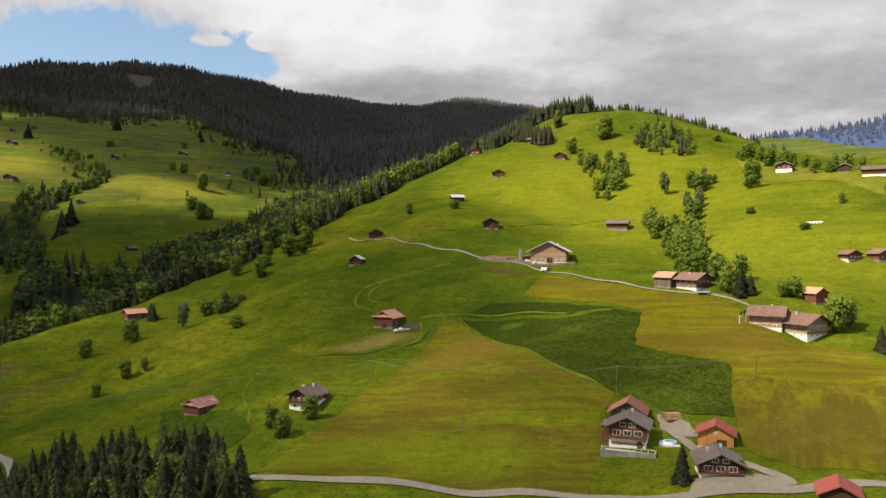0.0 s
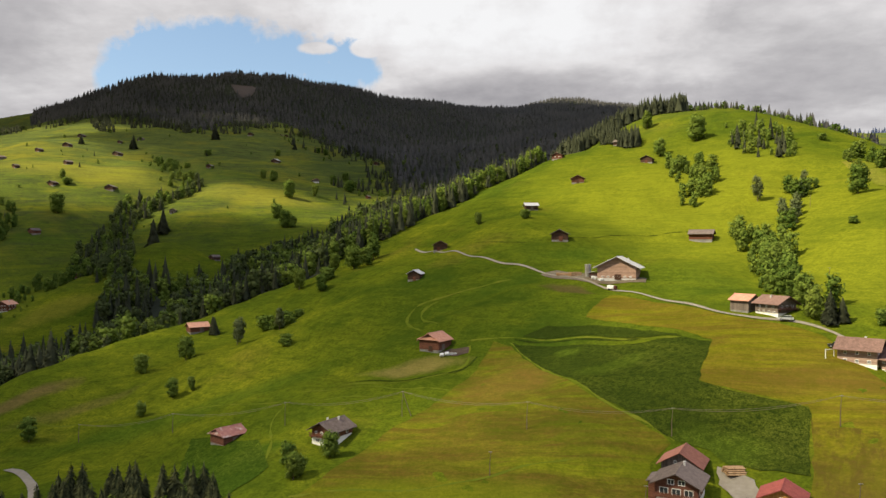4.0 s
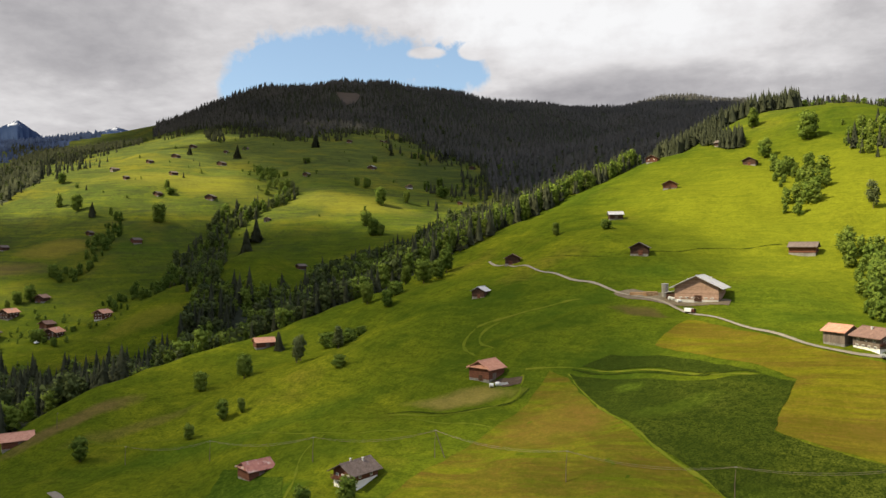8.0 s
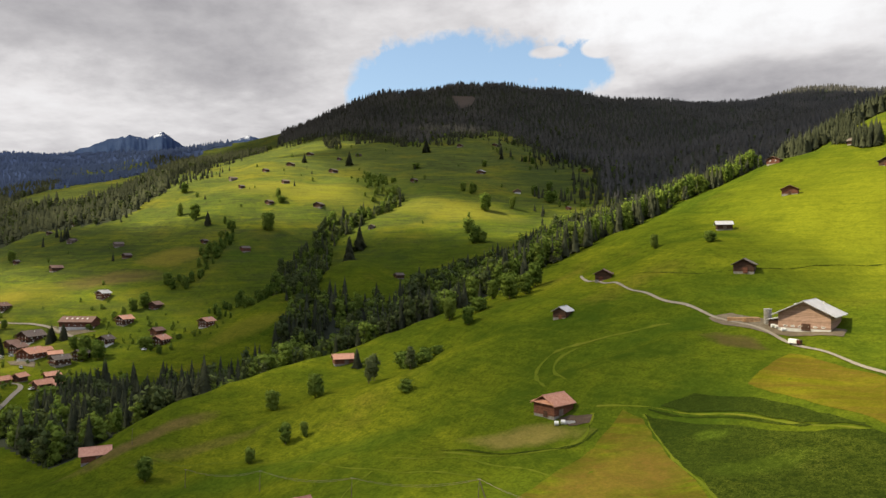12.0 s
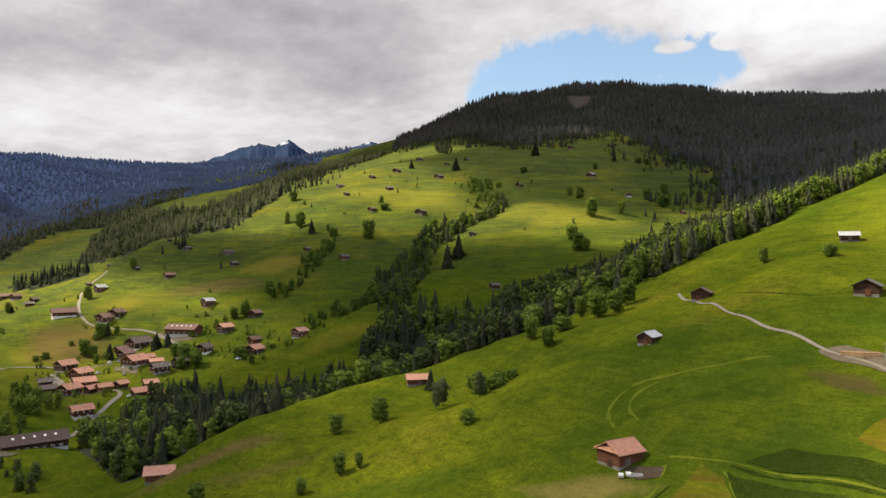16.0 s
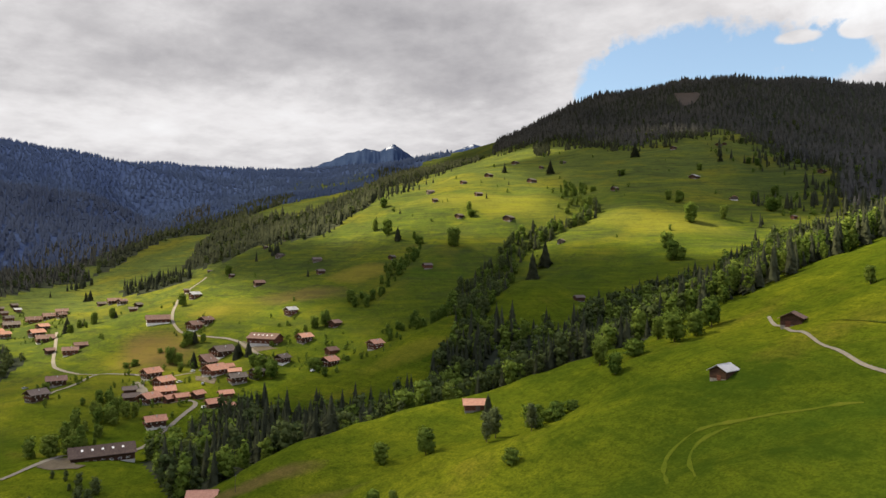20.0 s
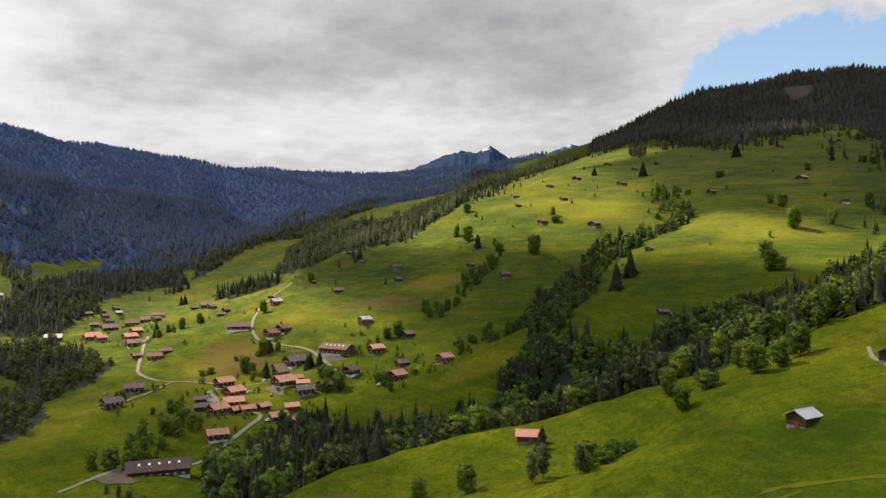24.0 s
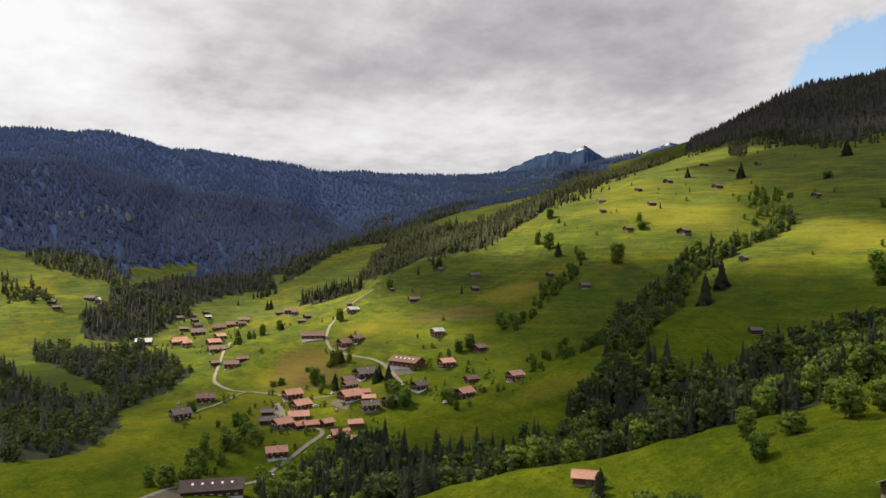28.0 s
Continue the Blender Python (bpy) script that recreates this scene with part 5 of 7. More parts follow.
def plan_woods():
    rng = np.random.default_rng(3)
    broad = [unit(leaf_cloud(10, (6.4, 7.4, 5.6, 8.0)[i], 200, 0.62, np.random.default_rng(60 + i), 0.05, 7 + i)) for i in range(4)]
    far_broad = [unit(leaf_cloud(10, (6.2, 7.2, 8.2)[i], 90, 0.80, np.random.default_rng(67 + i), 0.06, 5 + i)) for i in range(3)]
    open_crowns = [unit(leaf_cloud(10, (5.6, 7.0, 6.2)[i], 380, 0.44, np.random.default_rng(64 + i), 0.04, 11 + 2 * i)) for i in range(3)]
    slender = [unit(leaf_cloud(10, (4.4, 5.0, 3.9)[i], 260, 0.46, np.random.default_rng(264 + i), 0.05, 9 + i)) for i in range(3)]
    firs = [unit(spruce_cloud(10, 4.2, 11, 8, np.random.default_rng(70 + i))) for i in range(4)]
    far_firs = [unit(spruce_cloud(10, 3.8, 7, 6, np.random.default_rng(74 + i))) for i in range(3)]
    far = [unit(far_spruce(10, 4.6, np.random.default_rng(80 + i), 3, 5)) for i in range(5)]
    range_firs = [unit(far_spruce(10, 6.4, np.random.default_rng(86 + i), 3, 5, lift=3.2)) for i in range(5)]

    def clear(scale, share, seed):
        """Leaves natural gaps in the woods."""
        def keep(x, y):
            return np.array([noise.noise(Vector((a / scale, b / scale, seed))) for a, b in zip(x, y)]) > share
        return keep

    def lots(*rows):
        return [(w / len(g), *one) for w, g in rows for one in g]

    def mingled(scale, seed, low, high):
        """Stands of one kind that give way to the other."""
        def keep(x, y):
            v = np.array([noise.noise(Vector((a / scale, b / scale, seed))) + 0.6 * noise.noise(Vector((a / scale * 2.7, b / scale * 2.7, seed + 5))) for a, b in zip(x, y)])
            return (v > low) & (v < high)
        return keep

    woods("gorge_woods", "tall dark spruces standing in the gorge", GORGE_WOODS, 6.6, lots((1, firs)), 8, 20, SPRUCE, rng, reject=mingled(34, 1.0, 0.04, 9))
    woods("gorge_woods", "green deciduous trees filling the wooded gorge", GORGE_WOODS, 8.6, lots((1, broad)), 6, 15, LEAF, rng, reject=mingled(34, 1.0, -0.75, 0.10))
    woods("gorge_woods", "dark leafy alders in the gorge", GORGE_WOODS, 9, lots((1, broad)), 7, 16, LEAF_DARK, rng, reject=mingled(28, 5.0, -0.10, 9))
    woods("gorge_woods", "pale green trees along the sunny edge of the gorge", GORGE_WOODS, 10, lots((1, broad)), 6, 13, LEAF_LIGHT, rng, reject=mingled(36, 7.0, 0.08, 9))
    woods("gorge_woods", "greyish flowering trees in the gorge", GORGE_WOODS, 22, lots((1, broad)), 6, 10, LEAF_GREY, rng, reject=mingled(36, 9.0, 0.10, 9))
    woods("ridge_woods", "dense dark spruces behind the hilltop", CREST_SPRUCES, 4.6, lots((1, [unit(spruce_cloud(10, 5.4, 7, 6, np.random.default_rng(76 + i))) for i in range(2)])), 15, 22, SPRUCE, rng)
    woods("ridge_woods", "low dark spruces along the crest", CREST_ROW, 13, lots((1, firs)), 5, 10, SPRUCE, rng)
    woods("spruce_clump", "dense dark spruces behind the hut", HUT_SPRUCES, 3.6, lots((1, [unit(spruce_cloud(10, 4.8, 10, 9, np.random.default_rng(176 + i))) for i in range(3)])), 10, 17, SPRUCE, rng)
    woods("ridge_woods", "dark spruces behind the hilltop", HILL_BACK_WOODS, 11, lots((1, firs)), 5, 10, SPRUCE, rng)
    woods("ridge_woods", "leafy trees behind the hilltop", HILL_BACK_WOODS, 16, lots((1, broad)), 6, 11, LEAF, rng)
    woods("spruce_stand", "stand of tall dark spruces below the village", SPRUCE_STAND, 5.8, lots((1, [unit(spruce_cloud(10, (4.2, 5.2, 4.6)[i], 15, 11, np.random.default_rng(170 + i))) for i in range(3)])), 11, 21, SPRUCE, rng)
    woods("rim_trees", "sunlit pale green trees along the brow of the hill", RIM_TREES, 8.5, lots((1, slender)), 8, 18, LEAF_LIGHT, rng)
    woods("rim_trees", "green deciduous trees along the brow of the hill", RIM_TREES, 10, lots((1, slender)), 7, 17, LEAF, rng)
    woods("rim_trees", "slender spruces along the brow of the hill", RIM_TREES, 6.5, lots((1, firs)), 10, 22, SPRUCE, rng)
    rim = "gully_trees"
    for poly, gap, mats in ((HILL_CLUMP, 7, (LEAF, LEAF_LIGHT)), (HILL_GULLY, 6.5, (LEAF, LEAF_LIGHT)), (HILL_GULLY_TOP, 7, (LEAF, LEAF_GREY)), (HILL_TOP_CLUMP, 8, (LEAF, LEAF_LIGHT)),
                            (HILL_EAST_ROW, 8, (LEAF, LEAF_LIGHT)), (FARMHOUSE_TREES, 7, (LEAF,)), (ALP_GULLY, 8, (LEAF,)), (LOWER_GULLY, 8, (LEAF,)), (MAIN_GULLY, 7.5, (LEAF, LEAF_DARK)),
                            (SUNLIT_CLUMP, 9, (LEAF_LIGHT, LEAF_LIGHT)), (UPPER_CLUMP, 10, (LEAF,)), (MID_ALP_CLUMP, 8, (LEAF,)), (VILLAGE_HEDGE, 7, (LEAF, LEAF_LIGHT)), (STREAM_TREES, 7, (LEAF_DARK,))):
        size, bare = ((4, 15), -0.35) if poly is MAIN_GULLY else ((3, 12), -0.22)
        for i, m in enumerate(mats):
            woods(rim, "clump of leafy green trees in a fold of the slope", poly, gap * (1.35 if len(mats) > 1 else 1), lots((1, open_crowns)), *size, m, rng, reject=clear(22, bare, 11.0 + i))
    for poly, gap in ((MAIN_GULLY, 11), (CREST_CLUMP, 9), (CREST_PATCH, 20), (HILL_TOP_CLUMP, 16)):
        woods("spruce_clump", "clump of dark spruces on the hillside", poly, gap, lots((1, firs)), 8, 17, SPRUCE, rng)
    woods("corner_woods", "tall dark spruces and beeches beside the valley road", CORNER_SPRUCES, 3.9, lots((1, [unit(spruce_cloud(10, (4.4, 5.6, 4.8, 5.2)[i], 44, 30, np.random.default_rng(90 + i), 0.04, 0.7, 0.6, (0.62, 0.8, 0.7, 0.9)[i])) for i in range(4)])), 6, 15, SPRUCE_NEAR, rng, reject=mingled(20, 3.0, -0.5, 9))
    woods("corner_woods", "leafy green trees among the roadside spruces", CORNER_SPRUCES, 7.5, lots((1, [unit(leaf_cloud(10, 6.6, 1900, 0.30, np.random.default_rng(95 + i), 0.05, 14)) for i in range(2)])), 5, 9.5, LEAF, rng)
    alp = [(-300, 560), (-560, 520), (-760, 660), (-720, 1000), (-600, 1280), (-480, 1300), (-300, 1120), (-250, 840)]
    woods("alp_bushes", "scattered green bushes and young trees on the alp", alp, 34, lots((1, far_broad)), 2.0, 7, LEAF, rng, reject=mingled(70, 21.0, 0.20, 9))
    woods("alp_bushes", "single small spruces on the alp", alp, 46, lots((1, far_firs)), 4, 11, SPRUCE, rng, reject=mingled(90, 27.0, 0.36, 9))
    slope = [(-420, 470), (-600, 420), (-700, 480), (-640, 560), (-480, 560)]
    woods("alp_bushes", "hedges and bushes on the slope above the village", slope, 22, lots((1, far_broad)), 2.0, 6, LEAF, rng, reject=mingled(40, 31.0, 0.26, 9))
    homes = np.array([q[:2] for q in VILLAGE_HOUSES + VILLAGE_HOUSES_A + VILLAGE_HOUSES_B + VILLAGE_HOUSES_C + VALLEY_HOUSES])

    def gardens(x, y):
        gap_ = np.hypot(x[:, None] - homes[:, 0], y[:, None] - homes[:, 1]).min(1)
        return (gap_ > 10.5) & (gap_ < 21) & mingled(25, 41.0, 0.02, 9)(x, y)

    village = [(-300, 260), (-480, 280), (-560, 400), (-800, 330), (-960, 300), (-960, 470), (-760, 480), (-560, 460), (-420, 500), (-320, 500)]
    woods("garden_bushes", "garden bushes and fruit trees between the houses", village, 8, lots((1, far_broad)), 1.6, 5.5, LEAF, rng, reject=gardens)
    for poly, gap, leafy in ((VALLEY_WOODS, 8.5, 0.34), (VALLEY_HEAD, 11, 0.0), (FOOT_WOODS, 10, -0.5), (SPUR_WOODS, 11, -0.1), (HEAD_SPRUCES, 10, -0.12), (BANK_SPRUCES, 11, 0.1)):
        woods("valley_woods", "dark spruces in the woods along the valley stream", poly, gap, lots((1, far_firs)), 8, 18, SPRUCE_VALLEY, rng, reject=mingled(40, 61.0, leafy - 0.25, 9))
        if poly is FOOT_WOODS:
            continue
        woods("valley_woods", "leafy trees in the valley woods", poly, gap * 1.15, lots((1, far_broad)), 6, 13, LEAF_DARK, rng, reject=mingled(40, 61.0, -9, leafy))
    woods("shoulder_woods", "dark spruce forest over the valley shoulder", SHOULDER_WOODS, 9.5, lots((1, far)), 9, 20, SPRUCE, rng, (SHOULDER_GLADE,), reject=mingled(45, 51.0, -0.16, 9), lean=0.8)
    woods("shoulder_woods", "tall dark spruces in a row across the meadow", SHOULDER_STRIP, 10, lots((1, far_firs)), 12, 21, SPRUCE, rng, reject=mingled(30, 53.0, -0.25, 9))
    woods("shoulder_woods", "dark spruces in a row above the hamlet", ROAD_SPRUCES, 9, lots((1, far_firs)), 10, 18, SPRUCE, rng, reject=mingled(25, 55.0, -0.15, 9))
    woods("shoulder_woods", "pale bushes below the row of spruces", SHOULDER_STRIP, 17, lots((1, far_broad)), 6, 11, LEAF_GREY, rng)
    woods("shoulder_woods", "leafy trees along the forest on the shoulder", SHOULDER_WOODS, 14, lots((1, far_broad)), 6, 13, LEAF_DARK, rng, (SHOULDER_GLADE,), reject=mingled(45, 51.0, -9, 0.05))
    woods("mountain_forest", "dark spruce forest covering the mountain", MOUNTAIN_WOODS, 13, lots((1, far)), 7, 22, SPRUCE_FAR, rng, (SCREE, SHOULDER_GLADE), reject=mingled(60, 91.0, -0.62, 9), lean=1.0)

    woods("mountain_forest", "pale leafy trees among the mountain spruces", [(-1000, 1560), (-640, 1500), (-420, 1640), (-200, 1150), (-90, 900), (60, 1000), (0, 1700), (-500, 2100), (-900, 1900)], 40, lots((1, far_broad)), 8, 14, LEAF_DARK, rng, reject=mingled(120, 93.0, 0.0, 9))

    def near_edge(poly, reach, seed):
        """Keeps the uneven fringe of trees along the edge of a forest."""
        a = np.array(poly, float)
        b = np.roll(a, -1, axis=0)
        edge = np.concatenate([a + (b - a) * s for s in np.linspace(0, 1, 12, endpoint=False)])

        def keep(x, y):
            gap_ = np.hypot(x[:, None] - edge[:, 0], y[:, None] - edge[:, 1]).min(1)
            v = np.array([noise.noise(Vector((p / 45, q / 45, seed))) + 0.5 * noise.noise(Vector((p / 14, q / 14, seed))) for p, q in zip(x, y)])
            return gap_ < reach * (0.25 + 1.9 * v)
        return keep

    fringe = [(-1180, 1560), (-1000, 1200), (-700, 1150), (-420, 1050), (-220, 860), (-60, 800), (-60, 930), (-240, 1330), (-420, 1650), (-560, 1740), (-700, 1640), (-1000, 1720)]
    woods("mountain_forest", "spruces straying from the forest onto the alp", fringe, 11, lots((1, far_firs)), 8, 20, SPRUCE, rng, reject=near_edge(MOUNTAIN_WOODS, 75, 71.0))
    woods("mountain_forest", "leafy bushes along the upper edge of the alp", fringe, 18, lots((1, far_broad)), 4, 9, LEAF, rng, reject=near_edge(MOUNTAIN_WOODS, 80, 77.0))
    ledge = [(-700, 600), (-640, 760), (-800, 1050), (-960, 1300), (-1080, 1300), (-960, 1000), (-820, 760)]
    woods("shoulder_woods", "spruces straying from the forest onto the meadow", ledge, 12, lots((1, far_firs)), 7, 19, SPRUCE, rng, reject=near_edge(SHOULDER_WOODS, 70, 81.0))
    woods("range_forest", "spruce forest in haze-blue colour on the nearer spur of the range", RANGE_NEAR, 14, lots((1, range_firs)), 11, 21, SPRUCE_HAZE_DARK, rng, (RANGE_CLEARING,), lean=0.6)
    woods("range_forest", "spruce forest in haze-blue colour on the far range", RANGE_WOODS, 18.5, lots((1, range_firs)), 11, 19, SPRUCE_HAZE, rng, (RANGE_CLEARING, RANGE_NEAR), lean=0.6)
    woods("east_forest", "spruce forest in haze-blue colour on the eastern mountain", EAST_WOODS, 34, lots((1, far)), 14, 28, SPRUCE_HAZE_DARK, rng)


plan_woods()

for kind_, group_, places_ in (("broadleaf_tree", "trees on the meadows", BROADLEAF_TREES + BROADLEAF_TREES_A), ("light_tree", "trees on the meadows", LIGHT_TREES),
                               ("thin_tree", "trees on the meadows", THIN_TREES), ("spruce", "spruces on the slopes", SPRUCES), ("bush", "bushes on the meadows", BUSHES)):
    for x_, y_, h_ in places_:
        plant(kind_, x_, y_, h_, group_)


# ---- fields and roads, draped over the ground ----
from mathutils.geometry import delaunay_2d_cdt


def draped(name, label, poly, mat, step=4.0, lift=0.12, category="field"):
    """A patch of ground cover inside a closed line."""
    ring = []
    n = len(poly)
    rng = np.random.default_rng(len(name) + n)
    for i in range(n):
        a, b = np.array(poly[i], float), np.array(poly[(i + 1) % n], float)
        k = max(1, int(np.linalg.norm(b - a) / step))
        side = np.array((a[1] - b[1], b[0] - a[0])) / (np.linalg.norm(b - a) + 1e-6)
        for j in range(k):
            ring.append(tuple(a + (b - a) * j / k + side * rng.normal(0, 0.07 * step) * (j > 0)))
    ix, iy = scatter(poly, step, rng)
    pts = [Vector(p) for p in ring] + [Vector((float(u), float(v))) for u, v in zip(ix, iy)]
    m = len(ring)
    v, _, f, *_ = delaunay_2d_cdt(pts, [(i, (i + 1) % m) for i in range(m)], [list(range(m))], 1, 1e-4)
    x, y = np.array([p.x for p in v]), np.array([p.y for p in v])
    z = heights(x, y) + lift
    me = mesh_of(name, np.stack([x, y, z], -1).tolist(), f, mat, True)
    return tagged(new(name, me), label, category, kind="structure")


def smooth_line(pts, step):
    p = np.array(pts, float)
    p = np.concatenate([[2 * p[0] - p[1]], p, [2 * p[-1] - p[-2]]])
    out = []
    for i in range(1, len(p) - 2):
        n = max(2, int(np.linalg.norm(p[i + 1] - p[i]) / step))
        for j in range(n):
            s = j / n
            out.append(0.5 * (2 * p[i] + (p[i + 1] - p[i - 1]) * s + (2 * p[i - 1] - 5 * p[i] + 4 * p[i + 1] - p[i + 2]) * s * s
                              + (3 * p[i] - p[i - 1] - 3 * p[i + 1] + p[i + 2]) * s ** 3))
    return np.array(out + [p[-2]])


def ribbon(name, label, pts, width, mat, lift=0.2, category="road", ragged=0.0):
    """A road or path along a line."""
    line = smooth_line(pts, 2.5)
    rng = np.random.default_rng(len(pts))
    d = np.gradient(line, axis=0)
    d /= np.linalg.norm(d, axis=1)[:, None]
    side = np.stack([-d[:, 1], d[:, 0]], -1)
    w = width * 0.5 * (1 + ragged * rng.normal(0, 1, len(line)))[:, None]
    rows = np.stack([line - side * w, line, line + side * w], 1)
    z = heights(rows[..., 0], rows[..., 1]) + lift
    z = np.maximum(z, z.mean(1)[:, None] - 0.3)
    v = np.concatenate([rows, z[..., None]], -1).reshape(-1, 3)
    i = np.arange(len(line) - 1)[:, None] * 3
    f = np.concatenate([i + (0, 1, 4, 3), i + (1, 2, 5, 4)]).tolist()
    return tagged(new(name, mesh_of(name, v.tolist(), f, mat, True)), label, category, kind="structure")


draped("tall_grass_field", "dark green uncut grass field", TALL_FIELD, TALL, 3.0, 0.20)
draped("tall_grass_field", "lush uncut grass between barn and chalet", UNCUT_PATCH, UNCUT, 2.0, 0.16)
draped("tall_grass_field", "dark green uncut strip beside the track", TALL_STRIP, TALL, 3.0, 0.20)
draped("mown_field", "yellow-green mown meadow with brown patches", MOWN_FIELD, MOWN, 3.0, 0.08)
draped("mown_field", "mown meadow below the farmhouses", MOWN_UPPER, MOWN_TOP, 3.0, 0.08)
draped("mown_field", "mown meadow with brown cutting stripes", MOWN_LOWER, MOWN_SIDE, 3.0, 0.09)
draped("flower_meadow", "pale mown meadow on the hilltop", HILL_TOP_MEADOW, YELLOW, 5.0, 0.2)
draped("scree_patch", "bare brown scree under the summit", SCREE, SCREE_ROCK, 12.0, 1.2, "scree")
draped("farm_yard", "bare gravel yard before the farm barn", FARM_YARD, EARTH, 2.0, 0.16)
draped("farm_yard", "trodden dark earth beside the hay barn", YARD_BARN, SOIL, 1.5, 0.16)
ribbon("valley_road", "narrow grey asphalt road through the valley", VALLEY_ROAD, 2.9, ROAD, 0.25)
ribbon("yard_lane", "gravel lane between the chalets", YARD_LANE, 2.4, ROAD, 0.28, ragged=0.1)
ribbon("farm_lane", "narrow pale lane up to the farm", FARM_LANE, 1.25, ROAD, 0.25)
ribbon("west_road", "narrow grey road beside the woods", WEST_ROAD, 2.4, ROAD, 0.25)
for name_, line_ in (("village_road", VILLAGE_ROAD), ("village_road", WEST_VILLAGE_ROAD), ("village_road", LOWER_ROAD), ("village_lane", HAMLET_LANE)):
    ribbon(name_, "narrow grey village road", line_, 2.7, ROAD, 0.35)
for line_, w_ in ((BARN_PATH, 0.7), (MEADOW_PATH, 0.7), (LOOP_TRACK, 1.0), (LOOP_INNER, 0.9), (SIDE_PATH, 0.5), (FIELD_EDGE, 0.6)):
    ribbon("meadow_path", "trodden grassy path across the meadow", line_, w_, TRACK, 0.11, "path", 0.45)


for line_ in TURF_LINES:
    ribbon("meadow_path", "faint trodden line across the grass", line_, 0.55, TRACK, 0.10, "path", 0.5)
for line_ in DARK_LINES:
    ribbon("grass_ledge", "dark green ledge of taller grass along the slope", line_, 0.7, TALL, 0.14, "grass", 0.5)
draped("paved_yard", "grey gravel apron before the chalet", CHALET_APRON, ROAD, 2.0, 0.22, "yard")
draped("paved_yard", "pale gravel yard between chalet and barn", CHALET_YARD, ROAD, 2.0, 0.20, "yard")
for poly_, label_ in ((VILLAGE_SQUARE, "grey paved square between the village houses"), (BARN_APRON, "bare gravel apron before the village barn"), (DIG_YARD, "bare brown yard between the village houses"),
                      (STREAM_YARD, "gravel yard beside the long dark barn")):
    draped("village_yard", label_, poly_, ROAD if poly_ is VILLAGE_SQUARE else EARTH, 3.0, 0.3, "yard")


def cliff(x, y, seed):
    """A pale crag that stands out of the forest slope."""
    rng = np.random.default_rng(seed)
    n, rows = 9, 5
    w, h = rng.uniform(3, 6), rng.uniform(11, 15)
    v = []
    for r in range(rows):
        q = r / (rows - 1)
        for i in range(n):
            a = 2 * math.pi * i / n
            k = (1 - 0.45 * q) * rng.uniform(0.75, 1.2)
            v.append((math.cos(a) * w * 0.6 * k - 3 * q, math.sin(a) * w * k, h * q + rng.uniform(-1, 1) - 3))
    f = [(r * n + i, r * n + (i + 1) % n, (r + 1) * n + (i + 1) % n, (r + 1) * n + i) for r in range(rows - 1) for i in range(n)] + [tuple(range((rows - 1) * n, rows * n))]
    ob = new("cliff", mesh_of("cliff", v, f, STONE))
    ob.matrix_world = pose(x + 14, y - 2, ground_z(x, y), 0, 0, float(rng.uniform(-20, 20)))
    tagged(ob, "pale rock face among the dark forest", "cliff", "rock faces of the range")


for i_, (x_, y_) in enumerate(CLIFFS):
    cliff(x_, y_, 300 + i_)


# ---- buildings ----
# local axes: the ridge runs along y, the front gable looks towards -y
def roof_slabs(w, l, eave, rise, over, front, thick):
    """The two leaning slabs of a gable roof."""
    run = w / 2 + over
    drop = rise * over / (w / 2)
    made = []
    for s in (-1, 1):
        ring = [(0, eave + rise + 0.10), (0, eave + rise + 0.10 + thick), (s * run, eave - drop + 0.10 + thick), (s * run, eave - drop + 0.10)]
        if s > 0:
            ring.reverse()
        made.append(Solid().prism(ring, -l / 2 - front, l / 2 + front * 0.7))
    return made


def window(parent, x, y, z, w, h, face, shutters=False, name="window"):
    """A window with frame, pane and cross bar on the wall that looks along face ('-y', '+x' or '-x')."""
    def at(a, d0, d1, z0, z1, b):
        if face == "-y":
            return (x + a, y - d1, z + z0, x + b, y - d0, z + z1)
        s = 1 if face == "+x" else -1
        u = sorted((x + s * d0, x + s * d1))
        return (u[0], y + a, z + z0, u[1], y + b, z + z1)

    k = 0.12
    fr = Solid()
    for a, b, z0, z1 in ((-w / 2, -w / 2 + k, 0, h), (w / 2 - k, w / 2, 0, h), (-w / 2 + k, w / 2 - k, 0, k), (-w / 2 + k, w / 2 - k, h - k, h), (-0.04, 0.04, k, h - k)):
        fr.box(*at(a, -0.02, 0.10, z0, z1, b))
    win = part(name, fr.mesh("window", FRAME_WHITE), parent)
    part("pane", Solid().box(*at(-w / 2 + k, -0.03, 0.04, k, h - k, w / 2 - k)).mesh("pane", GLASS), win)
    if shutters:
        for s in (-1, 1):
            a, b = sorted((s * (w / 2 + 0.04), s * (w / 2 + 0.5)))
            part("shutter", Solid().box(*at(a, 0.0, 0.07, 0, h, b)).mesh("shutter", SHUTTER), win)
    return win


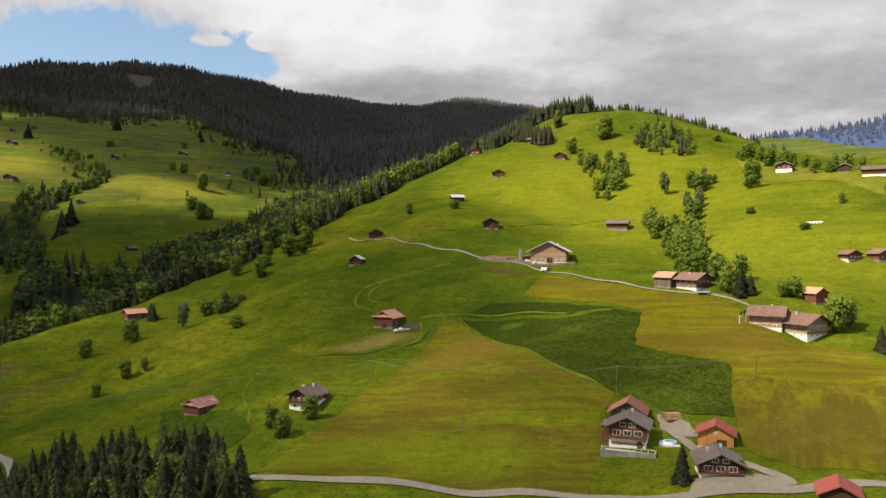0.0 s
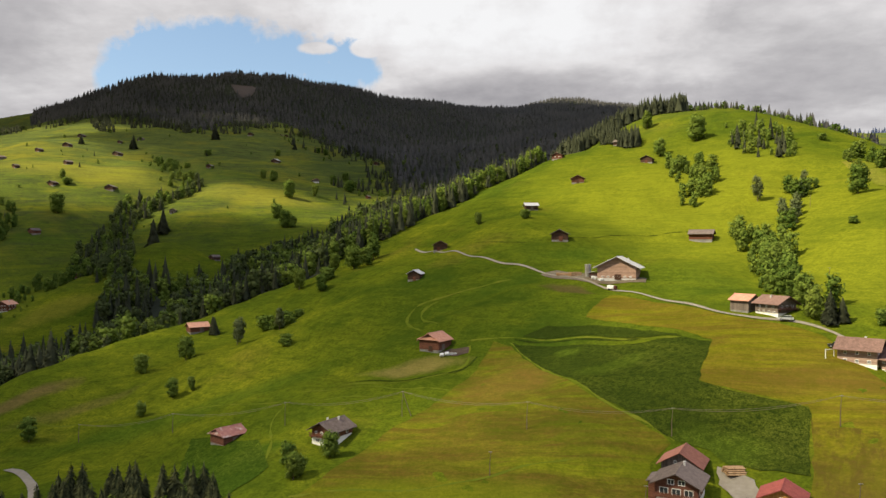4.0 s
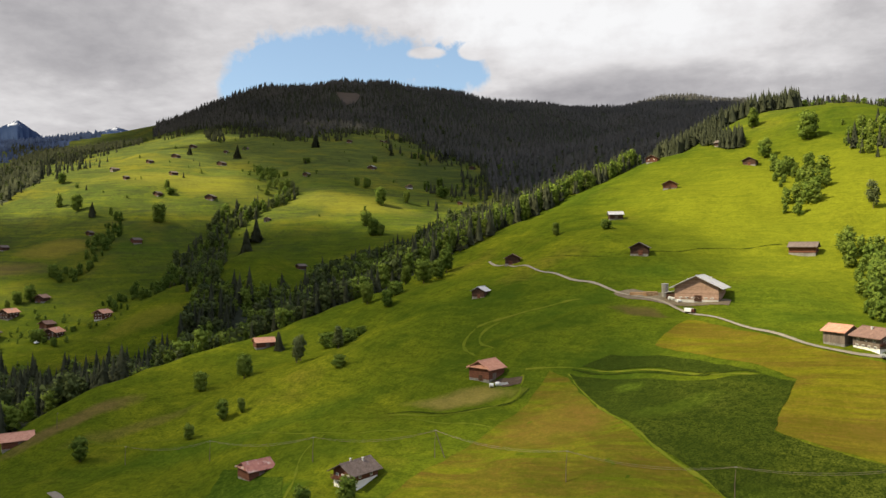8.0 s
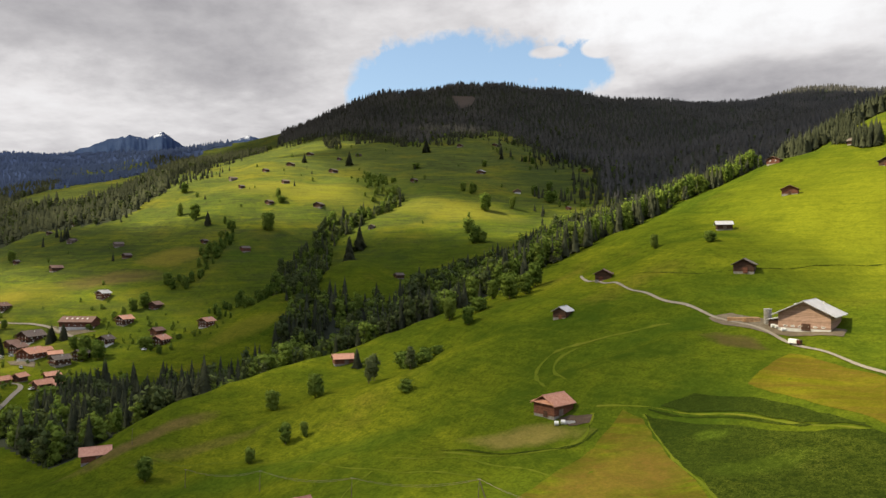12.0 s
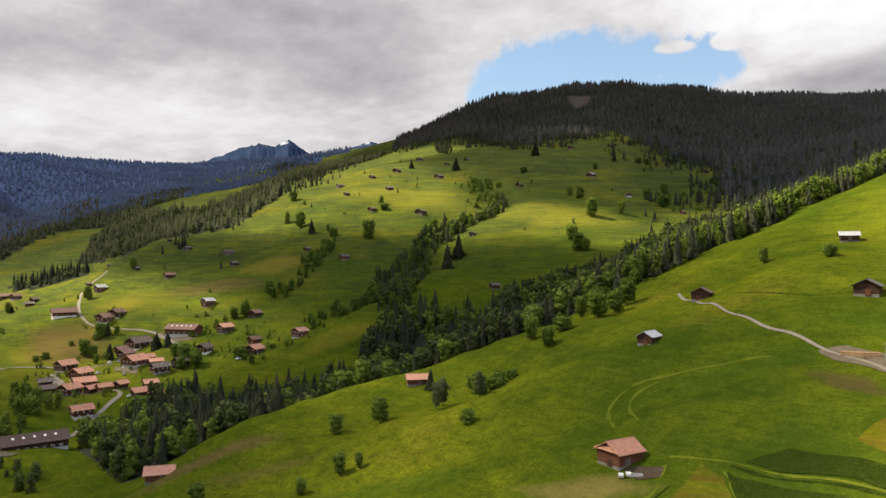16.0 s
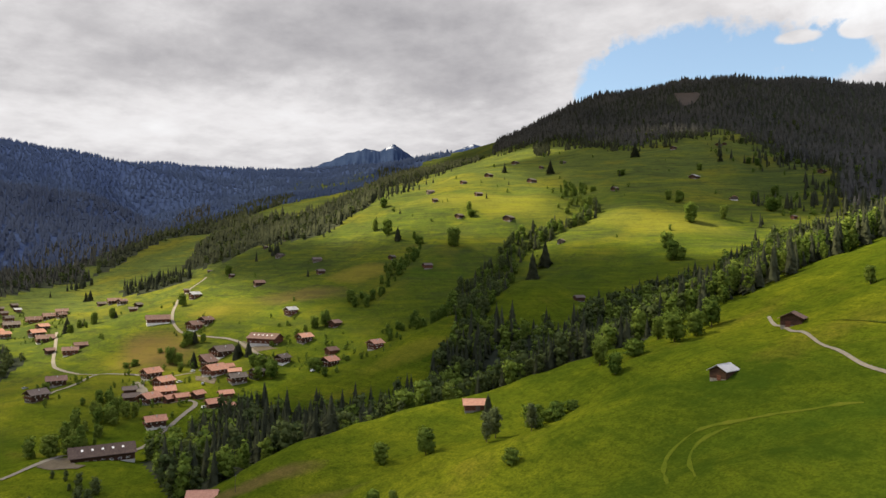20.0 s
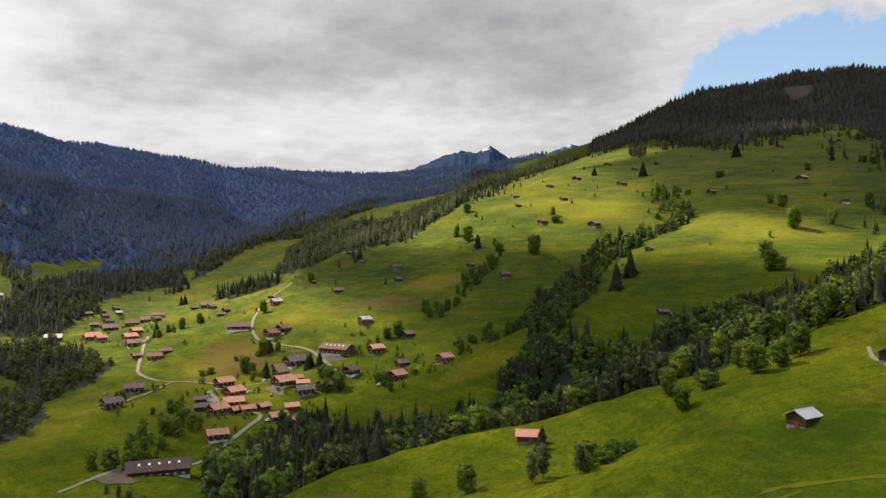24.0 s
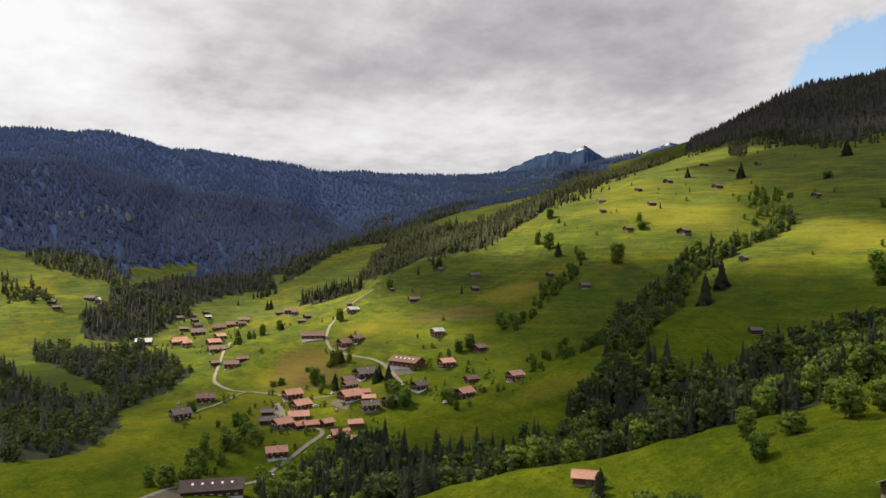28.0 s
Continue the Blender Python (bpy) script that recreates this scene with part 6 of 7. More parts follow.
def house(name, x, y, turn, w, l, eave, rise, walls, roof, label, category, base=0.8, basemat=None, over=1.0, front=1.2, rows=(), side=(),
          balcony=None, chimney=None, door=None, skirt=False, group="", thick=0.22, side_door=None, annex=None, z=None, shutters=False, skylights=0, porch=False, fit=1.0, railing=None):
    """A gabled timber house or barn with its parts. rows: (height, number, width, tall) of windows on the front; side: the same on the long walls."""
    ob = new(name)
    tagged(ob, label, category, group)
    c, s = math.cos(radians(turn)), math.sin(radians(turn))
    if z is None:
        xs = [x + c * a - s * b for a, b in ((0, 0), (-w / 2, -l / 2), (w / 2, -l / 2), (w / 2, l / 2), (-w / 2, l / 2))]
        ys = [y + s * a + c * b for a, b in ((0, 0), (-w / 2, -l / 2), (w / 2, -l / 2), (w / 2, l / 2), (-w / 2, l / 2))]
        hs = heights(xs, ys)
        z = float(0.5 * hs[0] + 0.5 * hs.min())
    ob.matrix_world = pose(x, y, z, 0, 0, turn) @ Matrix.Scale(fit, 4)
    hw, hl = w / 2, l / 2
    part("base_wall", Solid().box(-hw + 0.08, -hl + 0.08, -3.0, hw - 0.08, hl - 0.08, base).mesh("base_wall", basemat or STONE), ob)
    ring = [(-hw, base), (hw, base), (hw, eave), (0, eave + rise), (-hw, eave)]
    part("timber_wall", Solid().prism(ring, -hl, hl).mesh("timber_wall", walls), ob)
    for slab in roof_slabs(w, l, eave, rise, over, front, thick):
        part("roof_slab", slab.mesh("roof_slab", roof), ob)
    part("ridge_cap", Solid().prism([(-0.28, eave + rise + 0.24), (0.28, eave + rise + 0.24), (0, eave + rise + thick + 0.22)], -hl - front - 0.03, hl + front * 0.7 + 0.03).mesh("ridge_cap", roof), ob)
    if skirt:
        zs = eave + rise * 0.12
        top, low = zs + 0.95, zs - 0.15
        ring = [(-hl - front, low), (-hl - front, low + 0.16), (-hl + 0.05, top + 0.16), (-hl + 0.05, top)]
        v = [(sx * (hw + over * (0.9 if i < 2 else 0.1) - (0 if i < 2 else 0.95 * hw / rise)), a, b) for sx in (-1, 1) for i, (a, b) in enumerate(ring)]
        part("gable_skirt", Solid().add(v, [(0, 1, 2, 3), (7, 6, 5, 4), (0, 4, 5, 1), (1, 5, 6, 2), (2, 6, 7, 3), (3, 7, 4, 0)]).mesh("gable_skirt", roof), ob)
    for zz, n, ww, hh in rows:
        room = w * 0.86 if zz < eave - 0.5 else w * 0.5
        for i in range(n):
            window(ob, (i - (n - 1) / 2) * room / n, -hl, zz, ww, hh, "-y", shutters)
    for zz, n, ww, hh in side:
        for i in range(n):
            for sx, face in ((hw, "+x"), (-hw, "-x")):
                window(ob, sx, (i - (n - 1) / 2) * l * 0.9 / n, zz, ww, hh, face)
    if door:
        dx, dw, dh = door
        dz = 0.0 if base > 1.5 else base - 0.7
        d = part("door", Solid().box(dx - dw / 2, -hl - 0.10, dz, dx + dw / 2, -hl + 0.12, dz + dh).mesh("door", TIMBER_DARK if walls is not TIMBER_DARK else TIMBER), ob)
        part("door_frame", Solid().box(dx - dw / 2 - 0.14, -hl - 0.13, dz, dx - dw / 2, -hl + 0.10, dz + dh + 0.14).box(dx + dw / 2, -hl - 0.13, dz, dx + dw / 2 + 0.14, -hl + 0.10, dz + dh + 0.14)
             .box(dx - dw / 2, -hl - 0.13, dz + dh, dx + dw / 2, -hl + 0.10, dz + dh + 0.14).mesh("door_frame", TIMBER), d)
    if side_door:
        dy, dw, dh = side_door
        part("barn_door", Solid().box(hw - 0.1, dy - dw / 2, base - 0.3, hw + 0.09, dy + dw / 2, base + dh).mesh("barn_door", TIMBER_GREY), ob)
    if balcony:
        bz, deep = balcony
        bal = part("balcony", Solid().box(-hw - 0.3, -hl - deep, bz - 0.2, hw + 0.3, -hl, bz).mesh("balcony", railing or TIMBER), ob)
        rail = Solid().box(-hw - 0.3, -hl - deep, bz + 0.92, hw + 0.3, -hl - deep + 0.09, bz + 1.04)
        n = int(w / 0.45)
        for i in range(n + 1):
            a = -hw - 0.25 + (w + 0.4) * i / n
            rail.box(a, -hl - deep + 0.01, bz, a + 0.14, -hl - deep + 0.07, bz + 0.92)
        part("railing", rail.mesh("railing", railing or TIMBER), bal)
        for sx in (-1, 1):
            part("bracket", Solid().box(sx * (hw - 0.4) - 0.1, -hl - deep + 0.2, bz - 0.75, sx * (hw - 0.4) + 0.1, -hl, bz - 0.2).mesh("bracket", TIMBER), bal)
    if chimney:
        for cx, cy in chimney:
            zt = eave + rise * (1 - abs(cx) / hw)
            st = part("chimney", Solid().box(cx - 0.25, cy - 0.25, zt - 0.3, cx + 0.25, cy + 0.25, zt + 1.2).mesh("chimney", CONCRETE), ob)
            part("chimney_cap", Solid().box(cx - 0.34, cy - 0.34, zt + 1.2, cx + 0.34, cy + 0.34, zt + 1.3).mesh("chimney_cap", CONCRETE), st)
    for i in range(skylights):
        yy = (i - (skylights - 1) / 2) * l * 0.8 / max(1, skylights)
        for sx in (-1, 1):
            xm = sx * hw * 0.45
            zm = eave + rise * 0.55 + thick + 0.14
            k = rise / hw
            v = [(xm + dx, yy + dy, zm - sx * dx * k + dz) for dz in (0, 0.12) for dx, dy in ((-0.6, -0.5), (0.6, -0.5), (0.6, 0.5), (-0.6, 0.5))]
            part("skylight", Solid().add(v, [(3, 2, 1, 0), (4, 5, 6, 7), (0, 1, 5, 4), (1, 2, 6, 5), (2, 3, 7, 6), (3, 0, 4, 7)]).mesh("skylight", FRAME_WHITE), ob)
    if porch:
        n = 4
        for i in range(n):
            px = -hw + 0.3 + (w - 0.6) * i / (n - 1)
            part("post", Solid().box(px - 0.11, -hl - front + 0.3, -2.0, px + 0.11, -hl - front + 0.52, eave - 0.2).mesh("post", TIMBER), ob)
    if annex:
        ax, ay, aw, al, ah, amat, aroof = annex
        an = part("annex", Solid().box(ax - aw / 2, ay - al / 2, -3.0, ax + aw / 2, ay + al / 2, ah).mesh("annex", amat), ob)
        sgn = 1 if ax > 0 else -1
        ring = [(ax - sgn * (aw / 2), ah + 0.75), (ax - sgn * (aw / 2), ah + 0.95), (ax + sgn * (aw / 2 + 0.6), ah + 0.2), (ax + sgn * (aw / 2 + 0.6), ah)]
        if sgn > 0:
            ring.reverse()
        part("annex_roof", Solid().prism(ring, ay - al / 2 - 0.4, ay + al / 2 + 0.4).mesh("annex_roof", aroof), an)
    return ob


# the near chalets and barns
house("chalet", 45.0, 178.5, -20, 11.0, 11.5, 6.6, 2.7, TIMBER, TILE_GREY, "large timber chalet with white ground floor and grey roof", "chalet", 3.0, PLASTER, 1.3, 1.6,
      ((0.9, 4, 1.1, 0.9), (3.7, 3, 2.3, 1.7), (6.3, 2, 1.8, 1.4)), ((3.8, 3, 1.1, 1.2),), balcony=(3.2, 1.3), chimney=((0.6, 3.0),), shutters=True, door=(3.6, 1.1, 2.1), annex=(-6.7, 1.6, 2.6, 7.5, 5.3, TIMBER, TILE_GREY), fit=0.78)
house("barn_house", 47.6, 189.5, -20, 10.0, 9.5, 4.6, 3.0, TIMBER_GREY, TILE_RUST, "weathered timber barn with red-brown tiled roof behind the chalet", "barn", 0.8, STONE, 1.2, 1.2, ((4.6, 2, 0.9, 0.8),), side_door=(0, 3.2, 2.8), fit=0.81)
house("field_barn", 63.0, 170.5, -22, 9.4, 9.0, 4.1, 2.4, TIMBER_GOLD, TILE_RED, "golden board barn with bright red tiled roof", "barn", 0.7, CONCRETE, 0.9, 0.9, ((4.0, 1, 0.8, 0.8),), door=(1.6, 2.4, 2.6), fit=0.81)
house("chalet", 56.5, 152.0, -12, 11.0, 11.0, 4.5, 2.6, TIMBER_DARK, TILE_GREY, "dark timber chalet with white base and grey roof", "chalet", 1.6, PLASTER, 1.5, 1.7,
      ((2.3, 3, 2.2, 1.6), (4.6, 2, 1.6, 1.3)), ((2.4, 3, 1.1, 1.2),), balcony=(2.1, 1.2), chimney=((-2.6, 1.0), (1.2, 3.0)), shutters=True, fit=0.74)
house("cart_shed", 71.8, 134.0, -24, 8.2, 9.0, 3.4, 2.1, TIMBER_DARK, TILE_RED, "dark timber shed with red tiled roof beside the road", "shed", 0.4, STONE, 0.9, 0.9, door=(0, 2.6, 2.4), fit=0.78)
house("chalet", -37.4, 204.5, -24, 8.6, 10.5, 4.9, 2.3, TIMBER, TILE_GREY, "small brown chalet with white ground floor and grey roof", "chalet", 2.5, PLASTER, 1.3, 1.5,
      ((0.7, 2, 1.5, 1.0), (3.2, 3, 1.0, 1.0)), ((3.0, 2, 1.0, 1.0),), balcony=(2.7, 1.1), chimney=((-1.2, -1.0), (1.0, 2.0)), fit=0.78)
house("hay_barn", -70.3, 215.0, -32, 8.6, 10.0, 3.7, 2.2, TIMBER, TIN_RUST, "brown hay barn with rusty patched sheet roof", "barn", 0.5, STONE, 0.8, 0.8, skirt=True, side_door=(0, 2.4, 2.4), fit=0.74)
house("hay_barn", -20.0, 269.5, -24, 9.4, 10.2, 4.5, 2.7, TIMBER, TILE_ORANGE, "brown timber hay barn with orange tiled roof", "barn", 0.7, STONE, 0.9, 0.9, skirt=True, side_door=(-1.5, 2.2, 2.2), door=(0.8, 1.8, 2.2), fit=0.82)
house("hay_hut", -41.0, 351.0, -8, 6.6, 8.2, 3.4, 1.8, TIMBER_DARK, TIN, "small dark hay hut with pale sheet metal roof", "hut", 0.5, STONE, 0.7, 0.9, door=(0.4, 1.3, 1.9), fit=0.86)
house("hay_hut", -37.0, 403.0, 8, 7.2, 7.4, 3.3, 1.8, TIMBER_DARK, TILE_BROWN, "dark timber hut with brown roof beside the lane", "hut", 0.6, STONE, 0.8, 0.9, door=(-1.0, 1.4, 2.0))
house("hay_hut", 24.5, 382.5, -4, 7.8, 7.0, 3.4, 2.0, TIMBER_DARK, SHINGLE, "dark timber hut with shingled roof", "hut", 0.6, STONE, 0.8, 1.0, door=(0.6, 1.5, 2.1))
house("hay_hut", 9.0, 476.0, -78, 6.2, 7.6, 3.0, 1.5, TIMBER_DARK, TIN, "dark timber hut with pale metal roof", "hut", 0.6, STONE, 0.8, 0.8, side_door=(0, 1.6, 1.9))
house("hay_hut", 40.0, 537.5, -4, 8.6, 7.6, 3.3, 2.0, TIMBER, TILE_BROWN, "brown timber hut with brown roof", "hut", 0.7, STONE, 0.9, 1.0, door=(0, 1.5, 2.1))
house("open_barn", 94.5, 401.0, 70, 7.0, 11.0, 3.6, 1.7, TIMBER, TILE_GREY, "open-fronted barn with grey sheet roof", "barn", 0.8, STONE, 1.0, 0.8, side_door=(-2.5, 3.5, 2.3))
house("hay_hut", 94.8, 598.0, -20, 8.6, 8.0, 3.4, 2.1, TIMBER_DARK, SHINGLE, "dark timber hut with shingled roof", "hut", 0.6, STONE, 0.9, 0.9, door=(0, 1.5, 2.1))
house("hay_hut", 28.8, 657.0, -15, 9.0, 8.5, 3.6, 2.0, TIMBER, TILE_BROWN, "brown timber hut at the edge of the woods", "hut", 0.6, STONE, 0.9, 0.9, ((2.0, 2, 0.9, 0.9),))
house("hay_hut", 82.0, 676.0, 60, 7.0, 9.0, 3.2, 1.8, TIMBER_DARK, SHINGLE, "dark hut beside the spruces", "hut", 0.6, STONE, 0.9, 0.9)
house("farm_barn", 47.0, 325.5, -14, 16.8, 16.0, 5.9, 4.1, TIMBER_ROSE, TIN, "large reddish-brown timber farm barn with pale sheet metal roof", "barn", 0.8, CONCRETE, 2.0, 1.4,
      ((1.2, 6, 1.2, 0.55),), chimney=((-5.2, 1.5), (3.4, 5.0)), door=(0.6, 2.6, 2.3), annex=(-10.4, -2.0, 3.8, 7.0, 3.0, TIMBER_DARK, TIN), thick=0.3, fit=0.9)
house("hay_barn", -148.5, 356.0, -46, 6.4, 9.0, 3.0, 1.6, TIMBER, TILE_ORANGE, "low brown barn with pale orange roof on the brow", "barn", 0.6, STONE, 0.8, 0.8, side_door=(1, 2.0, 1.9))
house("hay_barn", -192.5, 256.5, -40, 7.0, 10.0, 3.3, 1.9, TIMBER, TILE_ORANGE, "brown barn with orange tiled roof above the gorge", "barn", 0.6, STONE, 0.8, 0.8, side_door=(1, 2.0, 2.1))
house("farmhouse", 87.5, 258.5, 30, 10.0, 12.0, 5.2, 2.6, TIMBER_GREY, TILE_BROWN, "grey-brown timber farmhouse with white base below a wide roof", "farmhouse", 1.2, PLASTER, 1.4, 1.6,
      ((3.3, 3, 1.1, 1.1),), ((0.9, 4, 1.1, 1.1), (3.2, 3, 1.0, 1.0)), chimney=((-1.5, 1.0),), balcony=(2.8, 1.2), fit=0.74)
house("farm_barn", 80.2, 265.5, 40, 7.0, 8.5, 5.0, 1.9, TIMBER_GREY, TILE_ORANGE, "timber barn with pale orange roof beside the farmhouse", "barn", 0.8, STONE, 1.0, 0.9, fit=0.78)
house("farmhouse", 107.5, 220.0, 24, 10.6, 11.0, 5.8, 2.7, TIMBER_PALE, TILE_BROWN, "pale timber farmhouse with white base and brown roof", "farmhouse", 1.6, PLASTER, 2.0, 2.0,
      ((0.7, 3, 1.1, 1.1), (3.5, 5, 1.0, 1.2)), ((0.8, 3, 1.0, 1.0), (3.5, 3, 1.0, 1.1)), balcony=(3.0, 1.3), chimney=((-1.0, 2.5),), fit=0.8, railing=TIMBER_PALE)
house("farmhouse", 99.0, 226.0, 58, 9.4, 11.5, 5.6, 2.5, TIMBER_PALE, TILE_BROWN, "brown-roofed pale timber wing of the farmhouse", "farmhouse", 0.6, PLASTER, 1.8, 1.5, ((3.4, 2, 1.0, 1.1),), ((0.8, 3, 1.1, 1.1), (3.4, 3, 1.0, 1.0)), chimney=((1.0, -1.5),), fit=0.8)
house("hay_hut", 123.4, 245.5, 20, 5.0, 5.6, 3.6, 1.5, TIMBER, TILE_ORANGE, "small timber shed with orange roof", "shed", 0.5, STONE, 0.6, 0.6)
house("hay_barn", 154.4, 281.0, 10, 8.0, 8.0, 4.2, 1.9, TIMBER, TILE_BROWN, "brown timber chalet with grey base on the slope", "chalet", 1.6, CONCRETE, 1.0, 1.0, ((2.2, 3, 0.9, 0.9),), balcony=(1.9, 1.0), fit=0.7)
house("farmhouse", 163.5, 276.5, 10, 9.5, 9.0, 4.6, 2.2, TIMBER, TILE_BROWN, "brown timber house with orange boards on the slope", "house", 1.4, STONE, 1.1, 1.0, ((2.2, 3, 0.9, 0.9),), fit=0.7)
house("farmhouse", 213.0, 463.0, -25, 10.5, 10.5, 4.8, 2.2, TIMBER, TIN, "hilltop farmhouse with pale roof", "farmhouse", 2.2, PLASTER, 1.2, 1.2, ((2.8, 3, 1.0, 1.0),), fit=0.9)
house("hay_barn", 214.0, 395.5, -25, 7.6, 8.0, 3.8, 1.8, TIMBER_DARK, TIN, "hilltop hut with pale metal roof", "hut", 0.8, STONE, 0.9, 0.9, fit=0.85)
house("farm_barn", 216.0, 370.0, 62, 8.4, 14.0, 4.0, 2.0, TIMBER, TILE_GREY, "long hilltop barn with grey roof and white base", "barn", 1.0, PLASTER, 1.0, 0.9, fit=0.85)

# ---- the alp huts and the village ----
ROOFS = {"o": (TILE_ORANGE, "orange tiled"), "b": (TILE_BROWN, "brown tiled"), "g": (TILE_GREY, "grey"), "d": (SHINGLE, "dark shingled"), "t": (TIN, "pale metal"), "w": (TIN, "pale metal")}


def dress_alp():
    rng = np.random.default_rng(21)
    for x, y, w, k in ALP_HUTS + ALP_HUTS_UPPER:
        w = max(4.5, min(w, 20)) * 0.78
        roof, word = ROOFS[k]
        walls = (TIMBER_DARK, TIMBER, TIMBER_GREY)[int(rng.integers(3))] if k != "d" else TIMBER_DARK
        turn = float(rng.uniform(-35, 15))
        if w > 11:
            house("alp_barn", x, y, turn + 62, 7.5, w, 3.4, 1.9, walls, roof, "long alp barn with %s roof on the meadow" % word, "barn", 0.9, PLASTER, 0.9, 0.8, group="huts on the alp", side=((1.4, 3, 0.9, 0.8),))
        else:
            house("hay_hut", x, y, turn, w, w * rng.uniform(1.0, 1.25), 2.6 + 0.1 * w, w * 0.24, walls, roof, "small timber hay hut with %s roof on the alp" % word, "hut", 0.6, STONE, 0.7, 0.8, door=(0.2, 1.2, 1.8), group="huts on the alp")


def dress_village():
    rng = np.random.default_rng(22)
    for x, y, w, k, turn in VILLAGE_HOUSES + VILLAGE_HOUSES_A + VILLAGE_HOUSES_B + VILLAGE_HOUSES_C + VALLEY_HOUSES:
        roof, word = ROOFS[k]
        walls = (TIMBER_DARK, TIMBER_DARK, TIMBER)[int(rng.integers(3))]
        turn = (-16 if turn else 8) + float(rng.uniform(-10, 10))
        side_on = turn < -5
        w = max(6.5, min(w, 15.0)) * 1.04
        if side_on:
            wide, long_ = w * 0.72, w * 1.02
        else:
            wide, long_ = w * 0.80, w * 0.95
        big = wide > 7
        house("village_house", x, y, turn, wide, long_, 5.0 if big else 3.6, wide * 0.27, walls, roof, "timber village house with white base and %s roof" % word if big else "small timber barn with %s roof in the village" % word,
              "house" if big else "barn", float(rng.choice((0.3, 0.5, 1.3))) if big else 0.4, (PLASTER, STONE, CONCRETE)[int(rng.integers(3))] if big else STONE, 1.15, 1.3,
              ((1.1, 3, 1.0, 1.0), (3.3, 3, 1.0, 1.1)) if big else (), ((1.2, 2, 0.9, 0.9), (3.2, 3, 0.8, 0.9)) if big else (),
              balcony=(2.8, 1.0) if big else None, chimney=((wide * 0.2, 0.5),) if big else None, door=None if big else (0, 1.6, 2.0), group="houses of the village")


dress_alp()
dress_village()
house("village_barn", -446, 449.5, 112, 12.5, 25.0, 6.2, 3.2, TIMBER, TILE_BROWN, "large village barn with brown roof and skylights", "barn", 2.2, CONCRETE, 1.0, 1.0, side=((3.0, 5, 1.2, 0.9),), skylights=5, door=(0, 3.0, 3.2))
house("village_barn", -581, 427.5, -22, 12.0, 19.0, 5.2, 3.0, TIMBER, TILE_BROWN, "large timber farm with brown roof beside the road", "farm", 2.0, PLASTER, 1.2, 1.2, ((0.7, 4, 1.2, 1.0), (2.8, 4, 1.2, 1.0)), ((2.6, 4, 1.0, 1.0),))
house("stream_barn", -312.0, 269.5, -18, 13.5, 28.0, 5.6, 3.0, TIMBER_DARK, TILE_DARK, "long dark timber barn with brown roof and skylights", "barn", 2.0, CONCRETE, 1.2, 1.2, side=((2.6, 7, 1.6, 0.9),), skylights=5, door=(0, 3.4, 3.4))

# ---- unseen shade clouds over the valley and the snowy peaks ----
def shade_cloud_material(name, thin, seed):
    """Grey sheet that lets part of the sunlight through, for the added clouds."""
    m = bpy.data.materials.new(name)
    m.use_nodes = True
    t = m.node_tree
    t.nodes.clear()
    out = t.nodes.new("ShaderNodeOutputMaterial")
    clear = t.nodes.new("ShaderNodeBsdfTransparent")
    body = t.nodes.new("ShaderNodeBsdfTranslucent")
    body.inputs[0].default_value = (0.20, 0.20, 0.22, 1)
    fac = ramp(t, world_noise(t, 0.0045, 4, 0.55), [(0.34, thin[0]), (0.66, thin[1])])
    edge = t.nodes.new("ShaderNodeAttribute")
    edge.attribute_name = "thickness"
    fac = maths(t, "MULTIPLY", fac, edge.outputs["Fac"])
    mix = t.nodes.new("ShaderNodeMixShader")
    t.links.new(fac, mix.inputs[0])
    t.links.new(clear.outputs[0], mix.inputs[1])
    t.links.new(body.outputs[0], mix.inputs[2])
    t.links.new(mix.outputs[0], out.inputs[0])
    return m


def cloud(label, outline, z, mat, thick=70.0, step=30.0, fade=50.0):
    """A lumpy flat cloud added out of view to cast shade, inside a ragged closed line."""
    rng = np.random.default_rng(len(outline))
    line = smooth_line(list(outline) + [outline[0]], step)[:-1]
    side = np.roll(line, -1, 0) - np.roll(line, 1, 0)
    side = np.stack([side[:, 1], -side[:, 0]], -1) / np.linalg.norm(side, axis=1)[:, None]
    line = line + side * rng.normal(0, step * 0.22, len(line))[:, None]
    ix, iy = scatter(line, step, rng)
    pts = [Vector(p) for p in line] + [Vector((float(a), float(b))) for a, b in zip(ix, iy)]
    m = len(line)
    v, _, f, *_ = delaunay_2d_cdt(pts, [(i, (i + 1) % m) for i in range(m)], [list(range(m))], 1, 1e-4)
    n = len(v)
    bulge = np.array([0.0 if i < m else 1.0 for i in range(n)]) * rng.uniform(0.4, 1.0, n)
    x, y = np.array([p.x for p in v]), np.array([p.y for p in v])
    top = np.stack([x, y, z + thick * bulge], -1)
    low = np.stack([x, y, z - 0.3 * thick * bulge - 1.0], -1)
    faces = [tuple(q) for q in f] + [tuple(i + n for i in reversed(q)) for q in f]
    faces += [(i, i + n, (i + 1) % m + n, (i + 1) % m) for i in range(m)]
    me = mesh_of("cloud", np.concatenate([top, low]).tolist(), faces, mat, True)
    rim = np.array([np.hypot(line[:, 0] - a, line[:, 1] - b).min() for a, b in zip(x, y)])
    soft = np.clip(rim / fade, 0, 1)
    me.attributes.new("thickness", "FLOAT", "POINT").data.foreach_set("value", np.concatenate([soft, soft]))
    return tagged(new("cloud", me), label, "cloud", kind="structure")


# clouds added out of view, laid up-sun to shade chosen parts of the ground
VEIL_SHADE = shade_cloud_material("veil_shade_cloud", (0.16, 0.42), 5)
THIN_SHADE = shade_cloud_material("thin_shade_cloud", (0.20, 0.50), 1)
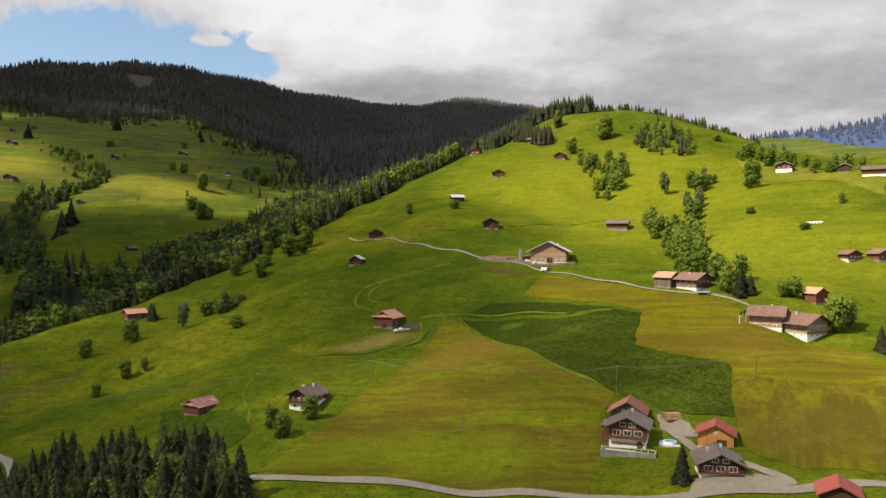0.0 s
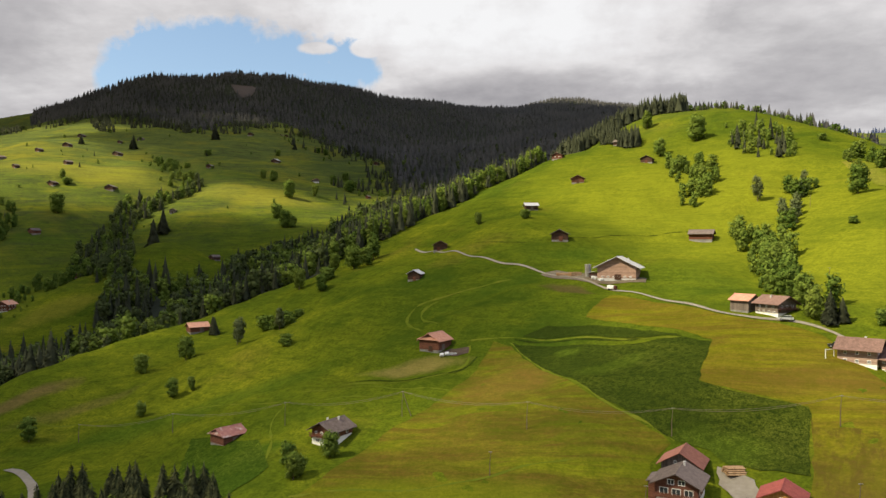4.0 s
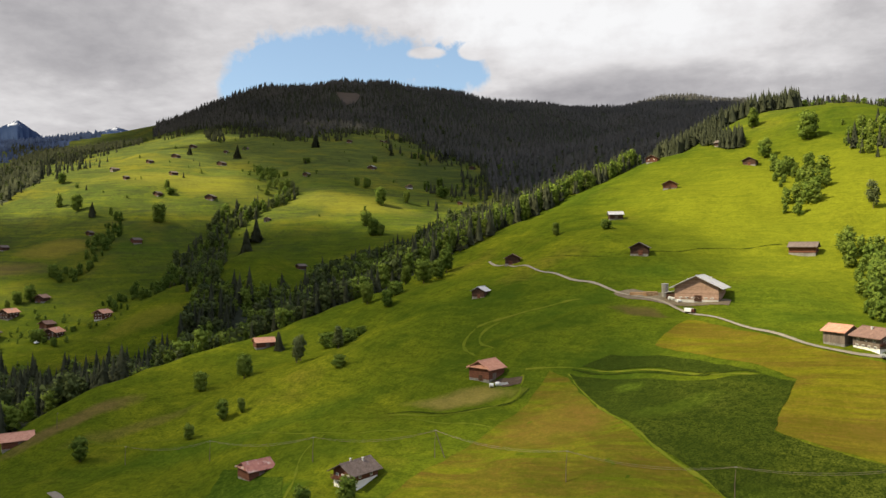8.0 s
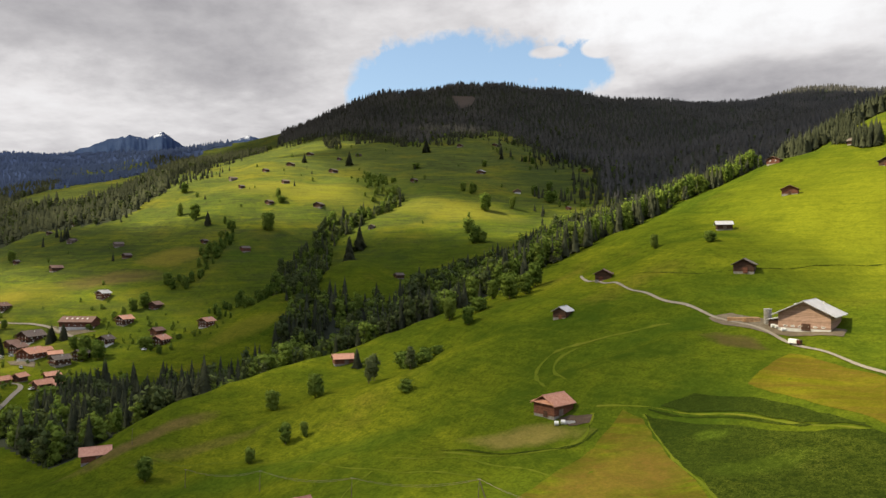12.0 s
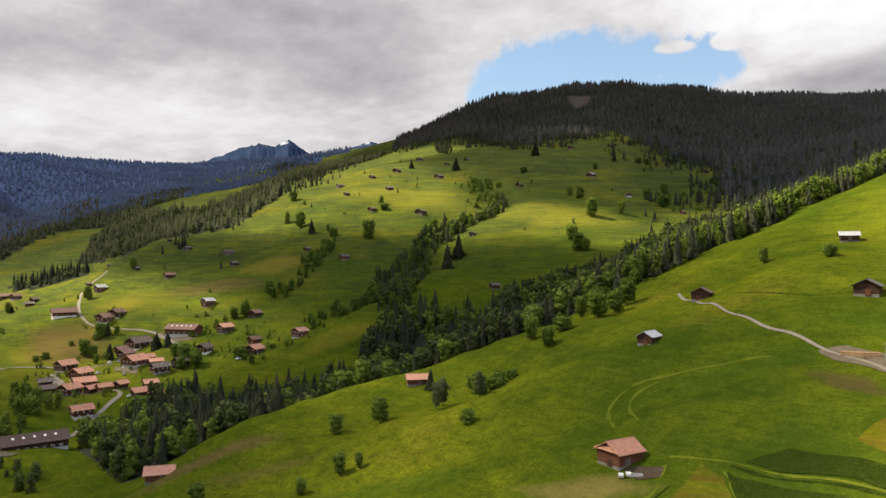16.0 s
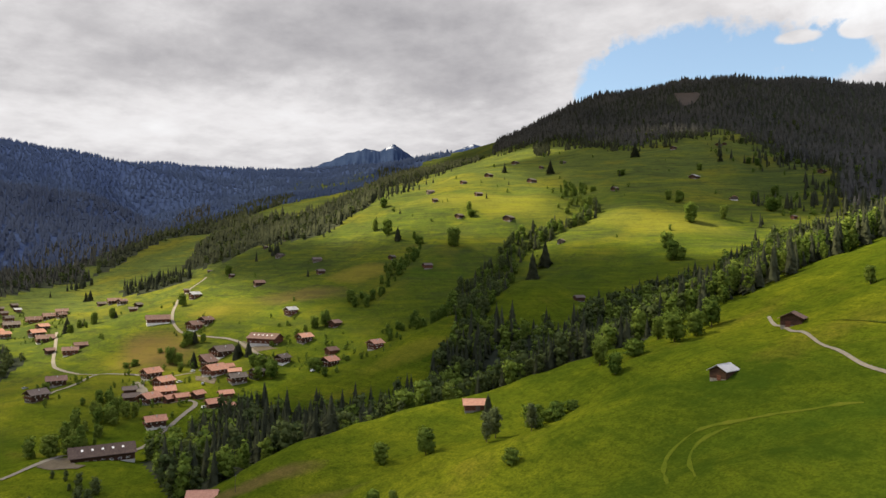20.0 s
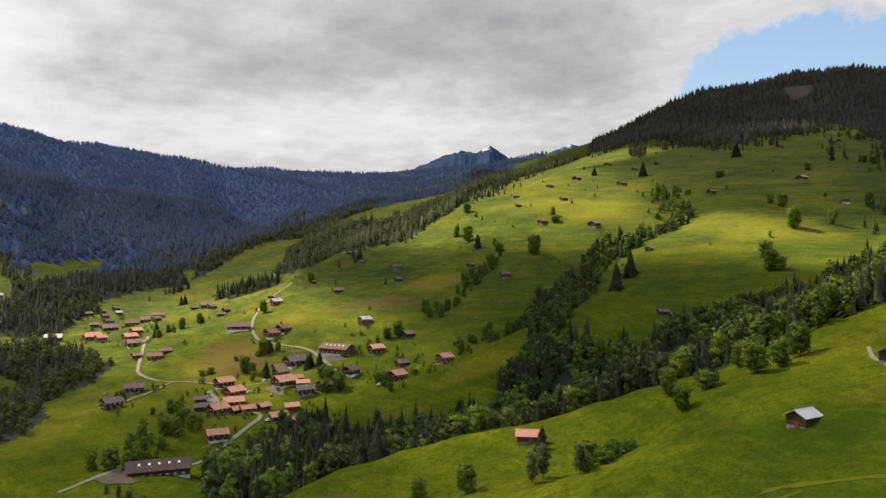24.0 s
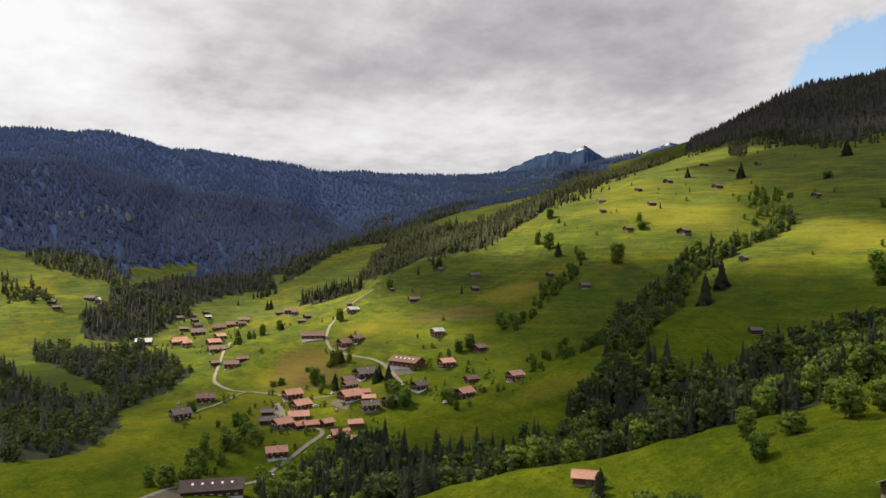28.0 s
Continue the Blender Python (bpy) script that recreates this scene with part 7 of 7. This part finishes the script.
UPPER_SHADE = shade_cloud_material("pale_shade_cloud", (0.54, 0.74), 4)
MID_SHADE = shade_cloud_material("grey_shade_cloud", (0.74, 0.90), 2)
HALF_SHADE = shade_cloud_material("broken_shade_cloud", (0.34, 0.62), 6)
BANK_SHADE = shade_cloud_material("shade_cloud_bank", (0.36, 0.46), 7)
DENSE_SHADE = shade_cloud_material("dense_shade_cloud", (0.70, 0.84), 3)
cloud("unseen grey cloud added to shade the valley", [(-2650, 2130), (-2400, 1330), (-2000, 1090), (-1710, 970), (-1590, 1230), (-1450, 1130), (-1400, 600), (-1300, 480), (-1170, 330), (-1080, 250), (-890, 320), (-750, 410), (-530, 360), (-250, 530), (-250, 2130), (-950, 2830), (-1850, 2530)], 1500, DENSE_SHADE)
cloud("unseen grey cloud added to shade the valley", [(-2007, 146), (-1738, 122), (-1609, 134), (-1551, 161), (-1493, 208), (-1474, 187), (-1431, 183), (-1344, 180), (-1294, 211), (-1278, 336), (-1243, 248), (-1233, 143), (-1230, -2), (-1304, -147), (-1396, -245), (-1482, -296), (-1538, -264), (-1536, -113), (-1701, -60), (-1839, -30), (-1991, 55)], 1500, MID_SHADE)
cloud("unseen grey cloud added to shade the valley", [(-1153, 428), (-1317, 304), (-1399, 287), (-1468, 272), (-1494, 302), (-1618, 461), (-1838, 711), (-1818, 821), (-1657, 1152), (-1500, 1250), (-1305, 1113), (-1198, 801)], 1500, UPPER_SHADE)
cloud("unseen grey cloud added to shade the valley", [(-1505, -338), (-1465, -258), (-1366, -158), (-1245, -37), (-1173, 14), (-1106, -64), (-1100, -140), (-1101, -206), (-1098, -256), (-1106, -289), (-1140, -324), (-1181, -358), (-1214, -402), (-1225, -470), (-1370, -535), (-1593, -496)], 1500, THIN_SHADE, fade=28.0)
cloud("unseen thin cloud added to shade the near meadows", [(-1222, -531), (-1230, -470), (-1214, -402), (-1177, -355), (-1135, -316), (-1101, -290), (-1086, -313), (-1077, -352), (-1080, -392), (-1075, -435), (-1056, -488), (-1080, -570), (-1140, -590)], 1500, VEIL_SHADE, fade=25.0)
cloud("unseen grey cloud added to shade the valley", [(-1975, -340), (-1890, -250), (-1740, -260), (-1600, -220), (-1480, -250), (-1440, -360), (-1580, -490), (-1880, -560), (-1960, -490)], 1500, HALF_SHADE)

cloud("small unseen cloud added to shade the valley", [(-1440, -470), (-1290, -450), (-1275, -390), (-1296, -325), (-1340, -250), (-1400, -260), (-1480, -360)], 1500, HALF_SHADE, fade=28.0)

cloud("unseen thin cloud added to shade the village", [(-1760, -300), (-1600, -320), (-1480, -280), (-1450, -170), (-1540, -100), (-1700, -95), (-1800, -160)], 1500, VEIL_SHADE, fade=28.0)
cloud("unseen cloud bank added to shade the range", [(-5200, -1300), (-4000, -1300), (-3300, -1000), (-3060, -500), (-3100, 0), (-3300, 500), (-3500, 1400), (-5200, 1400)], 2600, BANK_SHADE, 120.0, 90.0, 120.0)

cloud("unseen thin cloud added to shade the valley shoulder", [(-1894, 83), (-1790, 228), (-1913, 473), (-2015, 818), (-2183, 1368), (-2686, 1357), (-2575, 642), (-2361, 125), (-2176, -58), (-2052, -16)], 1500, VEIL_SHADE)


def snowy_peaks():
    """Far rocky peaks with snow at the head of the valley."""
    ridge = [(57, 5.2), (55.6, 6.0), (53.5, 6.6), (51.2, 7.6), (49.6, 8.1), (48.4, 7.9), (47.4, 8.5), (46.6, 8.0), (45.5, 7.2), (44.2, 7.3), (42.8, 7.9), (41.0, 8.5), (39.8, 8.0), (38.0, 7.0)]
    az = np.linspace(ridge[0][0], ridge[-1][0], 260)
    el = np.interp(-az, [-a for a, _ in ridge], [e for _, e in ridge])
    rng = np.random.default_rng(5)
    rows = 26
    crag = np.array([[noise.fractal(Vector((a * 1.6, r * 0.22, 0.0)), 0.7, 2.1, 6) for a in az] for r in range(rows)])
    v = []
    for r in range(rows):
        s = r / (rows - 1)
        for i, a in enumerate(az):
            top = math.tan(radians(el[i])) * 4650
            dist = 4650 - 900 * s + crag[r, i] * 90 * min(1, s * 3)
            z = 140 + (top + crag[0, i] * 7) * (1 - s) + crag[r, i] * 30 * s * (1 - s)
            v.append((45 - math.sin(radians(a)) * dist, 176 + math.cos(radians(a)) * dist, z))
    n = len(az)
    f = [(r * n + i, r * n + i + 1, (r + 1) * n + i + 1, (r + 1) * n + i) for r in range(rows - 1) for i in range(n - 1)]
    return tagged(new("snowy_mountain", mesh_of("snowy_mountain", v, f, PEAK, True)), "far rocky mountain with snow patches under the summit", "mountain", kind="structure")


def peak_base(t):
    geo = t.nodes.new("ShaderNodeNewGeometry")
    sep = t.nodes.new("ShaderNodeSeparateXYZ")
    t.links.new(geo.outputs["Position"], sep.inputs[0])
    # rock tinted dark blue, the haze of distance painted into it
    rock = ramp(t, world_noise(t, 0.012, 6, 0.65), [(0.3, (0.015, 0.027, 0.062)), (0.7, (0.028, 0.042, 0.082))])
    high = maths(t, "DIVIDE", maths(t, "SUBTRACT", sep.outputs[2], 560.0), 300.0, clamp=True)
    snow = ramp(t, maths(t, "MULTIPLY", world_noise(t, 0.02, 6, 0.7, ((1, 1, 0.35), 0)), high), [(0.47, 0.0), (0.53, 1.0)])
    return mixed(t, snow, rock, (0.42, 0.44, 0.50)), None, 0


PEAK = material("haze_blue_rock_and_snow", peak_base, gloss=0.0)
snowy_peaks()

# ---- small things ----
CAR_PAINT = {n: material("%s_car_paint" % n, plain([c, tuple(1.1 * v for v in c)], 1.0, 0.0), 0.3, gloss=0.5) for n, c in (("white", (0.62, 0.62, 0.62)), ("black", (0.02, 0.02, 0.022)), ("red", (0.060, 0.014, 0.012)), ("silver", (0.32, 0.33, 0.34)))}
RUBBER = material("black_rubber", plain([(0.012, 0.012, 0.012), (0.022, 0.022, 0.022)], 4.0, 0.0), 0.8)
POOL_WATER = material("pool_water", plain([(0.05, 0.30, 0.55), (0.10, 0.42, 0.66)], 1.0, 0.01), 0.1, gloss=0.5)
WRAP = material("white_bale_wrap", plain([(0.48, 0.49, 0.49), (0.64, 0.64, 0.63)], 1.2, 0.02), 0.45)
LOG = material("cut_logs", plain([(0.16, 0.09, 0.045), (0.30, 0.19, 0.10), (0.42, 0.29, 0.17)], 2.0, 0.03))


def set_down(name, x, y, turn, label, category, group="", sink=0.0):
    ob = new(name)
    ob.matrix_world = pose(x, y, ground_z(x, y) - sink, 0, 0, turn)
    return tagged(ob, label, category, group)


def disc(solid, x, y, z, r, half, n=12):
    """A wheel or drum lying across x."""
    ring = [(y + r * math.cos(2 * math.pi * i / n), z + r * math.sin(2 * math.pi * i / n)) for i in range(n)]
    v = [(x - half, a, b) for a, b in ring] + [(x + half, a, b) for a, b in ring]
    return solid.add(v, [tuple(reversed(range(n))), tuple(range(n, 2 * n))] + [(i, (i + 1) % n, (i + 1) % n + n, i + n) for i in range(n)])


def car(x, y, turn, paint, label, tall=0.0, lift=0.28):
    ob = set_down("car", x, y, turn, label, "car", "parked cars", -lift)
    body = [(-2.05, 0.35), (2.05, 0.35), (2.1, 0.75), (1.25, 0.95), (-1.9, 1.0), (-2.1, 0.7)]
    v = [(-0.85, a, b) for a, b in body] + [(0.85, a, b) for a, b in body]
    n = len(body)
    part("body", Solid().add(v, [tuple(reversed(range(n))), tuple(range(n, 2 * n))] + [(i, (i + 1) % n, (i + 1) % n + n, i + n) for i in range(n)]).mesh("body", CAR_PAINT[paint]), ob)
    cab = [(-1.8, 0.98), (1.15, 0.95), (0.55, 1.42 + tall), (-1.5, 1.45 + tall)]
    v = [(-0.74, a, b) for a, b in cab] + [(0.74, a, b) for a, b in cab]
    part("window_glass", Solid().add(v, [(3, 2, 1, 0), (4, 5, 6, 7), (0, 1, 5, 4), (1, 2, 6, 5), (2, 3, 7, 6), (3, 0, 4, 7)]).mesh("window_glass", GLASS), ob)
    part("car_roof", Solid().box(-0.72, -1.48, 1.44 + tall, 0.72, 0.52, 1.50 + tall).mesh("car_roof", CAR_PAINT[paint]), ob)
    for wx in (-0.78, 0.78):
        for wy in (-1.3, 1.3):
            w = part("wheel", disc(Solid(), wx, wy, 0.33, 0.33, 0.11).mesh("wheel", RUBBER), ob)
            part("rim", disc(Solid(), wx * 1.06, wy, 0.33, 0.19, 0.09, 8).mesh("rim", CAR_PAINT["silver"]), w)
    return ob


def truck(x, y, turn):
    ob = set_down("lorry", x, y, turn, "small lorry with dark red cab and pale load on the lane", "lorry", "", -0.25)
    ob.matrix_world = ob.matrix_world @ Matrix.Scale(0.64, 4)
    part("cab", Solid().prism([(-1.0, 0.5), (1.0, 0.5), (1.0, 2.3), (0.9, 2.45), (-0.9, 2.45), (-1.0, 2.3)], 1.3, 3.0).mesh("cab", CAR_PAINT["red"]), ob)
    part("windscreen", Solid().box(-0.85, 2.98, 1.4, 0.85, 3.03, 2.2).mesh("windscreen", GLASS), ob)
    part("load_cover", Solid().prism([(-1.05, 0.9), (1.05, 0.9), (1.05, 2.35), (0.8, 2.6), (-0.8, 2.6), (-1.05, 2.35)], -2.85, 1.15).mesh("load_cover", CAR_PAINT["white"]), ob)
    part("load_bed", Solid().box(-1.1, -2.9, 0.7, 1.1, 1.2, 0.9).box(-1.1, -2.9, 0.9, -1.0, 1.2, 1.7).box(1.0, -2.9, 0.9, 1.1, 1.2, 1.7).box(-1.0, -2.9, 0.9, 1.0, -2.8, 1.7).mesh("load_bed", CAR_PAINT["white"]), ob)
    for wx in (-0.9, 0.9):
        for wy in (-1.9, 2.1):
            part("wheel", disc(Solid(), wx, wy, 0.45, 0.45, 0.15).mesh("wheel", RUBBER), ob)


def pole(x, y, h, strut=None, arm=True):
    ob = set_down("power_pole", x, y, 0, "tall slim wooden power pole on the meadow", "power pole", "power poles", 0.5)
    v, f = trunk_geometry(h / 0.85, 0.13, 0, np.random.default_rng(1))
    part("post", mesh_of("post", v, f, BARK), ob)
    if arm:
        part("insulator", disc(Solid(), 0.03 * h, 0.0, h - 0.1, 0.09, 0.4, 8).mesh("insulator", STONE), ob)
    if strut:
        dx, dy = strut
        s = Solid()
        k = 0.10
        v = [(dx + a, dy + b, 0.0) for a, b in ((-k, -k), (k, -k), (k, k), (-k, k))] + [(0.03 * h + a, b, h * 0.97) for a, b in ((-k, -k), (k, -k), (k, k), (-k, k))]
        part("strut", s.add(v, [(3, 2, 1, 0), (4, 5, 6, 7), (0, 1, 5, 4), (1, 2, 6, 5), (2, 3, 7, 6), (3, 0, 4, 7)]).mesh("strut", BARK), ob)
    return (x + 0.03 * h, y, ground_z(x, y) - 0.5 + h)


def wire(a, b, sag, parent_name="power_line"):
    a, b = np.array(a), np.array(b)
    s = Solid()
    n = 14
    pts = [a + (b - a) * i / n - np.array((0, 0, sag * 4 * (i / n) * (1 - i / n))) for i in range(n + 1)]
    r = 0.03
    v = [tuple(p + np.array(q)) for p in pts for q in ((r, 0, -r), (-r, 0, -r), (0, 0, r))]
    f = [(3 * i + j, 3 * i + (j + 1) % 3, 3 * i + 3 + (j + 1) % 3, 3 * i + 3 + j) for i in range(n) for j in range(3)]
    tagged(new(parent_name, mesh_of(parent_name, v, f, TIMBER_GREY)), "thin sagging power line between wooden poles", "power line", "power lines")


tops = [pole(*q) for q in ((-133.4, 241.5, 6.5), (-96.4, 233.0, 6.5), (-54.2, 215.7, 7.0), (-21.6, 217.5, 7.5, (2.6, 0.6)), (12.6, 203.9, 7.5), (46.9, 200.3, 7.5), (83.0, 196.0, 7.5), (121.0, 190.0, 7.5))]
for a_, b_ in zip(tops, tops[1:]):
    wire(a_, b_, 1.6)
    wire(np.array(a_) + (0, 0.5, -0.25), np.array(b_) + (0, 0.5, -0.25), 1.9)
for x_, y_, h_ in ((4.9, 182.8, 6.0), (76.0, 168.0, 5.0), (37.5, 175.0, 5.5), (118.0, 300.0, 6.0), (152.0, 420.0, 6.5), (-180.0, 262.0, 6.5)):
    pole(x_, y_, h_)

truck(42.8, 309.6, -122)
car(95.0, 231.0, 70, "black", "black car parked beside the farmhouse")
car(88.0, 250.0, 70, "silver", "silver car parked below the farmhouse")
for x_, y_, t_, p_ in ((-447, 389, 30, "white"), (-441, 392, 80, "silver"), (-424, 367, 10, "white"), (-402, 372, 60, "silver"), (-351, 441, 70, "white"), (-352, 425, 20, "white"), (-428, 340, 40, "white"), (-360, 350, 10, "white"), (-325, 283, 60, "white"), (-505, 296, 20, "silver"), (-704, 386, 30, "white"), (-433, 395, 30, "black"), (-330, 305, 70, "white")):
    car(x_, y_, t_, p_, "small %s car parked in the village" % p_)

# beside the chalets
tub = set_down("garden_pool", 53.6, 174.5, -20, "round blue garden pool with pale rim", "pool")
ring_ = [(1.5 * math.cos(i * math.pi / 10), 1.5 * math.sin(i * math.pi / 10)) for i in range(20)]
part("pool_wall", Solid().add([(a, b, z) for z in (-0.6, 0.8) for a, b in ring_] + [(0.9 * a, 0.9 * b, 0.8) for a, b in ring_],
     [(i, (i + 1) % 20, (i + 1) % 20 + 20, i + 20) for i in range(20)] + [(i + 20, (i + 1) % 20 + 20, (i + 1) % 20 + 40, i + 40) for i in range(20)]).mesh("pool_wall", FRAME_WHITE), tub)
part("water", Solid().add([(0.92 * a, 0.92 * b, 0.68) for a, b in ring_] + [(0, 0, 0.68)], [(i, (i + 1) % 20, 20) for i in range(20)]).mesh("water", POOL_WATER), tub)
deck_ = set_down("pool_deck", 53.8, 174.6, -20, "pale paved square round the garden pool", "terrace")
part("paving", Solid().box(-2.6, -2.1, -0.8, 2.6, 2.1, 0.12).mesh("paving", CONCRETE), deck_)
terrace = set_down("terrace", 43.0, 171.2, -20, "paved terrace with low stone wall and white fence", "terrace")
part("retaining_wall", Solid().box(-6.2, -1.6, -1.6, 6.2, -1.2, 0.9).box(-6.2, -1.2, -1.6, -5.8, 1.6, 0.9).box(5.8, -1.2, -1.6, 6.2, 1.6, 0.9).mesh("retaining_wall", STONE), terrace)
part("floor_slab", Solid().box(-5.8, -1.2, -1.6, 5.8, 1.8, 0.35).mesh("floor_slab", CONCRETE), terrace)
for i_ in range(9):
    part("fence_post", Solid().box(-6.0 + i_ * 1.5 - 0.07, -1.5, 0.9, -6.0 + i_ * 1.5 + 0.07, -1.36, 1.8).mesh("fence_post", CONCRETE), terrace)
part("fence_rail", Solid().box(-6.1, -1.47, 1.62, 6.1, -1.39, 1.74).mesh("fence_rail", CONCRETE), terrace)

def log_pile(x, y, turn, n, long_, label):
    ob = set_down("log_pile", x, y, turn, label, "log pile", "log piles")
    rng = np.random.default_rng(int(abs(x * 10)))
    r = 0.22
    k = 0
    for row in range(n):
        for i in range(n * 2 - row):
            part("log", disc(Solid(), rng.uniform(-0.2, 0.2), (i + row * 0.5) * 2 * r - n * 2 * r, r + row * r * 1.75 - 0.1, r * rng.uniform(0.8, 1.0), long_ / 2, 7).mesh("log", LOG), ob)
            k += 1


log_pile(57.8, 187.0, 10, 4, 4.0, "stacked split logs beside the barn")
log_pile(29.5, 331.0, 30, 4, 5.0, "brown log pile beside the farm barn")
log_pile(24.5, 333.0, 10, 3, 5.0, "low pile of felled logs in the yard")
tank = set_down("slurry_silo", 34.7, 327.0, 0, "round pale concrete silo beside the barn", "silo")
n_ = 20
circ_ = [(1.2 * math.cos(2 * math.pi * i / n_), 1.2 * math.sin(2 * math.pi * i / n_)) for i in range(n_)]
part("drum", Solid().add([(a, b, z) for z in (-1.5, 4.9) for a, b in circ_], [tuple(range(n_, 2 * n_))] + [(i, (i + 1) % n_, (i + 1) % n_ + n_, i + n_) for i in range(n_)]).mesh("drum", STONE), tank)
part("lid", Solid().add([(1.08 * a, 1.08 * b, z) for z in (4.9, 5.05) for a, b in circ_], [tuple(reversed(range(n_))), tuple(range(n_, 2 * n_))] + [(i, (i + 1) % n_, (i + 1) % n_ + n_, i + n_) for i in range(n_)]).mesh("lid", TIN), tank)


def bale(x, y, turn):
    ob = set_down("round_bale", x, y, turn, "white plastic-wrapped round hay bale", "hay bale", "wrapped bales")
    part("wrapped_hay", disc(Solid(), 0, 0, 0.6, 0.62, 0.6, 16).mesh("wrapped_hay", WRAP), ob)


for x_, y_ in ((37.6, 322.0), (38.9, 321.4), (40.3, 320.8), (36.4, 322.7), (39.4, 319.8), (161.8, 328.6), (163.1, 328.2), (164.4, 327.8), (165.7, 327.4), (167.0, 327.0), (-16.8, 261.8), (-15.2, 262.6)):
    bale(x_, y_, 18)
trough = set_down("cattle_trough", -13.6, 263.4, 20, "pale concrete cattle trough beside the hay barn", "trough")
part("basin", Solid().box(-1.6, -0.5, -0.3, 1.6, -0.4, 0.6).box(-1.6, 0.4, -0.3, 1.6, 0.5, 0.6).box(-1.6, -0.4, -0.3, -1.5, 0.4, 0.6).box(1.5, -0.4, -0.3, 1.6, 0.4, 0.6).box(-1.5, -0.4, -0.3, 1.5, 0.4, 0.1).mesh("basin", CONCRETE), trough)
swing = set_down("swing_frame", 91.3, 225.4, 30, "white wooden swing frame on the lawn", "swing")
for sx_ in (-1.5, 1.5):
    part("leg", Solid().box(sx_ - 0.06, -0.06, -0.3, sx_ + 0.06, 0.06, 2.2).mesh("leg", FRAME_WHITE), swing)
part("crossbeam", Solid().box(-1.6, -0.07, 2.1, 1.6, 0.07, 2.24).mesh("crossbeam", FRAME_WHITE), swing)
